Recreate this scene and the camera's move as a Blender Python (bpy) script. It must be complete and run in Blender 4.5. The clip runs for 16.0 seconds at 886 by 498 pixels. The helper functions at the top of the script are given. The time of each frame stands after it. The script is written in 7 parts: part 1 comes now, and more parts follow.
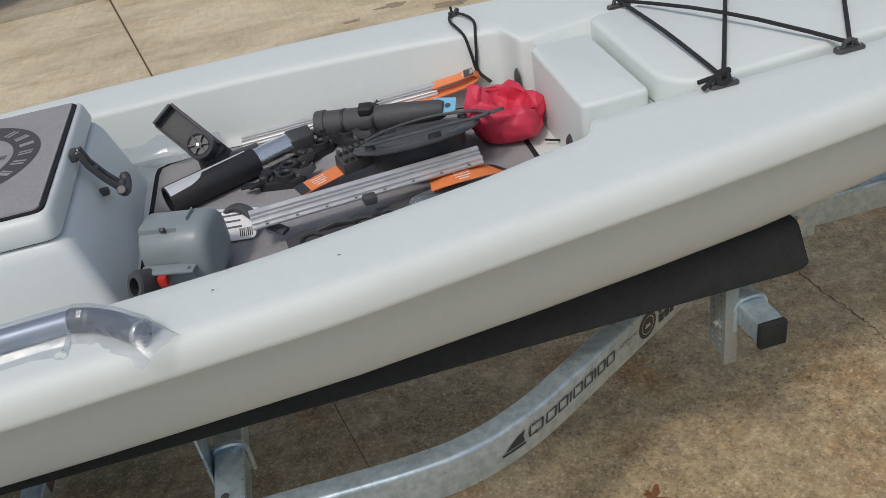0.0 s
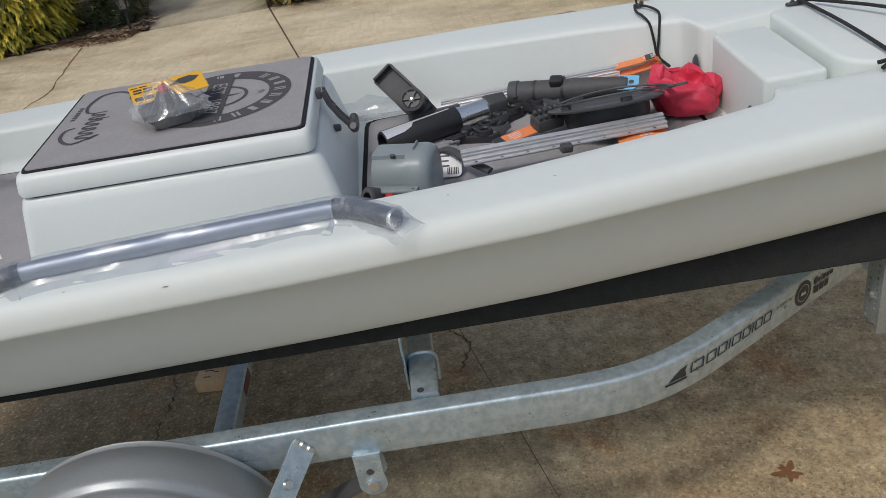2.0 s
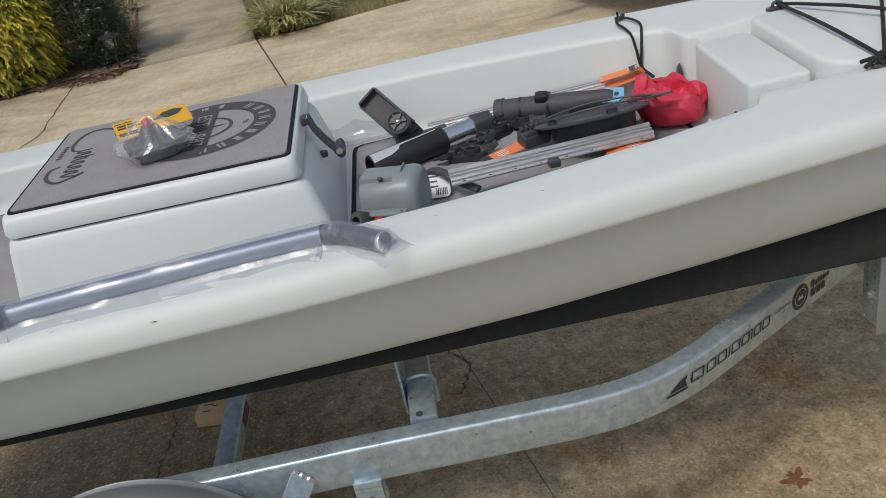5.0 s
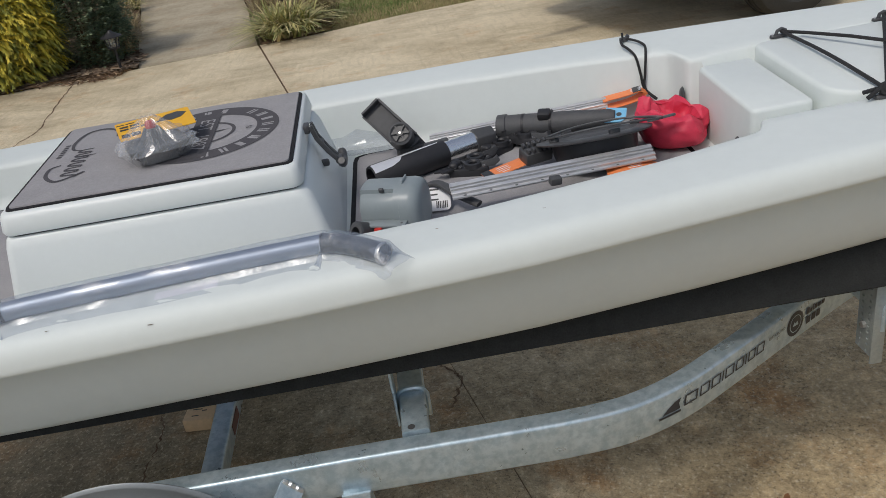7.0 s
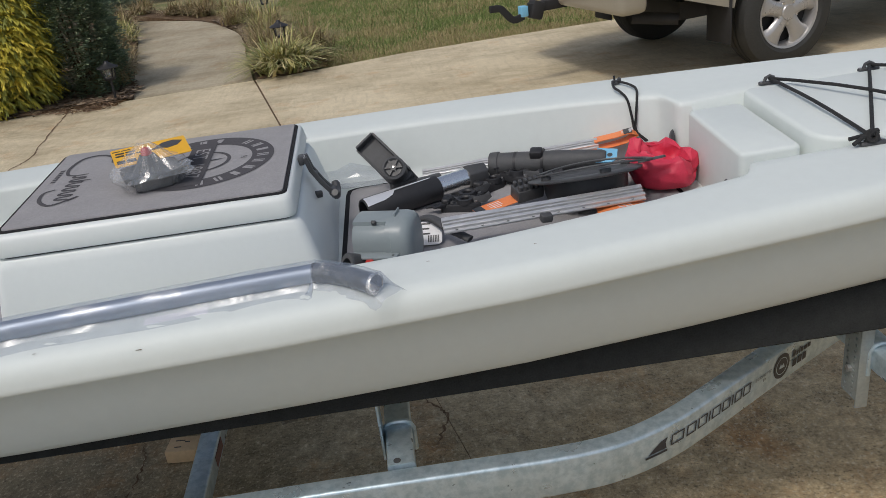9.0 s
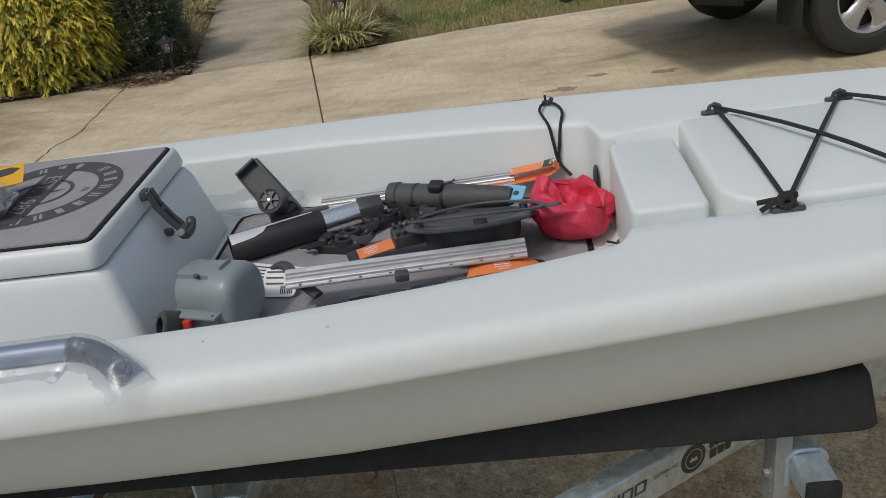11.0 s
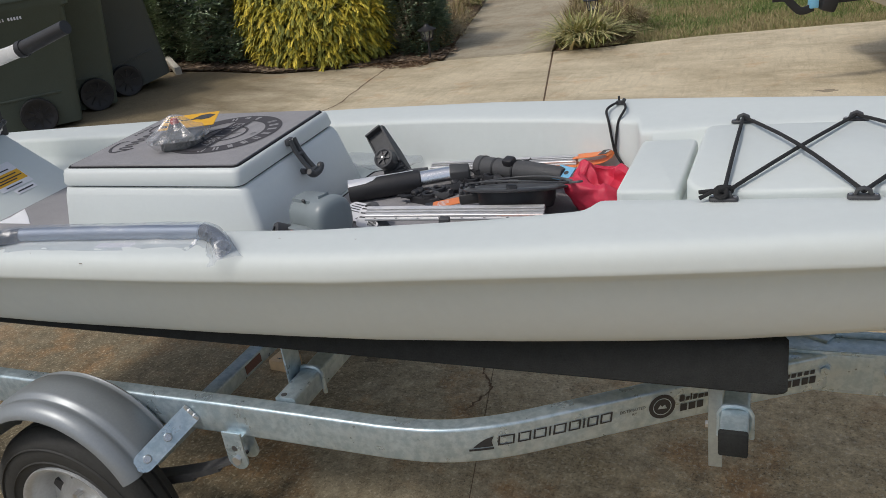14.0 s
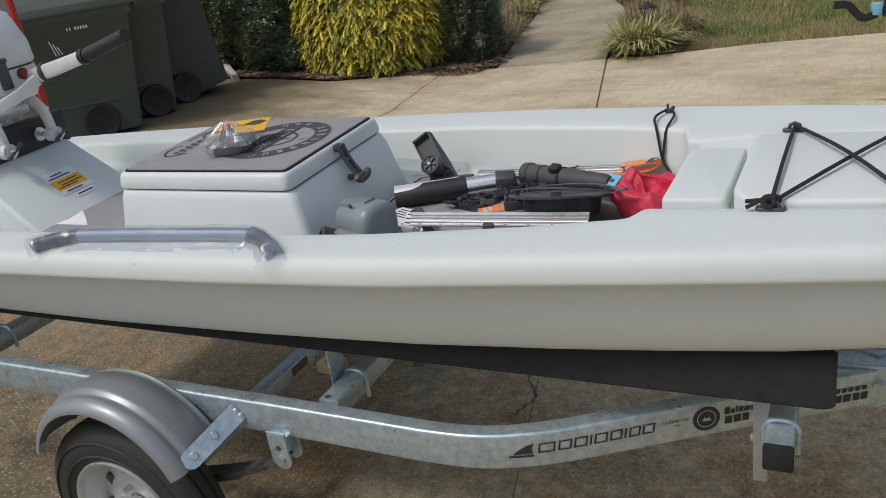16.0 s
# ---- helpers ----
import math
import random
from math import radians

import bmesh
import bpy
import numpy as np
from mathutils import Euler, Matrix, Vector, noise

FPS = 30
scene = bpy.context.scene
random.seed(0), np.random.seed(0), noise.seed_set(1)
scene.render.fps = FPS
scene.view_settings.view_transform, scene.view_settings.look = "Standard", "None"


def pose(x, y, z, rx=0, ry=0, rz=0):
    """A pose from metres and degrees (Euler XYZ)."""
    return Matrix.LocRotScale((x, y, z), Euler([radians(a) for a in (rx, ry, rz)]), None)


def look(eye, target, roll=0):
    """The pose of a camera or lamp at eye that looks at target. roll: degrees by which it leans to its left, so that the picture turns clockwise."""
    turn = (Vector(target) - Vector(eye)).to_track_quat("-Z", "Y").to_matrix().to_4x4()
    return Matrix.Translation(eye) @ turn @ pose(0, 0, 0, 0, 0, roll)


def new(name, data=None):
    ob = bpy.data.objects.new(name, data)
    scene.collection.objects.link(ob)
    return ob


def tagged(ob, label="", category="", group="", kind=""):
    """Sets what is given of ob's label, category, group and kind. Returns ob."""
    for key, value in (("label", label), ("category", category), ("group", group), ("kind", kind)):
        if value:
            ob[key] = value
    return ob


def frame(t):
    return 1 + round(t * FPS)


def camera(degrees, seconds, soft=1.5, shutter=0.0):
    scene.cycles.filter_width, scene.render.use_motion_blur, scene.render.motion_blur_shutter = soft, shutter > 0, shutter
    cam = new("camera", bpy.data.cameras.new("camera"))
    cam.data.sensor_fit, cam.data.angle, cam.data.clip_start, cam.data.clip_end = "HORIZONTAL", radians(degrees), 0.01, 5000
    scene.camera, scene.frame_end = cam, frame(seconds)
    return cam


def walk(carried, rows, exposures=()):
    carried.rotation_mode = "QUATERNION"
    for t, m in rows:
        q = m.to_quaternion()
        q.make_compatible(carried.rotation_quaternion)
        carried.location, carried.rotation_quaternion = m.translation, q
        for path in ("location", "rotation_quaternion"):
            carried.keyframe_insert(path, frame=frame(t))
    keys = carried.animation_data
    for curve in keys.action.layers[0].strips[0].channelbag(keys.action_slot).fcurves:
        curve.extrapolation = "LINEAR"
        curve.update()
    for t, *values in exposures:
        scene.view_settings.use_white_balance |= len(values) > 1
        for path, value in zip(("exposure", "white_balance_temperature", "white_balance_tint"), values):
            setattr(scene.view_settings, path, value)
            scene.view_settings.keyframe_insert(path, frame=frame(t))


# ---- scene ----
cam = camera(56.3, 16.0, soft=0.8)
PATH = [
    (0, (0.414, -1.192, 1.585), (0.647, 0.475, 0.505), -10.7),
    (0.5, (0.395, -1.236, 1.546), (0.592, 0.45, 0.488), -8.8),
    (1, (0.312, -1.319, 1.56), (0.398, 0.406, 0.551), -9.6),
    (1.5, (0.219, -1.394, 1.552), (0.299, 0.338, 0.556), -9.5),
    (2, (0.199, -1.427, 1.562), (0.217, 0.321, 0.59), -9.1),
    (2.5, (0.212, -1.436, 1.561), (0.165, 0.324, 0.612), -10.0),
    (3, (0.231, -1.449, 1.558), (0.2, 0.318, 0.623), -11.4),
    (3.5, (0.244, -1.425, 1.557), (0.242, 0.349, 0.634), -12.3),
    (4, (0.228, -1.415, 1.55), (0.247, 0.362, 0.632), -12.1),
    (6.5, (0.208, -1.429, 1.556), (0.248, 0.336, 0.617), -11.3),
    (7, (0.202, -1.417, 1.556), (0.255, 0.366, 0.653), -9.2),
    (7.5, (0.182, -1.432, 1.554), (0.252, 0.379, 0.708), -7.8),
    (8, (0.184, -1.438, 1.555), (0.26, 0.379, 0.722), -7.6),
    (8.5, (0.182, -1.438, 1.554), (0.269, 0.381, 0.726), -7.3),
    (9, (0.196, -1.429, 1.552), (0.291, 0.391, 0.729), -7.2),
    (9.5, (0.266, -1.384, 1.541), (0.355, 0.428, 0.701), -8.4),
    (9.7, (0.319, -1.35, 1.539), (0.389, 0.46, 0.691), -9.2),
    (11.8, (0.83, -1.139, 1.561), (0.327, 0.599, 0.709), -9.1),
    (12, (0.866, -1.178, 1.565), (0.253, 0.532, 0.729), -10.1),
    (12.5, (0.915, -1.31, 1.567), (0.235, 0.378, 0.739), -10.8),
    (13, (0.978, -1.463, 1.568), (0.285, 0.219, 0.736), -10.1),
    (13.5, (1.093, -1.494, 1.579), (0.378, 0.186, 0.763), -8.4),
    (14, (1.159, -1.498, 1.582), (0.406, 0.176, 0.789), -8.1),
    (14.5, (1.172, -1.497, 1.577), (0.381, 0.164, 0.794), -8.2),
    (15, (1.177, -1.507, 1.577), (0.358, 0.145, 0.802), -8.3),
    (15.5, (1.174, -1.5, 1.581), (0.327, 0.142, 0.815), -8.7),
    (16, (1.179, -1.499, 1.58), (0.311, 0.134, 0.82), -8.7),
]
EXPOSURE = [(0, -0.42), (9.0, -0.42), (10.2, -0.47), (11.6, -0.60), (12.5, -0.60), (13.3, -0.46), (14.0, -0.39), (16.0, -0.39)]
walk(cam, [(t, look(eye, target, roll)) for t, eye, target, roll in PATH], EXPOSURE)

# ---- light: bright hazy day ----
world = bpy.data.worlds.new("hazy_sky")
scene.world = world
world.use_nodes = True
wn, wl = world.node_tree.nodes, world.node_tree.links
sky = wn.new("ShaderNodeTexSky")
sky.sky_type = "NISHITA"
sky.sun_disc = False
SUN_EL, SUN_AZ = 56.0, 220.0
sky.sun_elevation, sky.sun_rotation = radians(SUN_EL), radians(SUN_AZ)
sky.dust_density, sky.air_density, sky.ozone_density = 3.0, 1.0, 1.5
haze = wn.new("ShaderNodeHueSaturation")          # thin white haze takes the blue out of the sky
haze.inputs["Saturation"].default_value = 0.70
wl.new(sky.outputs[0], haze.inputs["Color"])
wl.new(haze.outputs[0], wn["Background"].inputs[0])
wn["Background"].inputs[1].default_value = 0.158
sun = new("sun", bpy.data.lights.new("sun", "SUN"))
sun.data.energy, sun.data.angle, sun.data.color = 1.58, radians(8), (1.0, 0.950, 0.895)
az, el = radians(SUN_AZ), radians(SUN_EL)
sun_from = Vector((math.sin(az) * math.cos(el), math.cos(az) * math.cos(el), math.sin(el)))
sun.matrix_world = look(sun_from * 20, (0, 0, 0))

# ---- materials ----
def material(name, base, rough=0.5, metal=0.0, var=0.12, scale=8.0, fine=90.0, bump=0.0, bump_scale=120.0,
             second=None, mix_scale=3.0, lo=0.45, hi=0.62, spec=0.5, rough_var=0.1, coords="Object", per_object=0.0, coat=0.0):
    """A surface with grain at two scales, an optional second colour in patches, and fine relief."""
    m = bpy.data.materials.new(name)
    m.use_nodes = True
    n, l = m.node_tree.nodes, m.node_tree.links
    b = n["Principled BSDF"]
    tc = n.new("ShaderNodeTexCoord")
    def noise_node(s, detail=6.0, rough_=0.6):
        t = n.new("ShaderNodeTexNoise")
        t.inputs["Scale"].default_value, t.inputs["Detail"].default_value, t.inputs["Roughness"].default_value = s, detail, rough_
        l.new(tc.outputs[coords], t.inputs["Vector"])
        return t
    big, small = noise_node(scale), noise_node(fine, 4.0)
    rgb = n.new("ShaderNodeRGB")
    rgb.outputs[0].default_value = (*base, 1)
    col = rgb.outputs[0]
    if second:
        patch = noise_node(mix_scale, 8.0, 0.65)
        ramp = n.new("ShaderNodeMapRange")
        ramp.inputs["From Min"].default_value, ramp.inputs["From Max"].default_value = lo, hi
        l.new(patch.outputs["Fac"], ramp.inputs["Value"])
        mx = n.new("ShaderNodeMix")
        mx.data_type = "RGBA"
        l.new(ramp.outputs[0], mx.inputs["Factor"])
        l.new(col, mx.inputs["A"])
        mx.inputs["B"].default_value = (*second, 1)
        col = mx.outputs["Result"]
    add = n.new("ShaderNodeMath")
    l.new(big.outputs["Fac"], add.inputs[0]), l.new(small.outputs["Fac"], add.inputs[1])
    val = n.new("ShaderNodeMapRange")
    val.inputs["From Min"].default_value, val.inputs["From Max"].default_value = 0.6, 1.4
    val.inputs["To Min"].default_value, val.inputs["To Max"].default_value = 1 - var, 1 + var
    l.new(add.outputs[0], val.inputs["Value"])
    fac = val.outputs[0]
    if per_object:
        oi = n.new("ShaderNodeObjectInfo")
        r = n.new("ShaderNodeMapRange")
        r.inputs["To Min"].default_value, r.inputs["To Max"].default_value = 1 - per_object, 1 + per_object
        l.new(oi.outputs["Random"], r.inputs["Value"])
        mul = n.new("ShaderNodeMath")
        mul.operation = "MULTIPLY"
        l.new(fac, mul.inputs[0]), l.new(r.outputs[0], mul.inputs[1])
        fac = mul.outputs[0]
    hsv = n.new("ShaderNodeHueSaturation")
    l.new(col, hsv.inputs["Color"]), l.new(fac, hsv.inputs["Value"])
    l.new(hsv.outputs[0], b.inputs["Base Color"])
    rr = n.new("ShaderNodeMapRange")
    rr.inputs["From Min"].default_value, rr.inputs["From Max"].default_value = 0.3, 0.7
    rr.inputs["To Min"].default_value, rr.inputs["To Max"].default_value = max(0.02, rough - rough_var), min(1, rough + rough_var)
    l.new(big.outputs["Fac"], rr.inputs["Value"])
    l.new(rr.outputs[0], b.inputs["Roughness"])
    b.inputs["Metallic"].default_value = metal
    b.inputs["Specular IOR Level"].default_value = spec
    b.inputs["Coat Weight"].default_value = coat
    if bump:
        bn = n.new("ShaderNodeBump")
        bn.inputs["Strength"].default_value, bn.inputs["Distance"].default_value = bump, 0.01
        l.new(noise_node(bump_scale, 5.0).outputs["Fac"], bn.inputs["Height"])
        l.new(bn.outputs[0], b.inputs["Normal"])
    return m


def concrete(name, clean, stain, pit):
    """Weathered broom-finished concrete: broad stains, brown patches, fine dark pits and grit."""
    m = bpy.data.materials.new(name)
    m.use_nodes = True
    n, l = m.node_tree.nodes, m.node_tree.links
    b = n["Principled BSDF"]
    tc = n.new("ShaderNodeTexCoord")
    def nz(scale, detail=6.0, rough=0.6, stretch=None):
        t = n.new("ShaderNodeTexNoise")
        t.inputs["Scale"].default_value, t.inputs["Detail"].default_value, t.inputs["Roughness"].default_value = scale, detail, rough
        if stretch:
            mp = n.new("ShaderNodeMapping")
            mp.inputs["Scale"].default_value = stretch
            mp.inputs["Rotation"].default_value = (0, 0, 0.21)
            l.new(tc.outputs["Object"], mp.inputs["Vector"]), l.new(mp.outputs[0], t.inputs["Vector"])
        else:
            l.new(tc.outputs["Object"], t.inputs["Vector"])
        return t.outputs["Fac"]
    def ramp(src, lo, hi, a=0.0, c=1.0):
        r = n.new("ShaderNodeMapRange")
        for k, v in zip(("From Min", "From Max", "To Min", "To Max"), (lo, hi, a, c)):
            r.inputs[k].default_value = v
        l.new(src, r.inputs["Value"])
        return r.outputs[0]
    def mix(fac, a, c):
        x = n.new("ShaderNodeMix")
        x.data_type = "RGBA"
        l.new(fac, x.inputs["Factor"])
        for key, v in (("A", a), ("B", c)):
            if isinstance(v, tuple):
                x.inputs[key].default_value = (*v, 1)
            else:
                l.new(v, x.inputs[key])
        return x.outputs["Result"]
    def times(a, c):
        x = n.new("ShaderNodeMath")
        x.operation = "MULTIPLY"
        l.new(a, x.inputs[0])
        if isinstance(c, float):
            x.inputs[1].default_value = c
        else:
            l.new(c, x.inputs[1])
        return x.outputs[0]
    col = mix(ramp(nz(1.1, 8, 0.62), 0.42, 0.68, 0, 0.75), clean, stain)
    col = mix(times(ramp(nz(2.6, 8, 0.7), 0.56, 0.72, 0, 0.55), 1.0), col, (stain[0] * 1.25, stain[1] * 0.85, stain[2] * 0.6))
    col = mix(ramp(nz(9.0, 6, 0.7), 0.52, 0.75, 0, 0.35), col, tuple(min(1, c * 1.25) for c in clean))
    sep = n.new("ShaderNodeSeparateXYZ")
    l.new(tc.outputs["Object"], sep.inputs[0])
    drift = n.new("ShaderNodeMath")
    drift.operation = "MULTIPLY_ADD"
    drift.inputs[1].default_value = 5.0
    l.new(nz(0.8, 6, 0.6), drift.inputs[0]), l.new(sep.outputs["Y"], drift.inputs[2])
    worn = ramp(drift.outputs[0], 6.5, 2.8, 0.0, 1.0)          # near stretch: darker tone, rust, blotches and open grain
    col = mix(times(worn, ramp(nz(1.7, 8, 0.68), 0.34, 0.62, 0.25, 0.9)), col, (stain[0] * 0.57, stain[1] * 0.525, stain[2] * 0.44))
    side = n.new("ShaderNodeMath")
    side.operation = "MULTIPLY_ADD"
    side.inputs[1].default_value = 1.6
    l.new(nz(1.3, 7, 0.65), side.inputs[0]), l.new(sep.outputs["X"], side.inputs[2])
    col = mix(times(worn, ramp(side.outputs[0], 0.85, -0.10, 0.0, 0.78)), col, (stain[0] * 0.28, stain[1] * 0.30, stain[2] * 0.31))   # darker towards the wheels
    col = mix(times(worn, ramp(side.outputs[0], 1.05, 1.80, 0.0, 0.58)), col, (clean[0] * 0.78, clean[1] * 0.68, clean[2] * 0.54))   # paler towards the tongue
    bin_shade = n.new("ShaderNodeMath")
    bin_shade.operation = "MULTIPLY_ADD"
    bin_shade.inputs[1].default_value = 2.2
    l.new(nz(1.9, 8, 0.68, (0.6, 1.5, 1.0)), bin_shade.inputs[0]), l.new(sep.outputs["X"], bin_shade.inputs[2])
    col = mix(ramp(bin_shade.outputs[0], -1.5, -2.7, 0.0, 0.85), col, (stain[0] * 0.40, stain[1] * 0.385, stain[2] * 0.35))   # shade by the bins painted into the concrete as streaky brown
    runoff = times(ramp(nz(1.7, 9, 0.76, (0.60, 1.5, 1.0)), 0.49, 0.68, 0.0, 0.50), ramp(sep.outputs["Y"], 2.2, 3.4, 0.0, 1.0))
    col = mix(runoff, col, (stain[0] * 0.66, stain[1] * 0.66, stain[2] * 0.62))   # dirt left in streaks where water runs off
    rust = times(worn, ramp(nz(2.3, 8, 0.7, (1.0, 1.0, 1.0)), 0.50, 0.63, 0, 0.80))
    col = mix(rust, col, (0.36, 0.20, 0.085))
    rough_area = ramp(nz(0.9, 4, 0.5), 0.40, 0.60, 0.2, 1.0)
    patch = ramp(nz(6.0, 6, 0.7), 0.42, 0.60, 0.1, 1.0)
    pits = times(times(times(ramp(nz(58.0, 4, 0.62), 0.56, 0.66, 0, 0.85), rough_area), patch), ramp(worn, 0.0, 0.6, 0.30, 1.0))
    blotch = times(worn, ramp(nz(12.0, 9, 0.78), 0.47, 0.64, 0, 0.50))
    col = mix(blotch, col, tuple(c * 0.46 for c in stain))
    col = mix(pits, col, pit)
    streak = ramp(nz(30.0, 3, 0.6, (1.0, 0.12, 1.0)), 0.50, 0.72, 0, 0.14)
    col = mix(streak, col, pit)
    broom = times(times(worn, ramp(nz(105.0, 4, 0.65), 0.53, 0.66, 0, 0.85)), ramp(nz(3.5, 6, 0.7), 0.40, 0.58, 0.30, 1.0))
    col = mix(broom, col, tuple(c * 1.25 for c in pit))          # open grain worn into the surface
    chips = times(worn, ramp(nz(88.0, 4, 0.65, (1.0, 0.8, 1.0)), 0.54, 0.66, 0, 0.80))
    col = mix(chips, col, tuple(c * 0.80 for c in clean))          # pale sand grains
    mottle = ramp(nz(13.0, 9, 0.78), 0.36, 0.64, 0.92, 1.08)
    coarse = ramp(times(worn, ramp(nz(19.0, 9, 0.80), 0.38, 0.62, -1.0, 1.0)), -1.0, 1.0, 0.70, 1.26)
    grit = times(times(ramp(nz(95.0, 9, 0.85), 0.36, 0.64, 0.76, 1.24), mottle), coarse)
    h = n.new("ShaderNodeHueSaturation")
    l.new(col, h.inputs["Color"]), l.new(grit, h.inputs["Value"])
    l.new(h.outputs[0], b.inputs["Base Color"])
    b.inputs["Roughness"].default_value = 0.92
    b.inputs["Specular IOR Level"].default_value = 0.2
    hgt = n.new("ShaderNodeMath")
    hgt.operation = "SUBTRACT"
    l.new(nz(60.0, 6, 0.65), hgt.inputs[0]), l.new(pits, hgt.inputs[1])
    bp = n.new("ShaderNodeBump")
    bp.inputs["Strength"].default_value, bp.inputs["Distance"].default_value = 0.35, 0.004
    l.new(hgt.outputs[0], bp.inputs["Height"]), l.new(bp.outputs[0], b.inputs["Normal"])
    return m


M = {}
M["gelcoat"] = material("white_polyethylene", (0.656, 0.700, 0.674), 0.54, var=0.03, scale=2, fine=40, bump=0.03, bump_scale=240, rough_var=0.07, spec=0.42)
M["cooler"] = material("cooler_plastic", (0.70, 0.735, 0.72), 0.4, var=0.02, scale=3, bump=0.05, bump_scale=500)
M["mat_grey"] = material("grey_foam_mat", (0.315, 0.308, 0.312), 0.9, var=0.14, scale=14, fine=220, bump=0.25, bump_scale=400, spec=0.2)
M["mat_dark"] = material("dark_foam_mat", (0.022, 0.022, 0.024), 0.85, var=0.12, scale=20, fine=220, bump=0.2, bump_scale=400, spec=0.2)
M["galv"] = material("galvanised_steel", (0.53, 0.625, 0.675), 0.36, metal=0.62, var=0.12, scale=16, fine=60, second=(0.395, 0.500, 0.560), mix_scale=52, lo=0.42, hi=0.60, bump=0.05, bump_scale=60, rough_var=0.14)
M["galv_dull"] = material("dull_galvanised_steel", (0.34, 0.375, 0.365), 0.5, metal=0.5, var=0.14, scale=30, fine=120, rough_var=0.1)
M["steel"] = material("bright_steel", (0.62, 0.62, 0.62), 0.3, metal=0.9, var=0.1, scale=30, bump=0.03)
M["chrome"] = material("chrome", (0.93, 0.93, 0.92), 0.27, metal=1.0, var=0.03, rough_var=0.04)
M["alu"] = material("brushed_aluminium", (0.66, 0.66, 0.66), 0.40, metal=0.75, var=0.07, scale=40)
M["black"] = material("black_plastic", (0.062, 0.063, 0.065), 0.45, var=0.2, scale=20, bump=0.06, bump_scale=300)
M["black_matt"] = material("black_matt_plastic", (0.068, 0.069, 0.071), 0.62, var=0.2, scale=20, bump=0.1, bump_scale=300)
M["rubber"] = material("tyre_rubber", (0.034, 0.034, 0.031), 0.72, var=0.25, scale=12, fine=80, bump=0.12, bump_scale=120)
M["carpet"] = material("black_bunk_carpet", (0.038, 0.040, 0.039), 1.0, var=0.25, scale=40, fine=300, bump=0.6, bump_scale=600, spec=0.1)
M["fender"] = material("silver_fender_plastic", (0.285, 0.310, 0.325), 0.40, metal=0.3, var=0.08, scale=7, fine=160, rough_var=0.08, bump=0.03, bump_scale=200)
M["rim"] = material("galvanised_rim", (0.62, 0.64, 0.645), 0.38, metal=0.45, var=0.12, scale=30, fine=120)
M["red"] = material("red_nylon", (0.62, 0.034, 0.075), 0.55, var=0.12, scale=16, fine=160, bump=0.12, bump_scale=160)
M["red_paint"] = material("red_paint", (0.50, 0.03, 0.02), 0.45, var=0.1)
M["orange"] = material("orange_card", (0.82, 0.24, 0.075), 0.5, var=0.08, scale=20)
M["yellow"] = material("yellow_card", (0.80, 0.43, 0.02), 0.45, var=0.05, scale=20)
M["white_card"] = material("white_card", (0.78, 0.78, 0.80), 0.5, var=0.05, scale=20)
M["blue"] = material("light_blue_plastic", (0.20, 0.50, 0.72), 0.45, var=0.08)
M["motor_grey"] = material("grey_motor_plastic", (0.240, 0.276, 0.284), 0.34, var=0.04, scale=8, rough_var=0.05)
M["ob_white"] = material("outboard_white", (0.72, 0.72, 0.71), 0.3, var=0.04)
M["cord"] = material("black_cord", (0.02, 0.02, 0.02), 0.8, var=0.35, scale=150, fine=600, bump=0.4, bump_scale=900)
M["wood"] = material("pine_timber", (0.62, 0.45, 0.27), 0.7, var=0.14, scale=14, fine=90, bump=0.1)
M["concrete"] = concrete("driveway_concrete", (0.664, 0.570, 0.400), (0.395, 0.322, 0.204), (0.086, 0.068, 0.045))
# path takes a darker concrete: the shade lying on it is in the colour
M["shaded_path"] = concrete("shaded_garden_path", (0.465, 0.405, 0.295), (0.300, 0.250, 0.165), (0.078, 0.063, 0.040))
M["soil"] = material("mulch_soil", (0.13, 0.085, 0.052), 0.95, var=0.4, scale=5, fine=60, second=(0.17, 0.12, 0.075), mix_scale=9, bump=0.8, bump_scale=40, spec=0.15)
M["lawn"] = material("lawn_soil", (0.18, 0.19, 0.085), 0.95, var=0.35, scale=2, fine=40, second=(0.28, 0.24, 0.13), mix_scale=1.5, bump=0.6, bump_scale=60, spec=0.15)
M["bin"] = material("green_bin_plastic", (0.072, 0.090, 0.070), 0.55, var=0.14, scale=5, bump=0.08, bump_scale=200)
M["bin_black"] = material("black_bin_plastic", (0.056, 0.066, 0.064), 0.55, var=0.14, scale=5, bump=0.08, bump_scale=200)
M["siding"] = material("cream_siding", (0.62, 0.58, 0.50), 0.6, var=0.06, scale=3)
M["truck_paint"] = material("tan_truck_paint", (0.36, 0.33, 0.265), 0.35, metal=0.2, var=0.04, scale=4, coat=0.4)
M["truck_dark"] = material("truck_underbody", (0.02, 0.02, 0.021), 0.7, var=0.2, scale=6)
M["wheel_silver"] = material("wheel_silver", (0.45, 0.44, 0.43), 0.32, metal=0.5, var=0.06, scale=9)
M["glass_dark"] = material("tinted_glass", (0.02, 0.025, 0.028), 0.08, var=0.05)
M["stain"] = material("rust_stain", (0.20, 0.088, 0.034), 0.9, var=0.4, scale=40)
M["oil"] = concrete("oil_marked_concrete", (0.34, 0.285, 0.205), (0.26, 0.21, 0.15), (0.08, 0.06, 0.045))
M["decal"] = material("charcoal_decal", (0.03, 0.032, 0.036), 0.5, var=0.1)
M["sticker_red"] = material("red_sticker", (0.15, 0.075, 0.066), 0.6, var=0.3, scale=60)


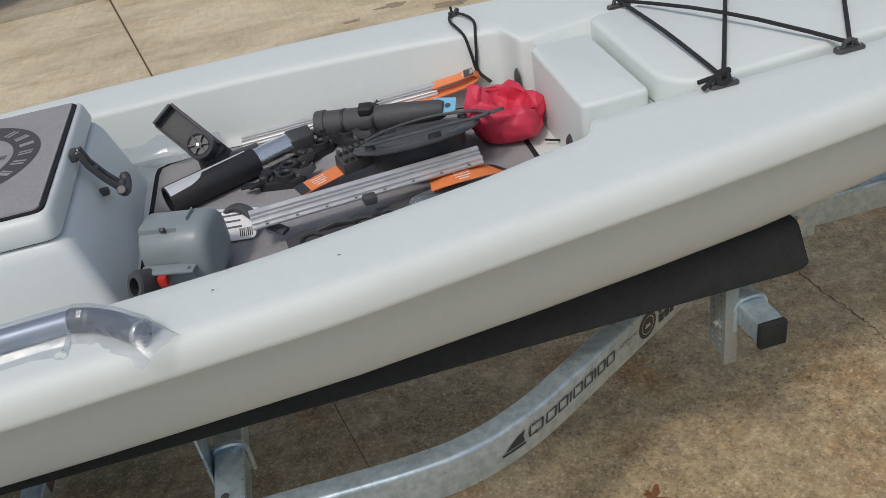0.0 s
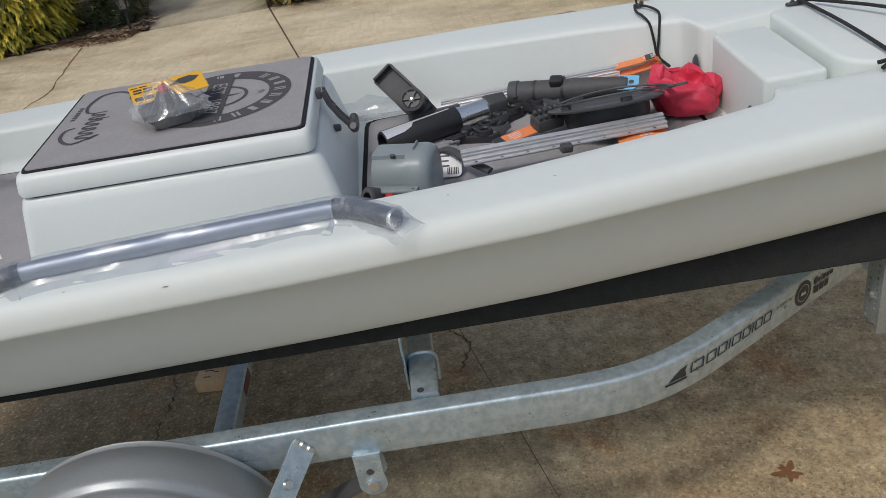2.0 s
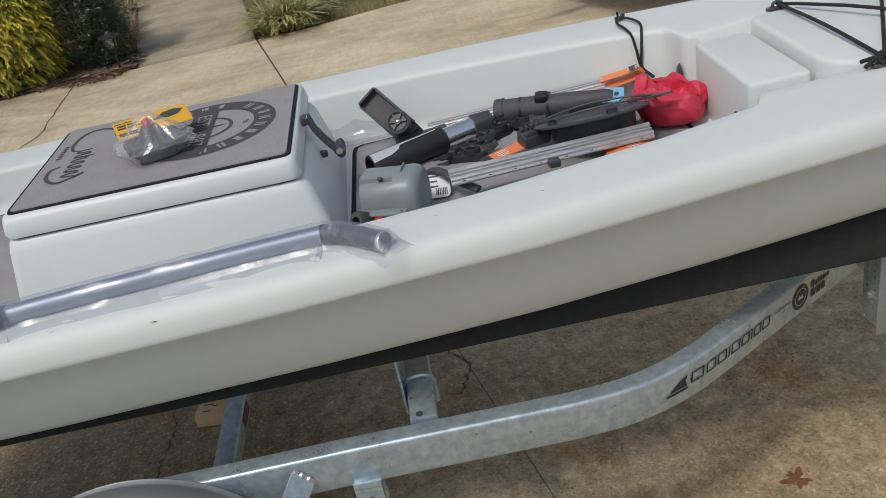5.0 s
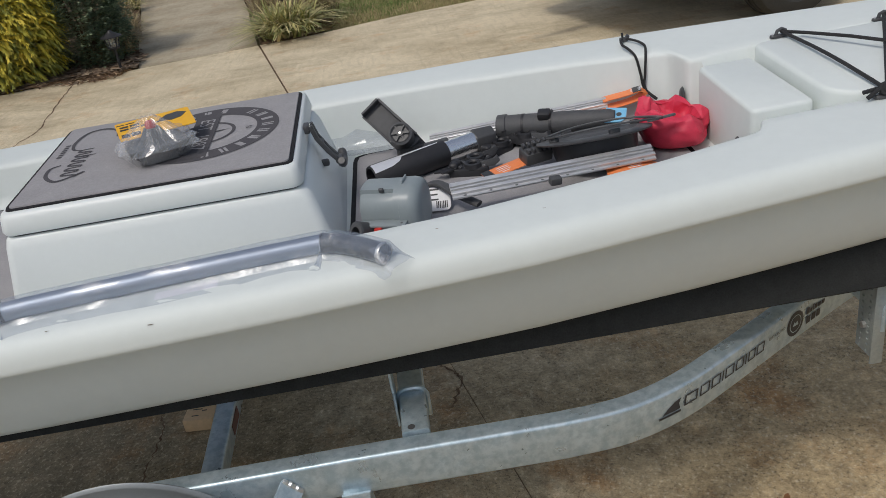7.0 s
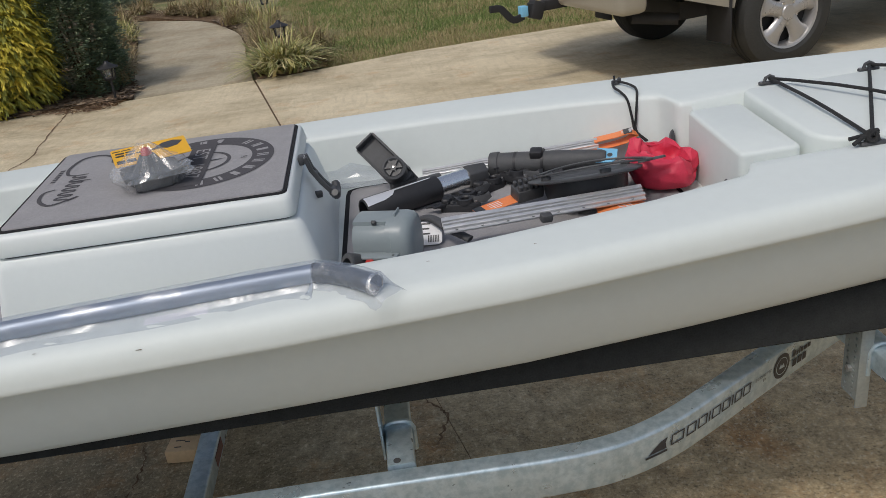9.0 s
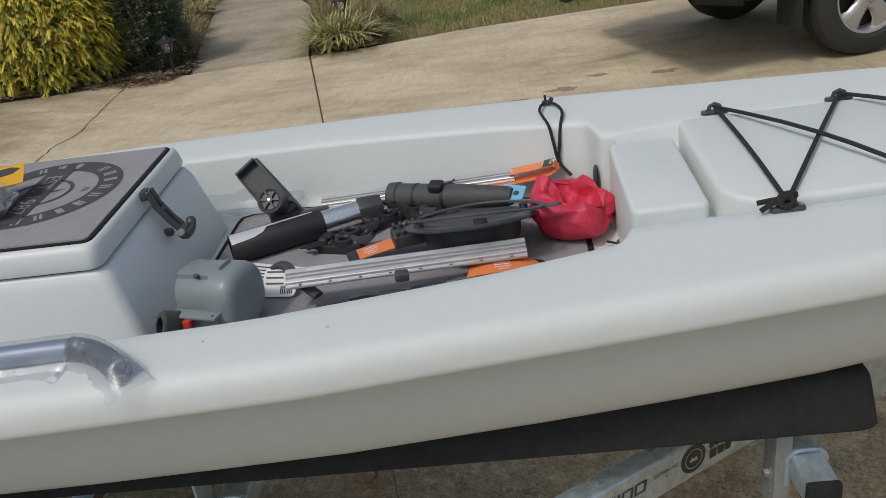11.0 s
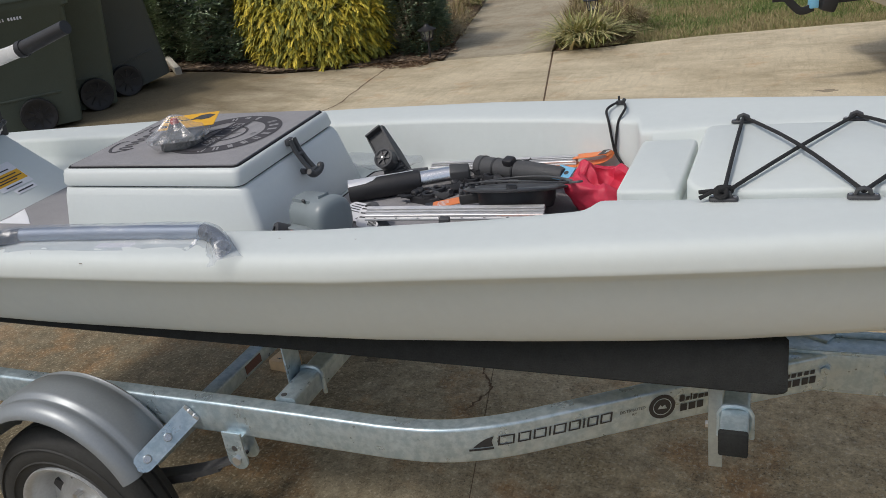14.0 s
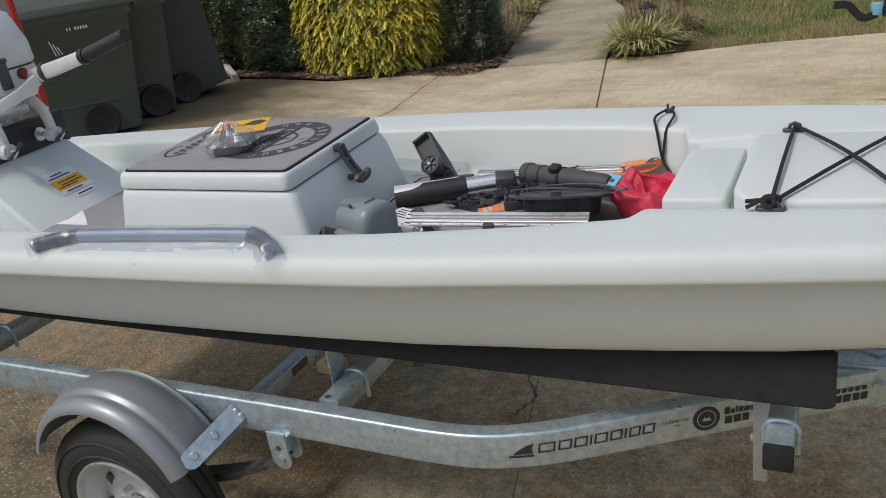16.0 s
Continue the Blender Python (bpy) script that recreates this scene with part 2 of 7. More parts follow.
def foliage(name, a, b, c=None, rough=0.6):
    """Leaves whose colour varies from one to the next."""
    m = bpy.data.materials.new(name)
    m.use_nodes = True
    n, l = m.node_tree.nodes, m.node_tree.links
    p = n["Principled BSDF"]
    g = n.new("ShaderNodeNewGeometry")
    ramp = n.new("ShaderNodeValToRGB")
    ramp.color_ramp.elements[0].color, ramp.color_ramp.elements[1].color = (*a, 1), (*b, 1)
    if c:
        e = ramp.color_ramp.elements.new(0.88)
        e.color = (*c, 1)
        ramp.color_ramp.elements[2].color = (*c, 1)
        ramp.color_ramp.elements[1].position = 0.88
        e2 = ramp.color_ramp.elements.new(0.78)
        e2.color = (*b, 1)
    l.new(g.outputs["Random Per Island"], ramp.inputs[0])
    l.new(ramp.outputs[0], p.inputs["Base Color"])
    p.inputs["Roughness"].default_value = rough
    p.inputs["Specular IOR Level"].default_value = 0.25
    p.inputs["Subsurface Weight"].default_value = 0.0
    return m


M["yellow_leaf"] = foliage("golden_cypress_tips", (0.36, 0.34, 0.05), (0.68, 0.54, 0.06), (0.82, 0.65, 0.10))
# greener inner growth, with the shade between the tips put into its colour
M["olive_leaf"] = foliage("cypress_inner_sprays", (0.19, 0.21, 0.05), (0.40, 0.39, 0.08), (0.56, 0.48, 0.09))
M["dark_leaf"] = foliage("dark_shrub_leaves", (0.20, 0.26, 0.17), (0.33, 0.42, 0.25), (0.42, 0.46, 0.30))
M["lamp_shrub_leaf"] = foliage("lamp_shrub_leaves", (0.12, 0.16, 0.10), (0.21, 0.28, 0.16), (0.32, 0.36, 0.22))
M["grass_clump"] = foliage("liriope_blades", (0.16, 0.20, 0.06), (0.50, 0.44, 0.18), (0.66, 0.56, 0.30))
M["dry_grass"] = foliage("dry_brown_blades", (0.20, 0.15, 0.08), (0.46, 0.36, 0.20), (0.34, 0.32, 0.13))
M["lawn_blade"] = foliage("lawn_blades", (0.10, 0.16, 0.04), (0.25, 0.31, 0.10), (0.42, 0.40, 0.19))
M["lawn_dry"] = foliage("dry_lawn_blades", (0.30, 0.25, 0.12), (0.50, 0.41, 0.22), (0.26, 0.29, 0.10))
M["litter"] = foliage("dead_leaves", (0.10, 0.075, 0.052), (0.22, 0.155, 0.105), (0.38, 0.29, 0.20))
M["straw"] = foliage("pine_straw", (0.12, 0.075, 0.045), (0.25, 0.165, 0.10), (0.36, 0.26, 0.16))


def clear_film(name, tint=(0.95, 0.97, 1.0), lo=0.04, hi=0.35, body=0.0, rough=0.05, crease=0.8):
    """Thin plastic: mostly see-through, with glossy creases and a little milky body."""
    m = bpy.data.materials.new(name)
    m.use_nodes = True
    n, l = m.node_tree.nodes, m.node_tree.links
    p = n["Principled BSDF"]
    p.inputs["Base Color"].default_value = (*tint, 1)
    p.inputs["Roughness"].default_value = 0.25
    gl = n.new("ShaderNodeBsdfGlossy")
    gl.inputs["Roughness"].default_value = rough
    tr = n.new("ShaderNodeBsdfTransparent")
    tc = n.new("ShaderNodeTexCoord")
    nz = n.new("ShaderNodeTexNoise")
    nz.inputs["Scale"].default_value, nz.inputs["Detail"].default_value = 26.0, 5.0
    l.new(tc.outputs["Object"], nz.inputs["Vector"])
    rg = n.new("ShaderNodeMapRange")
    rg.inputs["From Min"].default_value, rg.inputs["From Max"].default_value = 0.48, 0.66
    rg.inputs["To Min"].default_value, rg.inputs["To Max"].default_value = lo, hi
    l.new(nz.outputs["Fac"], rg.inputs["Value"])
    bp = n.new("ShaderNodeBump")
    bp.inputs["Strength"].default_value, bp.inputs["Distance"].default_value = crease, 0.01
    l.new(nz.outputs["Fac"], bp.inputs["Height"])
    l.new(bp.outputs[0], gl.inputs["Normal"])
    milk, shine = n.new("ShaderNodeMixShader"), n.new("ShaderNodeMixShader")
    milk.inputs[0].default_value = body
    l.new(tr.outputs[0], milk.inputs[1]), l.new(p.outputs[0], milk.inputs[2])
    l.new(rg.outputs[0], shine.inputs[0])
    l.new(milk.outputs[0], shine.inputs[1]), l.new(gl.outputs[0], shine.inputs[2])
    l.new(shine.outputs[0], n["Material Output"].inputs["Surface"])
    return m


M["film"] = clear_film("clear_plastic_film", body=0.06)
M["film_blue"] = clear_film("bluish_plastic_film", tint=(0.45, 0.52, 0.63), lo=0.05, hi=0.12, body=0.20, rough=0.32, crease=0.35)
M["film_milky"] = clear_film("milky_bag_film", tint=(0.74, 0.77, 0.80), lo=0.04, hi=0.15, body=0.18, rough=0.24, crease=0.7)
M["rail_steel"] = material("polished_steel_tube", (0.27, 0.315, 0.39), 0.46, metal=0.8, var=0.06, scale=20, rough_var=0.05)
M["grip"] = material("dark_rubber_grip", (0.048, 0.053, 0.062), 0.32, var=0.12, scale=30, bump=0.05)
M["rubber_black"] = material("black_rubber_sleeve", (0.022, 0.022, 0.024), 0.5, var=0.15, scale=30, bump=0.06, bump_scale=400)
M["bright_plate"] = material("bright_metal_plate", (0.85, 0.85, 0.85), 0.35, metal=0.5, var=0.04)

# ---- mesh helpers ----
def part(name, bm, mat, parent=None, label="", m=None, sharp=35, smooth=True):
    """Links a bmesh as one mesh object under a thing or a part."""
    me = bpy.data.meshes.new(name)
    bmesh.ops.recalc_face_normals(bm, faces=bm.faces)
    bm.to_mesh(me)
    bm.free()
    for mt in (mat if isinstance(mat, (list, tuple)) else [mat]):
        me.materials.append(mt)
    if smooth:
        me.polygons.foreach_set("use_smooth", [True] * len(me.polygons))
        me.set_sharp_from_angle(angle=radians(sharp))
    ob = new(name, me)
    ob.parent = parent
    if m is not None:
        ob.matrix_basis = m
    if label:
        ob["label"] = label
    return ob


def thing(name, m, label, category, group="", kind=""):
    ob = new(name)
    ob.empty_display_size = 0.05
    ob.matrix_basis = m
    return tagged(ob, label, category, group, kind)


def box(bm, size, at=(0, 0, 0), bevel=0.0, seg=2, rot=None, taper=None):
    m = Matrix.Translation(at) @ (rot or Matrix()) @ Matrix.Diagonal((*size, 1))
    r = bmesh.ops.create_cube(bm, size=1, matrix=m)
    if taper:
        inv = (Matrix.Translation(at) @ (rot or Matrix()))
        for v in r["verts"]:
            p = inv.inverted() @ v.co
            if p.z > 0:
                p.x *= taper[0]
                p.y *= taper[1]
                v.co = inv @ p
    if bevel:
        edges = list({e for v in r["verts"] for e in v.link_edges})
        bmesh.ops.bevel(bm, geom=edges, offset=bevel, segments=seg, profile=0.5, affect="EDGES", clamp_overlap=True)
    return bm


def rod(bm, a, b, r, seg=16, r2=None, caps=True):
    a, b = Vector(a), Vector(b)
    d = b - a
    m = Matrix.Translation((a + b) / 2) @ d.to_track_quat("Z", "Y").to_matrix().to_4x4()
    bmesh.ops.create_cone(bm, cap_ends=caps, segments=seg, radius1=r, radius2=r if r2 is None else r2, depth=d.length, matrix=m)
    return bm


def sweep(bm, pts, ring, closed=False, up=(0, 0, 1), caps=True, scale=None):
    """A profile ring of (side, up) pairs carried along a line of points."""
    pts = [Vector(p) for p in pts]
    n, rows = len(pts), []
    for i, p in enumerate(pts):
        a = pts[(i - 1) % n] if closed or i else p
        b = pts[(i + 1) % n] if closed or i < n - 1 else p
        d = (b - a).normalized()
        side = d.cross(Vector(up))
        side = side.normalized() if side.length > 1e-5 else Vector((1, 0, 0))
        u = side.cross(d)
        s = scale[i] if scale else 1
        rows.append([bm.verts.new(p + side * x * s + u * y * s) for x, y in ring])
    k = len(ring)
    for i in range(n if closed else n - 1):
        r0, r1 = rows[i], rows[(i + 1) % n]
        for j in range(k):
            bm.faces.new((r0[j], r0[(j + 1) % k], r1[(j + 1) % k], r1[j]))
    if caps and not closed:
        bm.faces.new(rows[0]), bm.faces.new(rows[-1])
    return bm


def disc(r, seg=8, phase=0.0):
    return [(r * math.cos(phase + 2 * math.pi * i / seg), r * math.sin(phase + 2 * math.pi * i / seg)) for i in range(seg)]


def rect(w, h, r=0.0, seg=3):
    """A rounded rectangle ring, centred."""
    if not r:
        return [(-w / 2, -h / 2), (w / 2, -h / 2), (w / 2, h / 2), (-w / 2, h / 2)]
    out = []
    for cx, cy, a0 in ((w / 2 - r, -h / 2 + r, -90), (w / 2 - r, h / 2 - r, 0), (-w / 2 + r, h / 2 - r, 90), (-w / 2 + r, -h / 2 + r, 180)):
        for i in range(seg + 1):
            a = radians(a0 + 90 * i / seg)
            out.append((cx + r * math.cos(a), cy + r * math.sin(a)))
    return out


def loft(bm, rings, cap0=True, cap1=True, closed=True):
    rows = [[bm.verts.new(p) for p in r] for r in rings]
    k = len(rows[0])
    for a, b in zip(rows, rows[1:]):
        for j in range(k if closed else k - 1):
            bm.faces.new((a[j], a[(j + 1) % k], b[(j + 1) % k], b[j]))
    if cap0:
        bm.faces.new(rows[0])
    if cap1:
        bm.faces.new(rows[-1])
    return bm


def lathe(bm, prof, seg=32, m=Matrix(), closed=False):
    """A profile of (radius, height) turned about z."""
    rows = []
    for i in range(seg):
        a = 2 * math.pi * i / seg
        rows.append([bm.verts.new(m @ Vector((r * math.cos(a), r * math.sin(a), h))) for r, h in prof])
    k = len(prof)
    for i in range(seg):
        a, b = rows[i], rows[(i + 1) % seg]
        for j in range(k if closed else k - 1):
            f = [a[j], b[j], b[(j + 1) % k], a[(j + 1) % k]]
            bm.faces.new(f)
    return bm


def prism(bm, outline, z0, z1, m=Matrix(), bevel=0.0):
    """An outline of (x, y) raised from z0 to z1."""
    lo = [bm.verts.new(m @ Vector((x, y, z0))) for x, y in outline]
    hi = [bm.verts.new(m @ Vector((x, y, z1))) for x, y in outline]
    k = len(lo)
    top = bm.faces.new(hi)
    bm.faces.new(lo[::-1])
    for i in range(k):
        bm.faces.new((lo[i], lo[(i + 1) % k], hi[(i + 1) % k], hi[i]))
    if bevel:
        bmesh.ops.bevel(bm, geom=list(top.edges), offset=bevel, segments=2, profile=0.5, affect="EDGES", clamp_overlap=True)
    return bm


def curve_pts(pts, n=8):
    """A smooth line (Catmull-Rom) through points."""
    p = [Vector(q) for q in pts]
    p = [2 * p[0] - p[1], *p, 2 * p[-1] - p[-2]]
    out = []
    for i in range(1, len(p) - 2):
        for j in range(n):
            t = j / n
            a, b, c, d = p[i - 1:i + 3]
            out.append(0.5 * (2 * b + (c - a) * t + (2 * a - 5 * b + 4 * c - d) * t * t + (3 * b - a - 3 * c + d) * t ** 3))
    return out + [p[-2]]


def lerp_table(x, table):
    xs, ys = zip(*table)
    return float(np.interp(x, xs, ys))


def mesh_stuff(name, verts, faces, mat, m=None, parent=None, label="", category="", smooth=False):
    me = bpy.data.meshes.new(name)
    me.from_pydata(verts, [], faces)
    me.materials.append(mat)
    ob = new(name, me)
    ob.parent = parent
    if m is not None:
        ob.matrix_basis = m
    if label:
        tagged(ob, label, category, "", "stuff")
    return ob

# ---- ground ----
bm = bmesh.new()
g = bmesh.ops.create_grid(bm, x_segments=40, y_segments=40, size=400)
for v in bm.verts:
    v.co.z = -0.05
tagged(part("ground", bm, M["lawn"]), "grassy soil under and round the driveway", "ground", kind="structure")

JOINT = [(0.62, -1.0), (-0.945, 6.42)]          # the long saw-cut joint
def joint_x(y):
    (x0, y0), (x1, y1) = JOINT
    return x0 + (x1 - x0) * (y - y0) / (y1 - y0)

FAR_L = [(-0.965, 6.40), (-2.03, 6.27), (-2.62, 6.16), (-3.15, 5.86), (-3.65, 5.66), (-4.36, 5.72), (-4.9, 5.66), (-6.5, 5.6), (-11, 5.4)]
FAR_R = [(11, 7.7), (5.0, 7.15), (2.45, 6.97), (1.6, 6.88), (0.42, 6.72), (-0.26, 6.52), (-0.62, 6.42)]
def gz(x):
    """The drive rises gently towards the house side."""
    return 0.065 * max(0.0, -2.35 - x)
def lift(bm, cut=-2.35):
    bmesh.ops.bisect_plane(bm, geom=bm.verts[:] + bm.edges[:] + bm.faces[:], plane_co=(cut, 0, 0), plane_no=(1, 0, 0))
    for v in bm.verts:
        v.co.z += gz(v.co.x)
    return bm
driveway = thing("driveway", pose(0, 0, 0), "weathered tan concrete driveway with stains and cracks", "driveway", kind="structure")
Y0 = -9.0
WORN = [(Y0, 0.001), (1.2, 0.0014), (3.0, 0.0052)]          # the joint opens towards the lawn
left = [(joint_x(y) - w, y) for y, w in WORN] + [(joint_x(6.40) - 0.0075, 6.40)] + FAR_L + [(-11, Y0)]
right = [(joint_x(Y0) + 0.001, Y0), (11, Y0)] + FAR_R + [(joint_x(6.42) + 0.0075, 6.42)] + [(joint_x(y) + w, y) for y, w in WORN[:0:-1]]
for outline in (left, right):
    bm = bmesh.new()
    prism(bm, outline, -0.12, 0.0, bevel=0.005)
    lift(bm)
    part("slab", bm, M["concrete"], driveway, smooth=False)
bm = bmesh.new()
sweep(bm, [(joint_x(y), y, -0.0175) for y in (Y0, 6.4)], rect(0.03, 0.03))
part("joint_filler", bm, M["soil"], driveway, "dirt-filled joint")

walk_l = [(-2.035, 6.29), (-2.22, 7.1), (-2.5, 8.4), (-2.9, 10.2), (-3.35, 11.6), (-4.2, 13.0), (-6.0, 14.4)]
walk_r = [(-0.955, 6.42), (-1.12, 7.4), (-1.32, 8.75), (-1.56, 9.75), (-2.18, 11.1), (-3.2, 12.0), (-5.2, 13.2)]
walkway = thing("walkway", pose(0, 0, 0), "curving pale concrete garden path", "path", kind="structure")
wl_c, wr_c = curve_pts([(*p, 0) for p in walk_l], 4), curve_pts([(*p, 0) for p in walk_r], 4)
cuts = [0, 7, 13, 19, len(wl_c) - 1]
for a, b in zip(cuts, cuts[1:]):
    lft, rgt = wl_c[a:b + 1], wr_c[a:b + 1]
    dl, dr = (lft[1] - lft[0]).normalized() * 0.006, (rgt[1] - rgt[0]).normalized() * 0.006
    outline = [tuple((lft[0] + dl).xy)] + [tuple(p.xy) for p in lft[1:-1]] + [tuple((lft[-1] - dl).xy)]
    outline += [tuple((rgt[-1] - dr).xy)] + [tuple(p.xy) for p in rgt[-2:0:-1]] + [tuple((rgt[0] + dr).xy)]
    bm = bmesh.new()
    prism(bm, outline[::-1], -0.1, 0.002, bevel=0.006)
    part("slab", bm, M["shaded_path"], walkway, smooth=False)


def crack(pts, w=0.006):
    """A wandering crack: a thin dark dirt line with chipped width, a hair above the slab."""
    bm = bmesh.new()
    line = curve_pts([(*p, 0) for p in pts], 14)
    up, lo = [], []
    for i, p in enumerate(line):
        d = (line[min(i + 1, len(line) - 1)] - line[max(i - 1, 0)]).normalized()
        s = Vector((-d.y, d.x, 0))
        off = s * (0.012 * (random.random() - 0.5) + 0.015 * noise.noise(p * 6))
        ww = w * (0.3 + random.random())
        up.append(bm.verts.new((*(p + off + s * ww).xy, 0.0015 + gz((p + off).x))))
        lo.append(bm.verts.new((*(p + off - s * ww).xy, 0.0015 + gz((p + off).x))))
    for i in range(len(line) - 1):
        bm.faces.new((lo[i], lo[i + 1], up[i + 1], up[i]))
    part("crack", bm, M["soil"], driveway, "hairline crack filled with dirt", smooth=False)


crack([(-2.56, 6.1), (-2.54, 5.9), (-2.47, 5.25), (-2.41, 4.65), (-2.46, 4.3), (-2.40, 3.6), (-2.5, 2.8)])
crack([(1.71, 0.72), (1.725, 0.62), (1.74, 0.42), (1.75, 0.30), (1.76, 0.22), (1.80, -0.2)], 0.0022)
crack([(-0.72, 0.95), (-0.715, 0.8), (-0.70, 0.63), (-0.72, 0.40)], 0.003)
crack([(0.24, 0.98), (0.20, 0.85), (0.26, 0.74), (0.22, 0.6)], 0.004)


def blot(cx, cy, r, name="stain", mat="stain", squash=1.0, lobes=5, amp=0.35, seed=0, label="rust-brown stain"):
    rnd = random.Random(seed)
    ph = [rnd.random() * 6.28 for _ in range(4)]
    bm = bmesh.new()
    vs = []
    for i in range(40):
        a = 2 * math.pi * i / 40
        rr = r * (1 + amp * math.sin(lobes * a + ph[0]) * 0.6 + amp * 0.5 * math.sin(3 * a + ph[1]) + amp * 0.4 * math.sin(9 * a + ph[2]))
        vs.append(bm.verts.new((cx + rr * math.cos(a), cy + squash * rr * math.sin(a), 0.0015)))
    bm.faces.new(vs)
    part(name, bm, M[mat], driveway, label, smooth=False)


blot(0.955, 0.0, 0.026, seed=5, amp=0.55, lobes=5)
# dark oil and leaf marks
for i, (x, y, r) in enumerate(((-0.55, 1.25, 0.05), (1.15, 4.3, 0.10), (1.5, 4.05, 0.13), (1.85, 4.45, 0.09), (0.85, 4.15, 0.06), (1.42, 4.55, 0.07), (-0.25, 0.85, 0.03), (-0.95, 1.1, 0.06))):
    blot(x, y, r, mat="oil", squash=0.5 if y > 2 else 0.8, seed=20 + i, amp=0.28, lobes=4, label="dark weathered mark")

# planting beds
def bed(name, outline, label, z=0.006):
    bm = bmesh.new()
    prism(bm, outline, -0.1, z, bevel=0.02)
    bmesh.ops.triangulate(bm, faces=bm.faces)
    lift(bm)
    return tagged(part(name, bm, M["soil"], smooth=False), label, "flower bed", kind="structure")


bed("bed_west", [(-2.037, 6.295), (-2.222, 7.1), (-2.503, 8.4), (-2.903, 10.2), (-3.36, 11.6), (-4.21, 13.0), (-6, 14.4), (-11, 14.4), (-11, 5.44), (-6.5, 5.64), (-4.9, 5.70), (-4.36, 5.76), (-3.65, 5.70), (-3.15, 5.90), (-2.62, 6.20)],
    "dark mulched bed with pine straw beside the path")
bed("bed_east", [(-0.93, 6.45), (-0.6, 6.46), (-0.40, 6.52), (-0.28, 7.2), (-0.5, 8.3), (-0.8, 9.5), (-1.3, 10.8), (-2.0, 12.1), (-4.5, 13.6), (-5.2, 13.25), (-3.2, 12.05), (-2.15, 11.15), (-1.52, 9.77), (-1.29, 8.76), (-1.09, 7.42)],
    "narrow mulched bed with dry grasses along the path")


def straw(n, region, seed, size=0.07, base=0.009):
    rnd = random.Random(seed)
    v, f = [], []
    while n:
        x, y = region(rnd)
        n -= 1
        a, l, w, z = rnd.random() * 6.28, size * (0.5 + rnd.random()), 0.003, base + rnd.random() * 0.012 + gz(x)
        dx, dy = math.cos(a) * l, math.sin(a) * l
        k = len(v)
        v += [(x, y, z), (x + dx, y + dy, z + rnd.random() * 0.015), (x + dx - dy / l * w * 2, y + dy + dx / l * w * 2, z), (x - dy / l * w * 2, y + dx / l * w * 2, z)]
        f.append((k, k + 1, k + 2, k + 3))
    return v, f


v, f = straw(6500, lambda r: (-2.15 - r.random() * 3.0, 5.95 + 0.3 * r.random() + 0.9 * r.random() ** 2), 4)
mesh_stuff("pine_straw", v, f, M["straw"], label="scattered brown pine straw on the mulch", category="mulch")
v, f = straw(4500, lambda r: (-0.80 + 0.50 * r.random(), 6.5 + r.random() * 1.6), 5)
mesh_stuff("pine_straw", v, f, M["dry_grass"], label="scattered brown pine straw among dry grasses", category="mulch")

def litter(n, region, seed):
    """Curled dead leaves."""
    rnd = random.Random(seed)
    v, f = [], []
    for _ in range(n):
        x, y = region(rnd)
        a, l, z = rnd.random() * 6.28, 0.022 + 0.03 * rnd.random(), 0.010 + 0.02 * rnd.random() + gz(x)
        c, s_ = math.cos(a), math.sin(a)
        k = len(v)
        for u, w_, dz in ((-1, 0, 0.006), (-0.2, -0.5, 0.0), (1, 0, 0.012 * rnd.random()), (-0.1, 0.5, 0.010 * rnd.random())):
            v.append((x + l * (u * c - w_ * s_), y + l * (u * s_ + w_ * c), z + dz))
        f.append((k, k + 1, k + 2)), f.append((k, k + 2, k + 3))
    return v, f
def bed_edge(x):
    return lerp_table(x, [(-6.5, 5.64), (-4.9, 5.70), (-4.36, 5.76), (-3.65, 5.70), (-3.15, 5.90), (-2.62, 6.20), (-2.04, 6.30)])
def west_edge(r):
    x = -2.05 - 4.2 * r.random()
    return x, bed_edge(x) - 0.03 + 0.55 * r.random() ** 1.6
v, f = litter(3600, west_edge, 41)
mesh_stuff("leaf_litter", v, f, M["litter"], label="curled brown dead leaves along the edge of the bed", category="leaves")
v, f = litter(1500, lambda r: (lerp_table(6.5 + 4.5 * (q := r.random()), [(6.42, -0.93), (7.4, -1.07), (8.75, -1.26), (9.75, -1.50), (11.1, -2.12)]) + 0.35 * r.random(), 6.5 + 4.5 * q), 42)
mesh_stuff("leaf_litter", v, f, M["litter"], label="curled brown dead leaves beside the path", category="leaves")

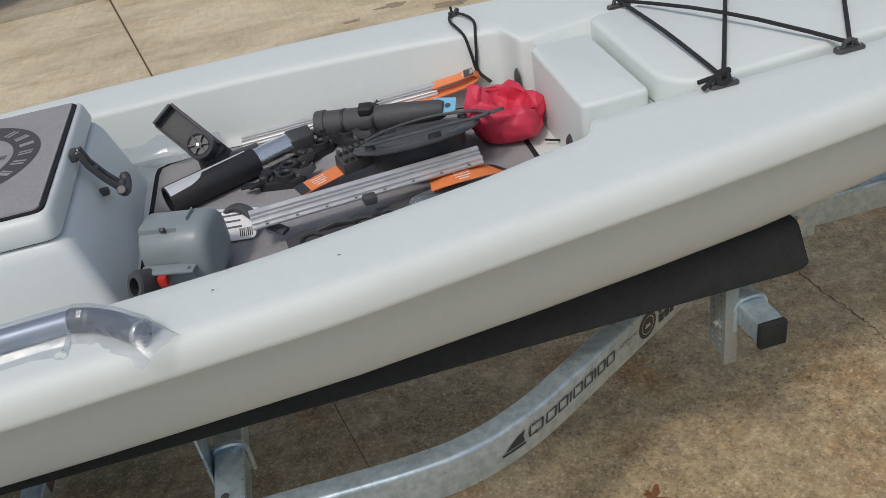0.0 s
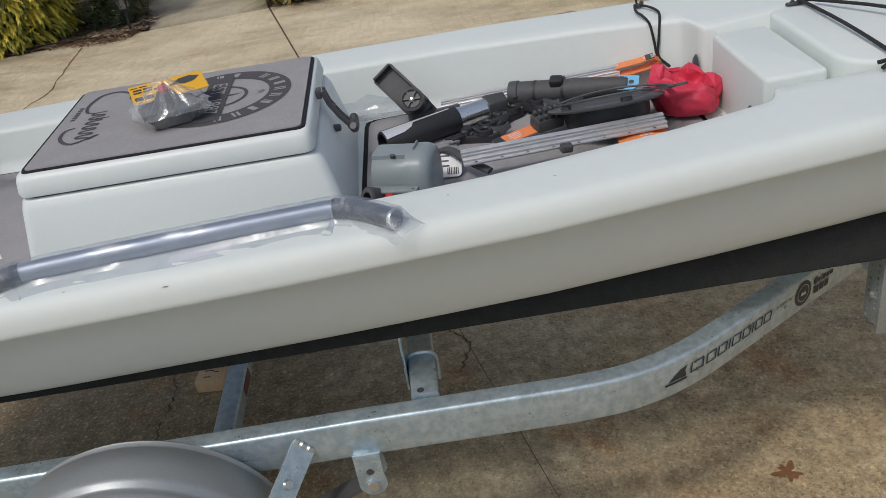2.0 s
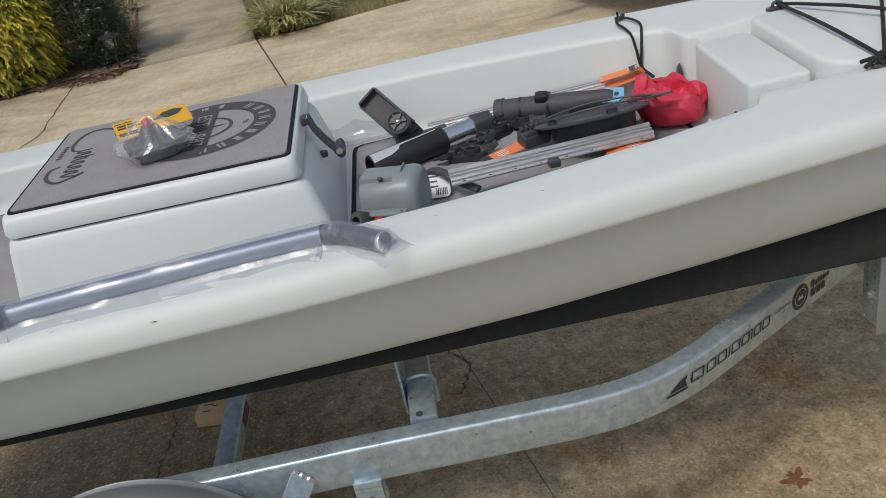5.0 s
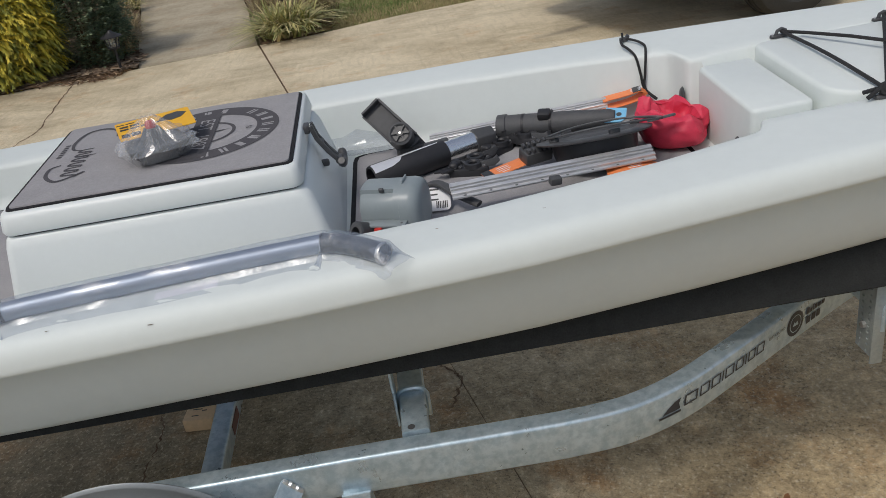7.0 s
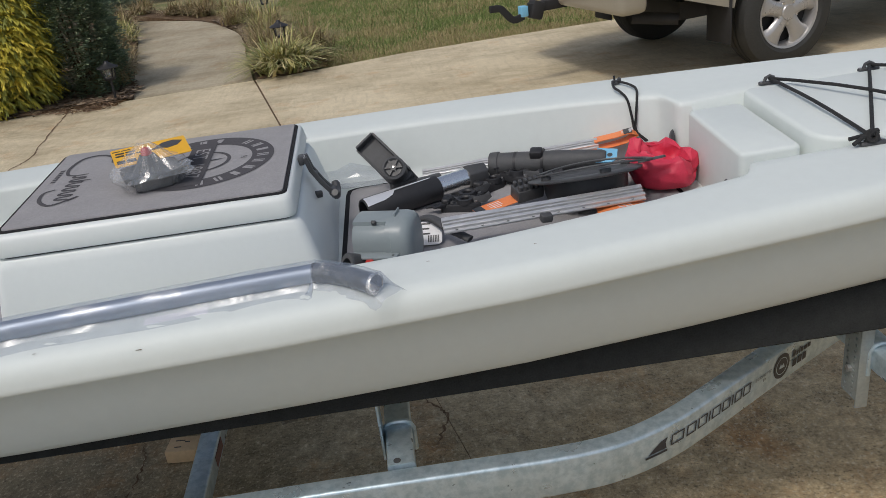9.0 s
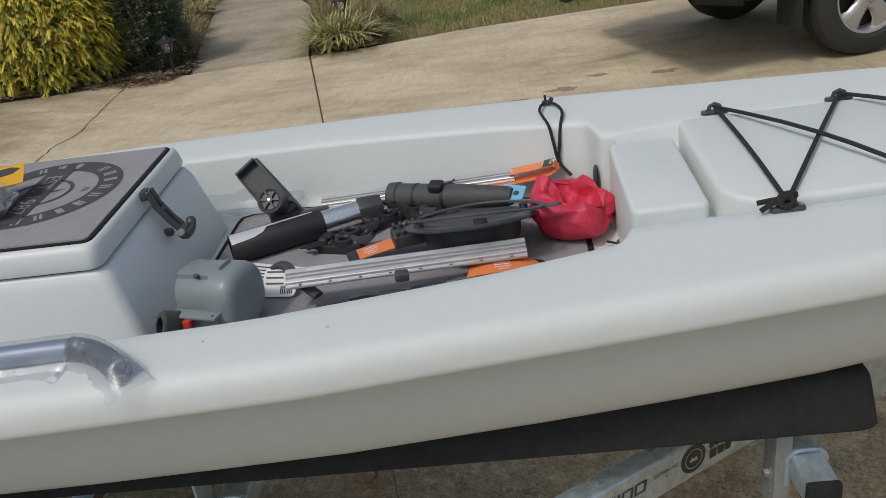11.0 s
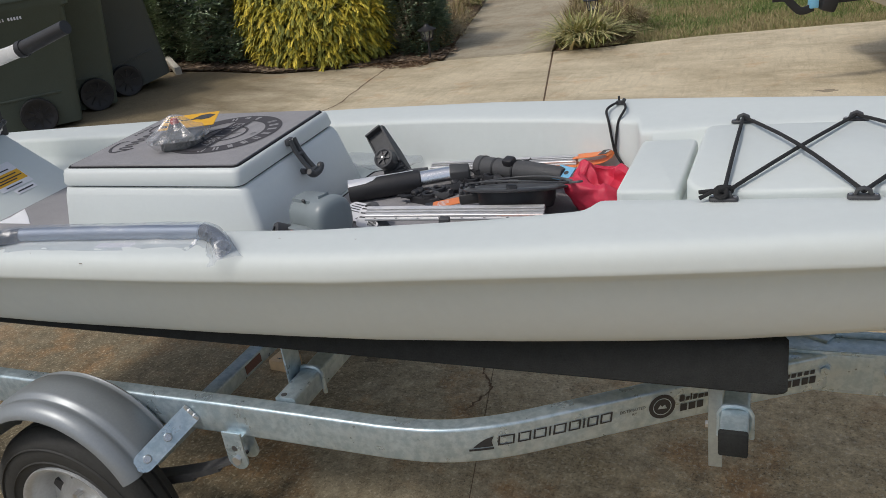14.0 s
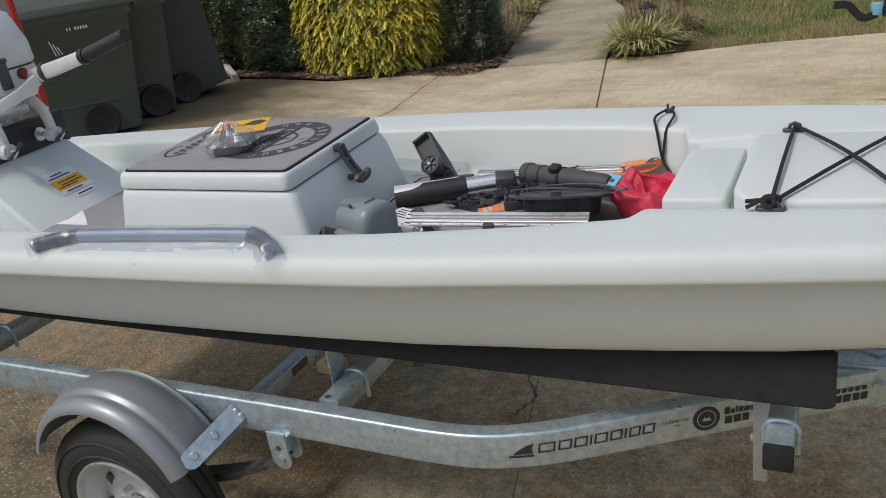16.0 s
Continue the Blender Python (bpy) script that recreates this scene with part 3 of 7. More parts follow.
# lawn blades
def lawn_blades(n, seed):
    rnd = random.Random(seed)
    sets = ([], []), ([], [])
    for _ in range(n):
        y = 6.6 + 6.4 * rnd.random() ** 1.4
        x = -1.2 + 8.5 * rnd.random()
        edge = lerp_table(x, [(-1.3, 11), (-0.75, 9.5), (-0.46, 8.3), (-0.27, 7.2), (-0.25, 6.60), (0.42, 6.74), (1.6, 6.9), (2.45, 6.99), (5, 7.17), (8, 7.4)])
        if y < edge:
            continue
        a, h = rnd.random() * 6.28, 0.006 + 0.022 * rnd.random()
        w = 0.006
        near = max(0.0, 1 - (y - edge) / 0.75)
        v, f = sets[0 if noise.noise(Vector((x * 1.6, y * 1.6, 3))) + rnd.gauss(0, 0.28) > -0.05 + 0.75 * near else 1]
        lx, ly = rnd.gauss(0, 0.02), rnd.gauss(0, 0.02)
        k = len(v)
        v += [(x - w * math.cos(a), y - w * math.sin(a), -0.05), (x + w * math.cos(a), y + w * math.sin(a), -0.05), (x + lx, y + ly, -0.05 + h + 0.03)]
        f.append((k, k + 1, k + 2))
    return sets


green, dry = lawn_blades(170000, 8)
mesh_stuff("lawn_grass", *green, M["lawn_blade"], label="short green winter lawn with worn patches", category="grass")
mesh_stuff("lawn_grass", *dry, M["lawn_dry"], label="straw-coloured dormant grass along the lawn edge", category="grass")

# ---- skiff ----
BOAT = Matrix.Translation((0, 0.221, 0)) @ pose(0, 0, 0, 0, 0, -1.6) @ pose(0, 0, 0, 1.7, 0, 0)
HB = [(-1.58, 0.505), (-1.3, 0.522), (-0.9, 0.526), (-0.5, 0.515), (0, 0.503), (0.4, 0.482), (0.6, 0.458), (0.9, 0.424), (1.07, 0.402), (1.3, 0.37), (1.6, 0.318), (1.9, 0.245), (2.2, 0.15), (2.4, 0.07), (2.48, 0.025)]
CI = [(-1.6, 0.37), (-0.5, 0.37), (0.0, 0.362), (0.3, 0.348), (0.5, 0.32), (0.65, 0.298), (0.76, 0.272), (0.87, 0.25)]
CHINE_Z = [(-1.6, 0.722), (-0.5, 0.725), (0.2, 0.745), (0.7, 0.762), (0.9, 0.773), (1.1, 0.785), (1.6, 0.84), (2.2, 0.93), (2.48, 0.99)]
FLOOR_Z = 0.862
def deck_z(x):
    return 0.990 + 0.032 * x
def half(x):
    return lerp_table(x, HB) + 0.006

skiff = thing("skiff", BOAT, "small white moulded plastic skiff resting on its trailer", "boat")
X0, X1 = -1.58, 2.48
stations = sorted(set(np.round(np.linspace(X0, X1, 60), 4)) | {0.2, 0.4, 0.6})

BULGE = [(-1.3, 0.0), (-0.6, 0.016), (-0.1, 0.030), (0.8, 0.032), (1.3, 0.014), (1.9, 0.0)]
def far_y(x, y):
    """The far gunwale flares a little wider than the near one."""
    k = min(1.0, max(0.0, (y / half(x) - 0.82) / 0.14))
    return y + lerp_table(x, BULGE) * k

# outer hull
def hull_ring(x):
    hb, dz, zc = half(x), deck_z(x), lerp_table(x, CHINE_Z)
    c = hb * 0.755
    zb = max(zc + 0.012, 0.742)
    sx = hb - 0.048
    top = dz - 0.046
    prof = [(0, zb), (c * 0.5, zb), (c - 0.06, zb), (c - 0.035, zc + 0.006), (c - 0.012, zc), (c + 0.004, zc + 0.006), (c + 0.014, zc + 0.02)]
    # a soft knuckle below the lip: the side stands steep under it and flares outwards above it
    y0, z0 = c + 0.014, zc + 0.02
    yk, zk = y0 + (sx - y0) * 0.56, top - 0.27 * (top - z0)
    for k in (0.2, 0.4, 0.6, 0.8, 0.92, 0.975):
        prof.append((y0 + (yk - y0) * k + 0.010 * math.sin(math.pi * k), z0 + (zk - z0) * k))
    for k in (0.0, 0.04, 0.35, 0.7, 1.0):
        prof.append((yk + (sx - yk) * k, zk + (top - zk) * k))
    return prof
bm = bmesh.new()
rows = []
for x in stations:
    p = hull_ring(x)
    rows.append([(x, far_y(x, y), z) for y, z in p[::-1]] + [(x, -y, z) for y, z in p[1:]])
loft(bm, rows, cap0=True, cap1=True, closed=False)
part("hull", bm, M["gelcoat"], skiff, sharp=50)

# deck and cockpit liner
def deck_ring(x, kind, far=False):
    hb, dz = half(x), deck_z(x)
    lip = [(hb - 0.058, dz - 0.042), (hb - 0.006, dz - 0.050), (hb - 0.0015, dz - 0.051), (hb, dz - 0.048), (hb - 0.0005, dz - 0.042), (hb - 0.002, dz - 0.031), (hb - 0.005, dz - 0.021), (hb - 0.010, dz - 0.012), (hb - 0.0165, dz - 0.0055), (hb - 0.025, dz - 0.0012), (hb - 0.034, dz + 0.0006), (hb - 0.060, dz + 0.001)]
    if kind == "deck":
        return lip + [((hb - 0.05) * k, dz + 0.004 * (1 - k) + 0.001) for k in (0.80, 0.7, 0.6, 0.5, 0.4, 0.3, 0.2, 0.1, 0)]
    if kind == "cockpit":
        ci, zf = lerp_table(x, CI), FLOOR_Z
    else:
        ci, zf = lerp_table(x, [(0.87, 0.172), (1.0, 0.190), (1.3, 0.190), (1.7, 0.176)] if far else [(0.87, 0.212), (1.3, 0.208), (1.7, 0.18)]), dz - 0.050
    k = 0.6 if kind == "cockpit" else 0.45
    return lip + [(ci + 0.050, dz + 0.001), (ci + 0.034, dz + 0.001), (ci + 0.018 * k, dz - 0.001), (ci + 0.006 * k, dz - 0.007 * k), (ci, dz - 0.02 * k),
                  (ci - 0.008, zf + 0.03), (ci - 0.016, zf + 0.010), (ci - 0.035, zf), (0, zf)]
plan = [(x, "deck") for x in (X0, X0 + 0.03, X0 + 0.06)] + [(x, "cockpit") for x in np.linspace(-1.5, 0.78, 36)] + [(0.808, "cockpit"), (0.822, 0.03), (0.832, 0.14), (0.840, 0.40), (0.846, 0.72), (0.852, 0.93), (0.860, 1.0), (0.876, 1.0), (0.882, "recess"), (0.90, "recess")]
plan += [(x, "recess") for x in np.linspace(0.95, 1.70, 14)] + [(1.71, "deck")] + [(x, "deck") for x in np.linspace(1.74, X1, 14)]
bm = bmesh.new()
rows = []
for x, kind in plan:
    if isinstance(kind, float):          # the cockpit's forward corners round into the recess while its floor runs on
        p, q = ([(a[0] + (b[0] - a[0]) * kind, a[1]) for a, b in zip(deck_ring(x, "cockpit", f_), deck_ring(x, "recess", f_))] for f_ in (True, False))
    else:
        p, q = deck_ring(x, kind, True), deck_ring(x, kind)
    rows.append([(x, far_y(x, y), z) for y, z in p] + [(x, -y, z) for y, z in q[-2::-1]])
loft(bm, rows, cap0=False, cap1=False, closed=False)
part("deck", bm, M["gelcoat"], skiff, sharp=50)

# foam floor mats with a dark edge
def floor_mat(edge):
    bm = bmesh.new()
    prism(bm, edge, FLOOR_Z, FLOOR_Z + 0.004)
    part("mat_edge", bm, M["mat_dark"], skiff, "black edge of the floor mat", smooth=False)
    cx, cy = sum(p[0] for p in edge) / len(edge), sum(p[1] for p in edge) / len(edge)
    inner = [(x + (0.011 if x < cx else -0.011), y + (0.010 if y < cy else -0.010)) for x, y in edge]
    bm = bmesh.new()
    prism(bm, inner, FLOOR_Z + 0.001, FLOOR_Z + 0.007, bevel=0.002)
    part("floor_mat", bm, M["mat_grey"], skiff, "grey foam floor mat with black edge", smooth=False)
xs = (0.2, 0.35, 0.5, 0.65, 0.76, 0.815)
floor_mat([(0.072, -0.27), (0.076, -0.30), (0.095, -0.312)] + [(x, -lerp_table(x, CI) + 0.03) for x in xs] + [(x, lerp_table(x, CI) - 0.03) for x in xs[::-1]] + [(0.095, 0.312), (0.076, 0.30), (0.072, 0.27)])
floor_mat([(-1.0, -0.33), (-0.57, -0.335), (-0.57, 0.335), (-1.0, 0.33)])

# step block moulded ahead of the cockpit, and the hatch lid
def rounded_slab(bm, x0, x1, w0, w1, z0, z1a, z1b, r=0.03, edge=0.014, seg=6, r_far=0.0):
    """A slab with rounded plan corners and a rounded upper edge; z1 runs from aft to fore."""
    r_near = r
    def ring(inset, z_off):
        out = []
        L = x1 - x0
        for fore, cy, a0 in ((1, 1, 0), (0, 1, 90), (0, -1, 180), (1, -1, 270)):
            r = r_far if cy > 0 and r_far else r_near
            cx = x1 - r if fore else x0 + r
            for i in range(seg + 1):
                a = radians(a0 + 90 * i / seg)
                rr = r - inset
                x = cx + rr * math.cos(a)
                w = w0 + (w1 - w0) * (cx - x0) / L
                y = cy * (w - r) + rr * math.sin(a)
                out.append((x, y, z1a + (z1b - z1a) * (x - x0) / L + z_off if z_off is not None else z0))
        return out
    rings = [ring(0, None), ring(0, -edge), ring(edge * 0.15, -edge * 0.5), ring(edge * 0.5, -edge * 0.13), ring(edge, 0)]
    return loft(bm, rings)
bm = bmesh.new()
rounded_slab(bm, 0.866, 0.984, 0.149, 0.149, FLOOR_Z, deck_z(0.87) - 0.012, deck_z(0.972) - 0.012, r=0.014, edge=0.009)
for v in bm.verts:
    v.co.y += 0.002
    up_ = (v.co.z - FLOOR_Z) / 0.15
    if v.co.x < 0.90:          # the aft face bows towards the cockpit
        v.co.x -= 0.012 * math.cos(v.co.y / 0.149 * 1.45) * (0.5 + 0.5 * up_)
part("step", bm, M["gelcoat"], skiff, sharp=60)
bm = bmesh.new()
rounded_slab(bm, 0.996, 1.68, 0.193, 0.168, deck_z(1.1) - 0.049, deck_z(1.05) + 0.005, deck_z(1.68) + 0.005, r=0.075, edge=0.010, r_far=0.026)
for v in bm.verts:
    v.co.y -= 0.009
part("hatch_lid", bm, M["gelcoat"], skiff, sharp=60)

# motor wedge at the stern: a sloping moulded box under the outboard's clamp board
bm = bmesh.new()
def wedge_ring(s):
    return [(-0.935, s * 0.205, FLOOR_Z - 0.002), (-1.32, s * 0.205, FLOOR_Z - 0.002), (-1.32, s * 0.185, 1.035), (-1.19, s * 0.185, 1.035)]
loft(bm, [wedge_ring(-1), wedge_ring(1)])
bmesh.ops.bevel(bm, geom=bm.edges[:], offset=0.014, segments=3, profile=0.5, affect="EDGES")
part("motor_well", bm, M["gelcoat"], skiff, sharp=50)
bm = bmesh.new()
box(bm, (0.045, 0.392, 0.105), (-1.218, 0.006, 1.078), 0.004)
part("clamp_board", bm, M["rubber_black"], skiff, "black plastic transom clamp board")
def slope_patch(u0, u1, v0, v1, lift, mat, name, label=""):
    """A thin label on the wedge's slope: u across the boat, v up the slope from its foot."""
    a, b = Vector((-0.935, 0, FLOOR_Z)), Vector((-1.19, 0, 1.035))
    d = (b - a).normalized()
    n = Vector((-d.z, 0, d.x)) * -1
    bm = bmesh.new()
    q = [a + d * v + Vector((0, u, 0)) for u, v in ((u0, v0), (u1, v0), (u1, v1), (u0, v1))]
    loft(bm, [[p + n * lift for p in q], [p + n * (lift + 0.0006) for p in q]])
    return part(name, bm, M[mat], skiff, label, smooth=False)
slope_patch(-0.032, 0.086, 0.095, 0.200, 0.0004, "white_card", "warning_label", "white and yellow warning label")
slope_patch(-0.029, 0.083, 0.115, 0.160, 0.0012, "yellow", "warning_label", "yellow warning panel")
for v, u0, u1 in ((0.123, -0.02, 0.05), (0.133, -0.005, 0.076), (0.146, -0.005, 0.066), (0.169, -0.02, 0.06), (0.182, -0.005, 0.04), (0.102, -0.01, 0.05)):
    slope_patch(u0, u1, v, v + 0.004, 0.002, "decal", "print_bar")
slope_patch(0.0, 0.075, 0.068, 0.088, 0.0004, "white_card", "serial_label", "small white label")
slope_patch(0.008, 0.066, 0.075, 0.080, 0.0012, "decal", "print_bar")

# drain fittings on the cockpit's forward wall
for y, z in ((0.185, 0.925), (-0.135, 0.925)):
    bm = bmesh.new()
    lathe(bm, [(0, 0.006), (0.010, 0.006), (0.016, 0.004), (0.019, 0.0)], 20, Matrix.Translation((0.8430, y, z)) @ pose(0, 0, 0, 0, -90, 0) @ Matrix.Diagonal((1.5, 1, 1, 1)))
    part("drain_fitting", bm, M["black"], skiff, "black oval drain fitting")

# bungee lacing over the hatch
PADS = [(1.072, -0.226, 0.205), (1.292, -0.222, 0.186), (1.52, -0.180, 0.165)]
pads = {}
for i, (x, y_near, y_far) in enumerate(PADS):
    for s in (-1, 1):
        y = y_near if s < 0 else y_far
        z = deck_z(x) + 0.001
        pads[i, s] = Vector((x, y, z + 0.012))
        bm = bmesh.new()
        rounded_slab(bm, x - 0.025, x + 0.025, 0.010 if s < 0 else 0.007, 0.010 if s < 0 else 0.007, 0, 0.006, 0.006, r=0.0065, edge=0.003, seg=4)
        for v in bm.verts:
            v.co += Vector((0, y, z))
        pad_ = part("pad_eye", bm, M["black"], skiff, "black plastic pad eye")
        bm = bmesh.new()
        sweep(bm, [(x - 0.012, y, z + 0.004), (x - 0.009, y, z + 0.014), (x, y, z + 0.018), (x + 0.009, y, z + 0.014), (x + 0.012, y, z + 0.004)], disc(0.004, 8), up=(0, 1, 0))
        part("eye", bm, M["black"], pad_)
        for dx in (-0.019, 0.019):
            bm = bmesh.new()
            rod(bm, (x + dx, y, z + 0.005), (x + dx, y, z + 0.0075), 0.003, 8)
            part("rivet", bm, M["steel"], pad_)
def bungee(pts, r=0.0038):
    bm = bmesh.new()
    sweep(bm, pts, disc(r, 8))
    return part("bungee_cord", bm, M["cord"], skiff, "black elastic lacing")
def span(a, b, lift=0.006):
    a, b = Vector(a), Vector(b)
    return [a + (b - a) * t + Vector((0, 0, lift * math.sin(math.pi * t))) for t in (0, 0.15, 0.35, 0.5, 0.65, 0.85, 1)]
bungee(span(pads[0, -1], pads[0, 1]))
bungee(span(pads[0, -1], pads[1, 1], 0.004))
bungee(span(pads[0, 1], pads[1, -1], 0.013))
bungee(span(pads[1, -1], pads[2, 1], 0.004))
bungee(span(pads[1, 1], pads[2, -1], 0.013))
bungee(span(pads[2, -1], pads[2, 1]))
# knot and loose ends at the near aft eye
bm = bmesh.new()
c = pads[0, -1]
for k in range(3):
    ring_pts = [c + Vector((0.010 * math.cos(a) + 0.004 * k - 0.004, 0.004 * k - 0.004 + 0.006 * math.sin(a + k), 0.004 + 0.008 * math.sin(a))) for a in np.linspace(0, 2 * math.pi, 12, endpoint=False)]
    sweep(bm, ring_pts, disc(0.0040, 7), closed=True)
part("bungee_knot", bm, M["cord"], skiff)
for dx, dy, dz in ((-0.042, 0.004, 0.0), (-0.040, -0.010, -0.006)):
    bungee([c + Vector((0, 0, 0.006)), c + Vector((dx * 0.5, dy * 0.4, 0.004)), c + Vector((dx, dy, dz))], 0.0040)

# small scuffs on the near gunwale
for x, y, r in ((-0.205, -0.506, 0.0032), (0.42, -0.405, 0.0018), (-0.365, -0.492, 0.002), (0.245, -0.405, 0.0018)):
    bm = bmesh.new()
    z = deck_z(x) + 0.0016 + lerp_table(half(x) - abs(y), [(0.0, -0.048), (0.005, -0.021), (0.010, -0.012), (0.0165, -0.0055), (0.025, -0.0012), (0.034, 0.0006), (0.060, 0.001)])
    bmesh.ops.create_circle(bm, cap_ends=True, segments=10, radius=r, matrix=Matrix.Translation((x, y + 0.0, z)) @ Matrix.Diagonal((1.6, 0.45, 1, 1)))
    part("scuff", bm, M["soil"], skiff, smooth=False)

# ---- trailer ----
trailer = thing("boat_trailer", pose(0, 0, 0), "galvanised steel boat trailer with black carpeted bunks", "trailer")
RAIL_TOP, RAIL_H, RAIL_W = 0.578, 0.085, 0.042
near_rail = [(-1.75, -0.222), (-0.8, -0.222), (0.0, -0.224), (0.40, -0.232), (0.50, -0.226), (0.58, -0.206), (0.66, -0.171), (0.75, -0.118), (0.85, -0.056), (0.95, 0.006), (1.1, 0.096), (1.27, 0.194)]
YC = 0.215
def rail(sign):
    pts = [(x, YC + sign * (y - YC) * -1, RAIL_TOP - RAIL_H / 2) for x, y in near_rail]
    line = [Vector(pts[0]), Vector(pts[1]), Vector(pts[2])] + curve_pts(pts[3:], 5)
    bm = bmesh.new()
    sweep(bm, line, rect(RAIL_W, RAIL_H, 0.007, 3))
    return part("side_rail", bm, M["galv"], trailer)
rail_near, rail_far = rail(-1), rail(1)
bm = bmesh.new()
sweep(bm, [(1.18, YC, 0.535), (3.0, YC, 0.535)], rect(0.076, 0.076, 0.008))
part("tongue", bm, M["galv"], trailer)
for s in (-1, 1):
    bm = bmesh.new()
    box(bm, (0.26, 0.008, 0.10), (1.30, YC + s * 0.0445, 0.535), 0.002)
    part("tongue_plate", bm, M["galv"], trailer)
    for x in (1.22, 1.38):
        bm = bmesh.new()
        rod(bm, (x, YC + s * 0.048, 0.54), (x, YC + s * 0.060, 0.54), 0.011, 6)
        part("bolt", bm, M["steel"], trailer)

def cross_tube(x, w, h, top, y0, y1, name="cross_member"):
    bm = bmesh.new()
    sweep(bm, [(x, y0, top - h / 2), (x, y1, top - h / 2)], rect(w, h, 0.006))
    return part(name, bm, M["galv"], trailer)
cross_tube(0.135, 0.052, 0.052, 0.582, -0.20, 0.63)
cross_tube(-1.12, 0.052, 0.052, 0.582, -0.20, 0.63)
bolster = cross_tube(1.092, 0.05, 0.05, 0.623, -0.195, 0.625)
for y, s in ((-0.197, -1), (0.627, 1)):
    bm = bmesh.new()
    box(bm, (0.052, 0.014, 0.052), (1.092, y + s * 0.004, 0.598), 0.004)
    part("end_cap", bm, M["carpet"], bolster, "black plastic end cap")
bm = bmesh.new()
sweep(bm, [(-0.347, -0.25, 0.330), (-0.347, 0.89, 0.330)], rect(0.05, 0.05, 0.006))
axle = part("axle", bm, M["galv"], trailer)

# carpeted bunks
for s in (-1, 1):
    bm = bmesh.new()
    rings = []
    prof = rect(0.048, 0.094, 0.012, 3)
    for x, k in ((-1.5, 0.9), (-1.49, 1.0), (1.150, 1.0), (1.164, 0.97), (1.174, 0.90), (1.180, 0.78)):
        y, z = YC + s * lerp_table(x, [(-1.5, 0.302), (0.4, 0.315), (1.18, 0.340)]), lerp_table(x, [(-1.5, 0.687), (0.4, 0.698), (1.18, 0.722)])
        h = lerp_table(x, [(-1.5, 0.42), (-0.5, 0.50), (0.4, 0.66), (1.18, 0.81)])          # the carpet's lower edge rises towards the stern
        rings.append([(x, y + a * k - s * b * 0.45, z + b * k * (h if b < 0 else 1.0)) for a, b in prof])
    loft(bm, rings)
    part("bunk", bm, M["carpet"], trailer, "black carpeted bunk board")

def bunk_bracket(x, y, z0, z1, s):
    """An angle upright: a narrow outer flange, and a flange with two rows of punched holes running inwards."""
    bm = bmesh.new()
    box(bm, (0.026, 0.004, z1 - z0), (x - 0.036, y, (z0 + z1) / 2), 0.0015)
    br = part("bunk_bracket", bm, M["galv_dull"], trailer, "dull galvanised angle bracket with punched holes")
    bm = bmesh.new()
    w, zb = 0.025, z0 + 0.018
    n = int((z1 - zb) / 0.0135)
    hgt = (z1 - zb) / n
    edge = [(1, 0), (1, 1), (0, 1), (-1, 1), (-1, 0), (-1, -1), (0, -1), (1, -1)]
    for row in range(2):
        for i in range(n):
            cy, cz = y - s * (0.002 + w * (row + 0.5)), zb + hgt * (i + 0.5)
            loops = []
            for px in (x - 0.049, x - 0.045):
                loops.append([bm.verts.new((px, cy + a * w / 2, cz + b * hgt / 2)) for a, b in edge])
                loops.append([bm.verts.new((px, cy + 0.0036 * math.cos(k * math.pi / 4), cz + 0.0036 * math.sin(k * math.pi / 4))) for k in range(8)])
            f0, h0, f1, h1 = loops
            for k in range(8):
                m_ = (k + 1) % 8
                bm.faces.new((f0[k], h0[k], h0[m_], f0[m_])), bm.faces.new((f1[k], f1[m_], h1[m_], h1[k]))
                bm.faces.new((h0[k], h1[k], h1[m_], h0[m_]))
    bmesh.ops.remove_doubles(bm, verts=bm.verts, dist=0.0002)
    rim_edges = [e for e in bm.edges if e.is_boundary]
    near_rim = [e for e in rim_edges if all(v.co.x < x - 0.047 for v in e.verts)]
    for e in near_rim:
        a, b = e.verts
        pair = [min((v for v in bm.verts if v.co.x > x - 0.047), key=lambda v: (v.co - q.co).length) for q in (a, b)]
        bm.faces.new((a, b, pair[1], pair[0]))
    part("flange", bm, M["galv_dull"], br, smooth=False)
    bm = bmesh.new()
    zc = z0 + (z1 - z0) * 0.42
    rod(bm, (x - 0.0492, y - s * 0.0265, zc), (x - 0.0565, y - s * 0.0265, zc), 0.0075, 6)
    part("bolt", bm, M["steel"], br)
    return br
def u_bolt(x, y, top, w=0.058, h=0.062):
    bm = bmesh.new()
    line = [(x - w / 2, y, top - h), (x - w / 2, y, top - 0.01), (x - w / 2 + 0.012, y, top + 0.006), (x + w / 2 - 0.012, y, top + 0.006), (x + w / 2, y, top - 0.01), (x + w / 2, y, top - h)]
    sweep(bm, line[:1] + curve_pts(line[1:5], 4) + line[5:], disc(0.0055, 8), up=(0, 1, 0))
    return part("u_bolt", bm, M["galv"], trailer)
for s in (-1, 1):
    yb = YC + s * 0.345
    bunk_bracket(1.092, yb, 0.485, 0.674, s)
    u_bolt(1.092, yb, 0.623)
    yb = YC + s * 0.315
    for x in (0.135, -1.12):
        bm = bmesh.new()
        box(bm, (0.005, 0.06, 0.13), (x - 0.032, yb, 0.605), 0.0015)
        part("bunk_bracket", bm, M["galv"], trailer, "galvanised bracket plate")
        u_bolt(x, yb + s * -0.02, 0.582)
bm = bmesh.new()
rod(bm, (0.128, -0.19, 0.5835), (0.128, -0.19, 0.5825), 0.007, 12)
part("hole", bm, M["black"], trailer, smooth=False)

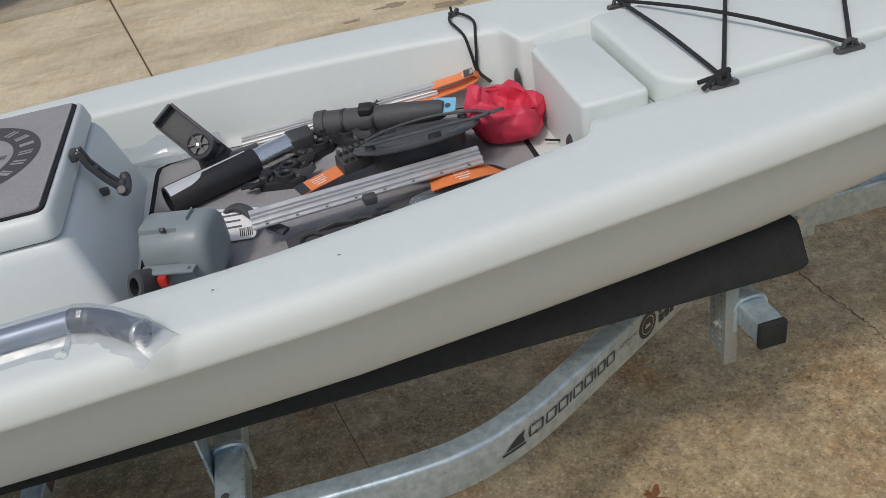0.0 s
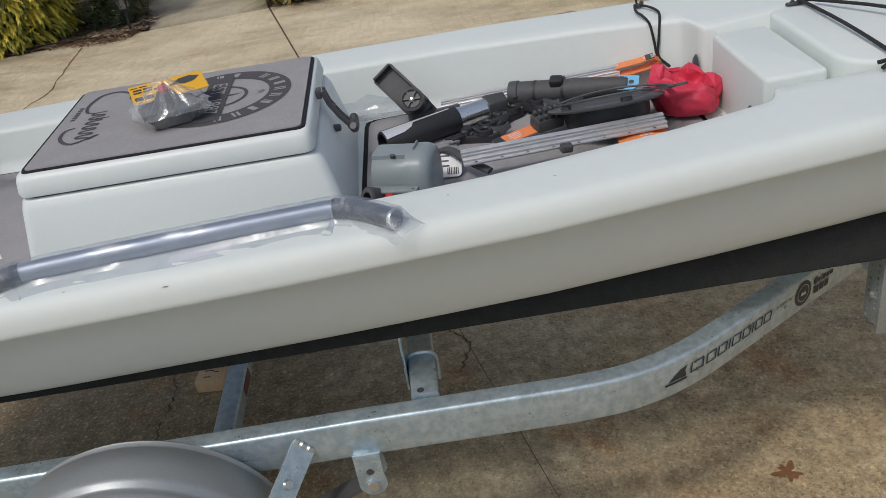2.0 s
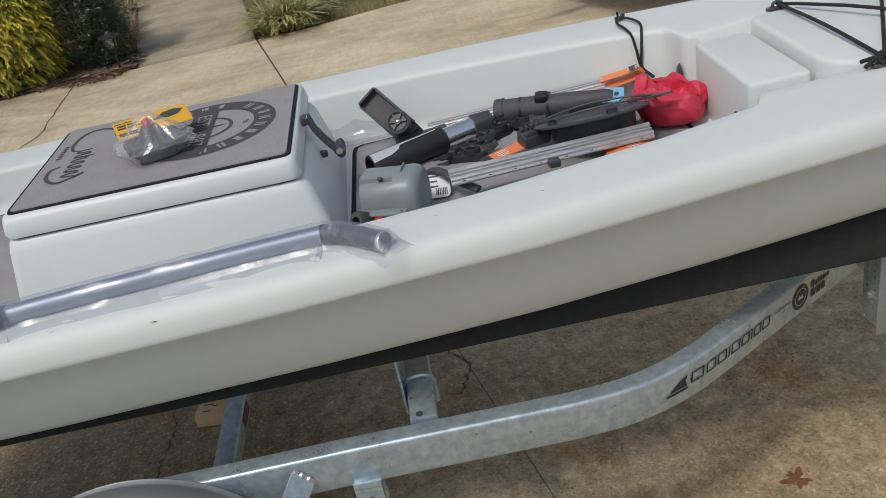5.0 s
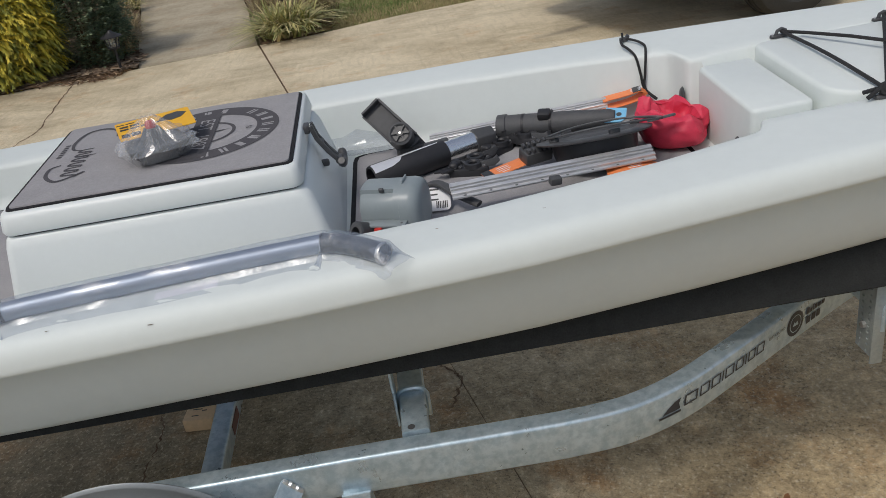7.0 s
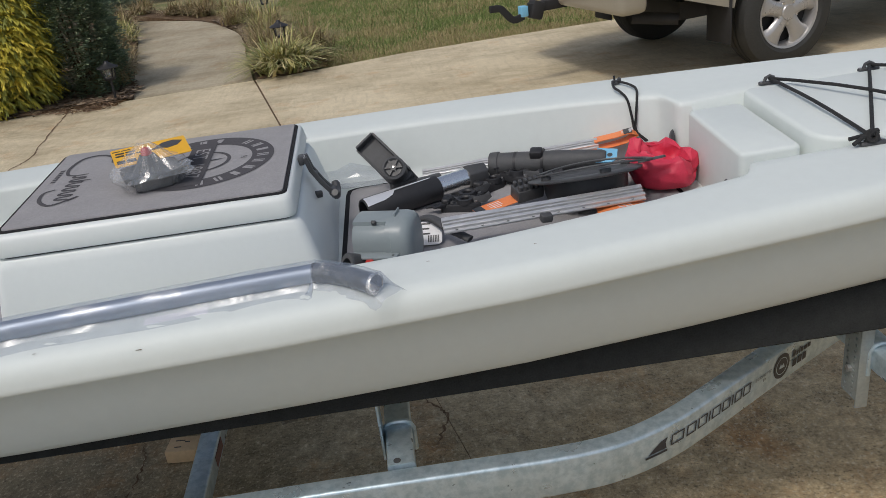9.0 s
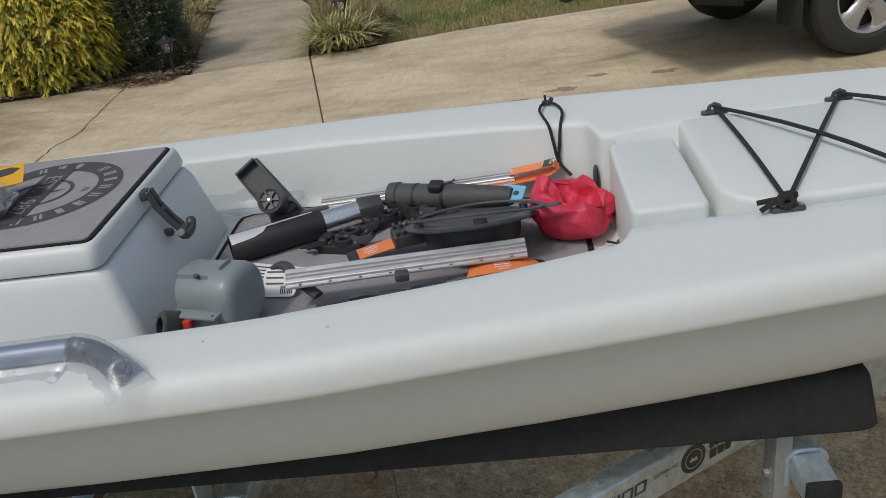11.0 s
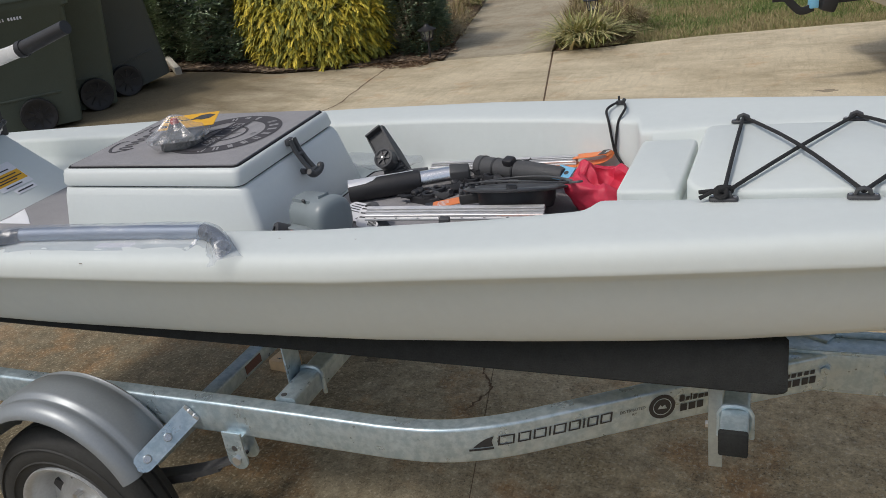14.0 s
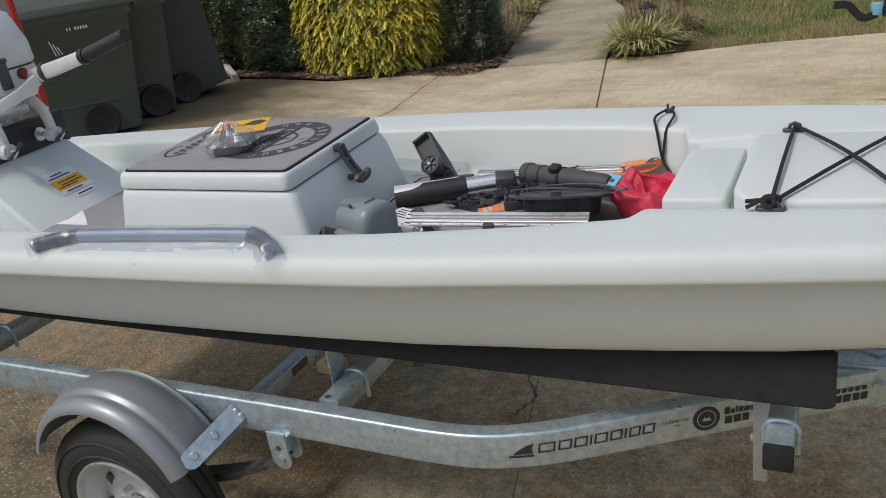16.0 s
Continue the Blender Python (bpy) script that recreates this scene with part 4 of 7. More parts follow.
# wheels
def wheel(y_out, s):
    """s: -1 for the wheel whose face points to -y."""
    R, W = 0.262, 0.125
    w = part("wheel", tyre_mesh(R, W), M["rubber"], trailer, "worn black trailer tyre on a galvanised steel rim", m=Matrix.Translation((-0.44, y_out - s * W / 2, R)) @ pose(0, 0, 0, 90 if s < 0 else -90, 0, 0))
    bm = bmesh.new()
    r0 = 0.152
    lathe(bm, [(r0 + 0.014, W / 2 - 0.012), (r0 + 0.012, W / 2 - 0.004), (r0 + 0.004, W / 2 - 0.006), (r0 - 0.004, W / 2 - 0.02), (r0 - 0.010, W / 2 - 0.050), (r0 - 0.022, W / 2 - 0.072), (0.112, W / 2 - 0.066), (0.078, W / 2 - 0.050), (0.05, W / 2 - 0.056), (0.033, W / 2 - 0.058), (0.033, W / 2 - 0.066)], 48)
    rim = part("rim", bm, M["rim"], w, "galvanised steel rim with cut-out vents", sharp=50)
    for i in range(8):
        a = 2 * math.pi * (i + 0.2) / 8
        bm = bmesh.new()
        tri = [(0.015, 0.010), (0.015, -0.010), (-0.012, -0.019), (-0.012, 0.019)]
        prism(bm, [(0.105 + x, y) for x, y in tri], W / 2 - 0.070, W / 2 - 0.0585, Matrix.Rotation(a, 4, "Z"))
        part("vent_hole", bm, M["black"], rim, smooth=False)
    for i in range(5):
        a = 2 * math.pi * (i + 0.4) / 5
        bm = bmesh.new()
        c = (0.058 * math.cos(a), 0.058 * math.sin(a))
        rod(bm, (*c, W / 2 - 0.058), (*c, W / 2 - 0.034), 0.010, 6, 0.008)
        part("lug_nut", bm, M["steel"], rim)
    bm = bmesh.new()
    lathe(bm, [(0, W / 2 - 0.012), (0.018, W / 2 - 0.014), (0.026, W / 2 - 0.026), (0.028, W / 2 - 0.066)], 24)
    part("hub_cap", bm, M["steel"], rim)
    return w
def tyre_mesh(R, W):
    bm = bmesh.new()
    r0 = 0.165
    prof = [(r0, -W / 2 + 0.012), (r0 + 0.012, -W / 2 + 0.004), (r0 + 0.035, -W / 2), (R - 0.03, -W / 2 + 0.004), (R - 0.010, -W / 2 + 0.016), (R, -W / 2 + 0.034)]
    half_ = prof + [(R + 0.001, -0.02), (R - 0.006, -0.018), (R - 0.006, -0.012), (R + 0.002, -0.010), (R + 0.002, 0.0)]
    full = half_ + [(r, -h) for r, h in half_[-2::-1]]
    lathe(bm, full, 56)
    for r in (r0 + 0.022, r0 + 0.060):
        lathe(bm, [(r - 0.002, W / 2 - 0.002), (r, W / 2 + 0.0015), (r + 0.003, W / 2 - 0.002)], 56)
    return bm
wheel(-0.385, -1)
wheel(1.03, 1)

# fenders: an arched top, a groove and a rolled outer flange
FAR_OUT = 0.20          # the far wheel stands further out
def fender(s):
    cx, cz, r = -0.415, 0.362, 0.272
    prof = [(0.0, -0.020), (0.002, -0.008), (0.010, -0.002), (0.016, -0.006), (0.022, -0.006), (0.028, 0.001), (0.070, 0.004), (0.102, 0.003), (0.112, 0.000), (0.117, -0.007), (0.123, -0.009), (0.130, -0.005), (0.140, -0.006), (0.152, -0.012), (0.161, -0.021), (0.165, -0.032)]
    inner = [(a, b - 0.004) for a, b in prof[::-1]]
    rings = []
    for i in range(29):
        t = radians(-70 + 139 * i / 28)
        rings.append([(cx + (r + b) * math.sin(t), YC + s * (0.465 + a) + (FAR_OUT if s > 0 else 0), cz + (r + b) * math.cos(t)) for a, b in prof + inner])
    bm = bmesh.new()
    loft(bm, rings)
    return part("fender", bm, M["fender"], trailer, "silver-grey plastic fender", sharp=60)
fender(-1)
fender(1)
for s in (-1, 1):
    # flat strap from the rail to the fender's front, with two bolts
    bm = bmesh.new()
    a, b = Vector((-0.10, YC + s * 0.463, 0.545)), Vector((-0.166, YC + s * 0.578 + (FAR_OUT if s > 0 else 0), 0.480))
    d = (b - a).normalized()
    n = Vector((0.62, s * 0.62, 0.45)).normalized()
    wv = d.cross(n).normalized() * 0.024
    pts = [a + wv, a - wv] + [b + wv * math.cos(q) + d * 0.022 * math.sin(q) for q in np.linspace(math.pi, 0, 8)]
    loft(bm, [[p + n * 0.004 for p in pts], [p - n * 0.001 for p in pts]])
    strap = part("fender_strap", bm, M["galv"], trailer)
    bm = bmesh.new()
    bead = [a + wv * k + n * (0.004 + 0.002 * math.sin(k * 9)) for k in np.linspace(-0.95, 0.95, 12)]
    sweep(bm, bead, disc(0.0052, 7), scale=[0.7, 1, 0.85, 1.1, 0.9, 1.05, 0.85, 1.1, 0.9, 1.05, 0.9, 0.7])
    part("weld_bead", bm, M["rim"], strap)
    for k in (0.5, 0.93):
        c = a + (b - a) * k
        bm = bmesh.new()
        rod(bm, c + n * 0.003, c + n * 0.010, 0.011, 14, 0.008)
        part("bolt", bm, M["steel"], strap)
    # spring hanger and spring
    bm = bmesh.new()
    y = YC + s * 0.475
    lobe = [(-0.026, 0.012), (0.026, 0.012), (0.025, -0.034)] + [(0.002 + 0.027 * math.cos(q), -0.062 + 0.027 * math.sin(q)) for q in np.linspace(0.35, -math.pi - 0.35, 14)] + [(-0.025, -0.034)]
    for off in (0.0, 0.044):
        prism(bm, lobe, -0.002, 0.003, Matrix.Translation((0.01, y - s * off, 0.50)) @ pose(0, 0, 0, 90, 0, 0), bevel=0.001)
    box(bm, (0.052, 0.050, 0.006), (0.01, y - s * 0.022, 0.4985), 0.002)
    hanger = part("spring_hanger", bm, M["galv"], trailer, "galvanised spring hanger")
    bm = bmesh.new()
    rod(bm, (0.011, y + s * 0.0022, 0.470), (0.011, y + s * 0.0034, 0.470), 0.0075, 14)
    part("hole", bm, M["black"], hanger, smooth=False)
    bm = bmesh.new()
    rod(bm, (0.012, y + s * 0.002, 0.438), (0.012, y + s * 0.010, 0.438), 0.012, 6)
    part("bolt", bm, M["steel"], hanger)
    bm = bmesh.new()
    line = curve_pts([(0.01, y - s * 0.028, 0.43), (-0.15, y - s * 0.028, 0.36), (-0.40, y - s * 0.028, 0.30), (-0.56, y - s * 0.028, 0.325), (-0.66, y - s * 0.028, 0.37)], 6)
    for k in range(3):
        sweep(bm, [p - Vector((0, 0, 0.008 * k)) for p in line[k * 3:len(line) - k * 3]], rect(0.042, 0.0075))
    part("leaf_spring", bm, M["black_matt"], trailer, "black leaf spring")

# lettering and badges on the near rail
RAIL_XY = list(zip(*[(q.x, q.y) for q in [Vector((*near_rail[0], 0)), Vector((*near_rail[1], 0)), Vector((*near_rail[2], 0))] + curve_pts([(*q, 0) for q in near_rail[3:]], 5)]))
def rail_frame(d):
    """The point on the near rail's outer face d metres along x, its direction, and the outward normal."""
    xs, ys = RAIL_XY
    y = float(np.interp(d, xs, ys))
    y2 = float(np.interp(d + 0.02, xs, ys))
    t_ = Vector((0.02, y2 - y, 0)).normalized()
    n_ = Vector((t_.y, -t_.x, 0))
    return Vector((d, y, RAIL_TOP - RAIL_H / 2)) + n_ * (RAIL_W / 2), t_, n_
def decal(x0, x1, z0, z1, name="lettering_bar", mat="decal", slant=0.0, steps=3, lift=0.0014, label=""):
    bm = bmesh.new()
    lo, hi = [], []
    for i in range(steps + 1):
        for row, z, off in ((lo, z0, 0.0), (hi, z1, slant)):
            p, t_, n_ = rail_frame(x0 + (x1 - x0) * i / steps)
            row.append(bm.verts.new(p + n_ * lift + t_ * off + Vector((0, 0, z))))
    for i in range(steps):
        bm.faces.new((lo[i], lo[i + 1], hi[i + 1], hi[i]))
    return part(name, bm, M[mat], rail_near, label, smooth=False)
decal(0.575, 0.621, -0.013, -0.008, steps=4)
bm = bmesh.new()
fin = [(0.582, -0.006), (0.594, 0.005), (0.608, 0.014), (0.623, 0.018), (0.618, 0.007), (0.620, -0.006)]
vs = []
for x, z in fin:
    q, t_, n_ = rail_frame(x)
    vs.append(bm.verts.new(q + n_ * 0.0008 + Vector((0, 0, z))))
bm.faces.new(vs)
part("fin_badge", bm, M["decal"], rail_near, "dark fin-shaped badge", smooth=False)
# nine plain letter-sized blocks
x = 0.628
for w_ in (0.036, 0.028, 0.028, 0.008, 0.028, 0.026, 0.008, 0.024, 0.026):
    e = x + w_ * 0.84
    decal(x, min(e, x + 0.0034), -0.006, 0.017, slant=0.004, name="brand_block", steps=1)
    if w_ > 0.01:
        decal(x + 0.0034, e - 0.0034, -0.006, -0.003, name="brand_block", steps=2)
        decal(x + 0.0074, e + 0.0006, 0.0140, 0.017, name="brand_block", steps=2)
        decal(e - 0.0034, e, -0.006, 0.017, slant=0.004, name="brand_block", steps=1)
    x += w_
# round badge
bm = bmesh.new()
q, t_, n_ = rail_frame(0.931)
mm = Matrix((( t_.x, 0, n_.x, q.x + n_.x * 0.0008), (t_.y, 0, n_.y, q.y + n_.y * 0.0008), (0, 1, 0, q.z + 0.002), (0, 0, 0, 1)))
bmesh.ops.create_circle(bm, cap_ends=True, segments=40, radius=0.029, matrix=mm)
badge = part("round_badge", bm, M["decal"], rail_near, "round dark badge with a pale ring", smooth=False)
bm = bmesh.new()
lathe(bm, [(0.0185, 0.0006), (0.0202, 0.0006)], 40, mm)
part("badge_ring", bm, M["galv"], badge, smooth=False)
bm = bmesh.new()
prism(bm, [(-0.010, -0.004), (0.010, -0.006), (0.006, 0.004), (0.0, 0.000), (-0.004, 0.005)], 0.0004, 0.0008, mm)
part("badge_mark", bm, M["galv"], badge, smooth=False)
for x0, x1, z0, z1 in ((0.964, 0.973, 0.004, 0.020), (0.975, 0.982, 0.004, 0.014), (0.984, 0.987, 0.004, 0.020), (0.989, 0.997, 0.004, 0.016), (0.999, 1.009, 0.004, 0.014), (1.011, 1.021, 0.004, 0.014),
                       (0.964, 0.977, -0.019, -0.002), (0.980, 0.993, -0.019, -0.002), (0.996, 1.008, -0.019, -0.002), (1.140, 1.150, 0.004, 0.020), (1.153, 1.163, 0.004, 0.014), (1.166, 1.176, 0.004, 0.014), (1.179, 1.188, 0.004, 0.014), (1.191, 1.200, 0.004, 0.014), (1.204, 1.213, 0.004, 0.014), (1.216, 1.225, 0.004, 0.014), (1.200, 1.212, -0.019, -0.002), (1.215, 1.227, -0.019, -0.002),
                       (1.150, 1.163, -0.019, -0.002), (1.166, 1.179, -0.019, -0.002), (1.182, 1.196, -0.019, -0.002)):
    decal(x0, x1, z0, z1, slant=0.0015, steps=1)


def text_part(name, body, size, m, mat, parent, lift=0.0):
    """Built-in font lettering turned into a flat mesh."""
    cu = bpy.data.curves.new("lettering", "FONT")
    cu.body, cu.size, cu.align_x, cu.align_y, cu.resolution_u = body, size, "CENTER", "CENTER", 3
    ob = bpy.data.objects.new("lettering", cu)
    scene.collection.objects.link(ob)
    bpy.context.view_layer.update()
    me = bpy.data.meshes.new_from_object(ob.evaluated_get(bpy.context.evaluated_depsgraph_get()))
    bpy.data.objects.remove(ob)
    bpy.data.curves.remove(cu)
    me.materials.clear()
    me.materials.append(M[mat])
    o = new(name, me)
    o.parent = parent
    o.matrix_basis = m
    return o
def on_rail(x, z, lift=0.0009):
    q, t_, n_ = rail_frame(x)
    q = q + n_ * lift
    return Matrix(((t_.x, 0, n_.x, q.x), (t_.y, 0, n_.y, q.y), (0, 1, 0, q.z + z), (0, 0, 0, 1)))
# joining plate over the rail's end
bm = bmesh.new()
box(bm, (0.115, 0.086, 0.007), (0, 0, 0.0035), 0.0025)
splice = part("splice_plate", bm, M["galv"], trailer, m=on_rail(1.293, 0.0, 0.001))
bm = bmesh.new()
rod(bm, (-0.036, 0.008, 0.007), (-0.036, 0.008, 0.009), 0.014, 18)
rod(bm, (-0.036, 0.008, 0.008), (-0.036, 0.008, 0.019), 0.010, 6)
part("bolt", bm, M["galv"], splice)
text_part("lettering", "DISTRIBUTED", 0.0095, on_rail(0.876, 0.009), "decal", rail_near)
text_part("lettering", "BY", 0.0095, on_rail(0.879, -0.002), "decal", rail_near)
bm = bmesh.new()
box(bm, (0.002, 0.082, 0.028), (-0.3213, 0.272, 0.333))
part("axle_sticker", bm, M["sticker_red"], axle, "faded red axle sticker", smooth=False)
# timber chock behind the far wheel
chock = thing("wood_block", Matrix.Translation((-0.566, 0.746, 0)) @ pose(0, 0, 0, 0, 0, -6), "pale pine timber block on the concrete under the boat", "wood block")
bm = bmesh.new()
box(bm, (0.098, 0.075, 0.044), (0, 0, 0.022), 0.004)
part("timber", bm, M["wood"], chock)
for z, w_ in ((0.062, 0.030), (0.054, 0.022), (0.060, 0.016)):
    bm = bmesh.new()
    box(bm, (w_, 0.004, 0.001), (0.012 if w_ < 0.02 else -0.012, (z - 0.058) * 4, 0.0442))
    part("print_bar", bm, M["decal"], chock, smooth=False)

# ---- cooler box in the cockpit ----
COOL = Matrix.Translation((0, 0, 1.064)) @ pose(0, 0, 0, 1.7, 0, 0)
cooler = thing("cooler", COOL, "white cooler box seat with grey foam pad on its lid", "cooler")
CX0, CX1, CY0, CY1 = -0.528, 0.016, -0.022, 0.44
def cooler_ring(x0, x1, y0, y1, z, r=0.02):
    return [((x0 + x1) / 2 + a, (y0 + y1) / 2 + b, z) for a, b in rect(x1 - x0, y1 - y0, r, 4)]
bm = bmesh.new()
z_seam, z_bot = -0.048, -0.206
loft(bm, [cooler_ring(CX0 - 0.03, CX1 + 0.046, CY0 - 0.02, CY1 + 0.02, z_bot), cooler_ring(CX0 - 0.005, CX1 + 0.012, CY0 - 0.002, CY1 + 0.002, z_seam - 0.02), cooler_ring(CX0, CX1 + 0.003, CY0 + 0.002, CY1 - 0.002, z_seam - 0.004), cooler_ring(CX0 + 0.004, CX1 - 0.003, CY0 + 0.006, CY1 - 0.006, z_seam)])
part("body", bm, M["cooler"], cooler, sharp=50)
bm = bmesh.new()
loft(bm, [cooler_ring(CX0 + 0.008, CX1 - 0.008, CY0 + 0.01, CY1 - 0.01, z_seam - 0.002), cooler_ring(CX0 + 0.008, CX1 - 0.008, CY0 + 0.01, CY1 - 0.01, z_seam + 0.006)])
part("gasket", bm, M["black"], cooler, "dark rubber lid gasket")
bm = bmesh.new()
loft(bm, [cooler_ring(CX0 + 0.002, CX1 - 0.002, CY0 + 0.002, CY1 - 0.002, z_seam + 0.0055), cooler_ring(CX0, CX1, CY0, CY1, z_seam + 0.012), cooler_ring(CX0 + 0.003, CX1 - 0.004, CY0 + 0.004, CY1 - 0.004, -0.013), cooler_ring(CX0 + 0.006, CX1 - 0.007, CY0 + 0.007, CY1 - 0.007, -0.0055), cooler_ring(CX0 + 0.011, CX1 - 0.012, CY0 + 0.013, CY1 - 0.013, -0.003)])
lid = part("lid", bm, M["cooler"], cooler, sharp=50)
bm = bmesh.new()
loft(bm, [cooler_ring(CX0 + 0.013, CX1 - 0.013, CY0 + 0.019, CY1 - 0.019, -0.0035, 0.012), cooler_ring(CX0 + 0.013, CX1 - 0.013, CY0 + 0.019, CY1 - 0.019, 0.0)])
part("pad_edge", bm, M["mat_dark"], lid, "black pad edge")
bm = bmesh.new()
loft(bm, [cooler_ring(CX0 + 0.019, CX1 - 0.019, CY0 + 0.025, CY1 - 0.025, -0.003, 0.010), cooler_ring(CX0 + 0.020, CX1 - 0.020, CY0 + 0.026, CY1 - 0.026, 0.0022, 0.010)])
pad = part("pad", bm, M["mat_grey"], lid, "grey foam pad with a dark round emblem")

# emblem on the pad: a dark ring with pale letter-sized bars, a slanted band and a compass mark
def flat(bm_outline, z, mat, parent, name, label=""):
    bm = bmesh.new()
    vs = [bm.verts.new((x, y, z)) for x, y in bm_outline]
    bm.faces.new(vs)
    return part(name, bm, M[mat], parent, label, smooth=False)
M["emblem"] = material("dark_etched_foam", (0.085, 0.082, 0.088), 0.9, var=0.14, scale=20, fine=220, bump=0.2, bump_scale=400, spec=0.2)
EX, EY, ER = -0.186, 0.228, 0.150
E0 = 0.0030
bm = bmesh.new()
lathe(bm, [(ER * 0.70, E0), (ER, E0)], 72, Matrix.Translation((EX, EY, 0)))
part("emblem_ring", bm, M["emblem"], pad, "dark etched ring emblem", smooth=False)
def ring_mark(deg, strokes):
    """A pale letter-sized mark on the ring, made of plain bars (across, out, width, height)."""
    a = radians(deg)
    c_, s_ = math.cos(a), math.sin(a)
    for u, v, w_, h_ in strokes:
        o = [(EX + c_ * (ER * 0.85 + v + r_) + s_ * (u + t_), EY + s_ * (ER * 0.85 + v + r_) - c_ * (u + t_)) for t_, r_ in ((-w_, -h_), (w_, -h_), (w_, h_), (-w_, h_))]
        flat(o, E0 + 0.0006, "mat_grey", pad, "letter_bar")
MARKS = [[(-0.0046, 0, 0.0026, 0.012), (0.0046, 0, 0.0026, 0.012)], [(0, 0, 0.0062, 0.012)], [(-0.0052, 0, 0.0020, 0.012), (0.0030, 0, 0.0044, 0.012)]]
for i in range(13):
    if i != 3:
        ring_mark(112 - i * 16.2, MARKS[(i * 2 + i // 4) % 3])
bm = bmesh.new()
lathe(bm, [(ER * 0.36, E0), (ER * 0.41, E0)], 48, Matrix.Translation((EX, EY, 0)))
part("emblem_inner_ring", bm, M["emblem"], pad, smooth=False)
for k in range(4):
    a = k * math.pi / 2 + 0.15
    flat([(EX + r_ * math.cos(a + d), EY + r_ * math.sin(a + d)) for r_, d in ((0.01, 0.5), (0.052, 0.0), (0.01, -0.5))], E0 + 0.0003, "emblem", pad, "compass_point")
band = Matrix.Translation((EX - 0.006, EY - 0.006, 0)) @ Matrix.Rotation(radians(-90), 4, "Z")
flat([tuple((band @ Vector((x, y, 0))).xy) for x, y in ((-0.128, -0.026), (0.128, -0.026), (0.128, 0.026), (-0.128, 0.026))], E0 + 0.0008, "emblem", pad, "emblem_band", "dark slanted band")
text_part("lettering", "N", 0.020, Matrix.Translation((EX + 0.088, EY - 0.004, E0 + 0.0008)) @ Matrix.Rotation(radians(-90), 4, "Z"), "emblem", pad)
text_part("lettering", "EST. 1987", 0.044, band @ Matrix.Translation((0, 0, E0 + 0.0014)), "mat_grey", pad)
# flowing script mark near the aft end, as plain strokes
def stroke(pts, w_):
    line = curve_pts([(x - 0.008, y - 0.042, E0) for x, y in pts], 6)
    bm = bmesh.new()
    up, lo = [], []
    for i, q in enumerate(line):
        d = (line[min(i + 1, len(line) - 1)] - line[max(i - 1, 0)]).normalized()
        n_ = Vector((-d.y, d.x, 0)) * w_ * (0.55 + 0.45 * math.sin(math.pi * i / (len(line) - 1)))
        up.append(bm.verts.new(q + n_)), lo.append(bm.verts.new(q - n_))
    for i in range(len(line) - 1):
        bm.faces.new((lo[i], lo[i + 1], up[i + 1], up[i]))
    part("script_stroke", bm, M["emblem"], pad, smooth=False)
stroke([(-0.376, 0.352), (-0.388, 0.395), (-0.420, 0.418), (-0.453, 0.405), (-0.465, 0.352), (-0.457, 0.310), (-0.437, 0.298)], 0.0042)
for k in range(6):
    y = 0.300 - k * 0.0245
    stroke([(-0.412, y), (-0.436, y - 0.003), (-0.438, y - 0.013), (-0.416, y - 0.017), (-0.412, y - 0.023)], 0.0036)
stroke([(-0.432, 0.262), (-0.398, 0.262)], 0.0030)
stroke([(-0.412, 0.150), (-0.398, 0.168), (-0.440, 0.138), (-0.470, 0.168), (-0.476, 0.212), (-0.458, 0.226)], 0.0042)
for k in range(6):
    y = 0.302 - k * 0.013
    flat([(-0.490, y), (-0.480, y), (-0.480, y - 0.008), (-0.490, y - 0.008)], E0, "emblem", pad, "letter_bar")

# rubber T-latch on the bow side
latch = part("latch", box(bmesh.new(), (0.012, 0.026, 0.018), (0.018, 0.205, -0.014), 0.003), M["black"], cooler, "black rubber T-handle latch")
bm = bmesh.new()
line = [(0.026, 0.207, -0.008), (0.034, 0.207, -0.036), (0.051, 0.207, -0.066), (0.066, 0.207, -0.086)]
for dy in (-0.0095, 0.0095):
    sweep(bm, [(x, y + dy, z) for x, y, z in line], rect(0.0095, 0.011, 0.003, 2), up=(0, 1, 0))
box(bm, (0.010, 0.026, 0.010), (0.0405, 0.207, -0.047), 0.003, rot=pose(0, 0, 0, 0, 28, 0))
part("strap", bm, M["black"], latch)
bm = bmesh.new()
sweep(bm, curve_pts([(0.075, 0.176, -0.083), (0.076, 0.190, -0.094), (0.076, 0.207, -0.097), (0.076, 0.224, -0.094), (0.075, 0.238, -0.083)], 4), disc(0.0095, 10), scale=[0.75] + [1.0] * 15 + [0.75])
box(bm, (0.016, 0.028, 0.014), (0.070, 0.207, -0.090), 0.004)
part("t_handle", bm, M["black"], latch)
bm = bmesh.new()
box(bm, (0.024, 0.014, 0.014), (0.036, 0.207, -0.094), 0.004)
box(bm, (0.008, 0.044, 0.024), (0.025, 0.207, -0.094), 0.003)
part("catch", bm, M["black"], latch)
for dy in (-0.007, 0.007):
    bm = bmesh.new()
    rod(bm, (0.0235, 0.205 + dy, -0.010), (0.0255, 0.205 + dy, -0.010), 0.0028, 10)
    part("screw", bm, M["steel"], latch)

# ---- loose gear in the cockpit ----
def fz(y):
    """Height of the floor mat's top at y across the boat."""
    return FLOOR_Z + 0.007 + 0.0297 * (y - 0.215)

def lump(bm, amp, freq, seed):
    off = Vector((seed * 3.1, seed * 1.7, seed))
    for v in bm.verts:
        v.co += v.normal * amp * noise.noise(v.co * freq + off)
    return bm

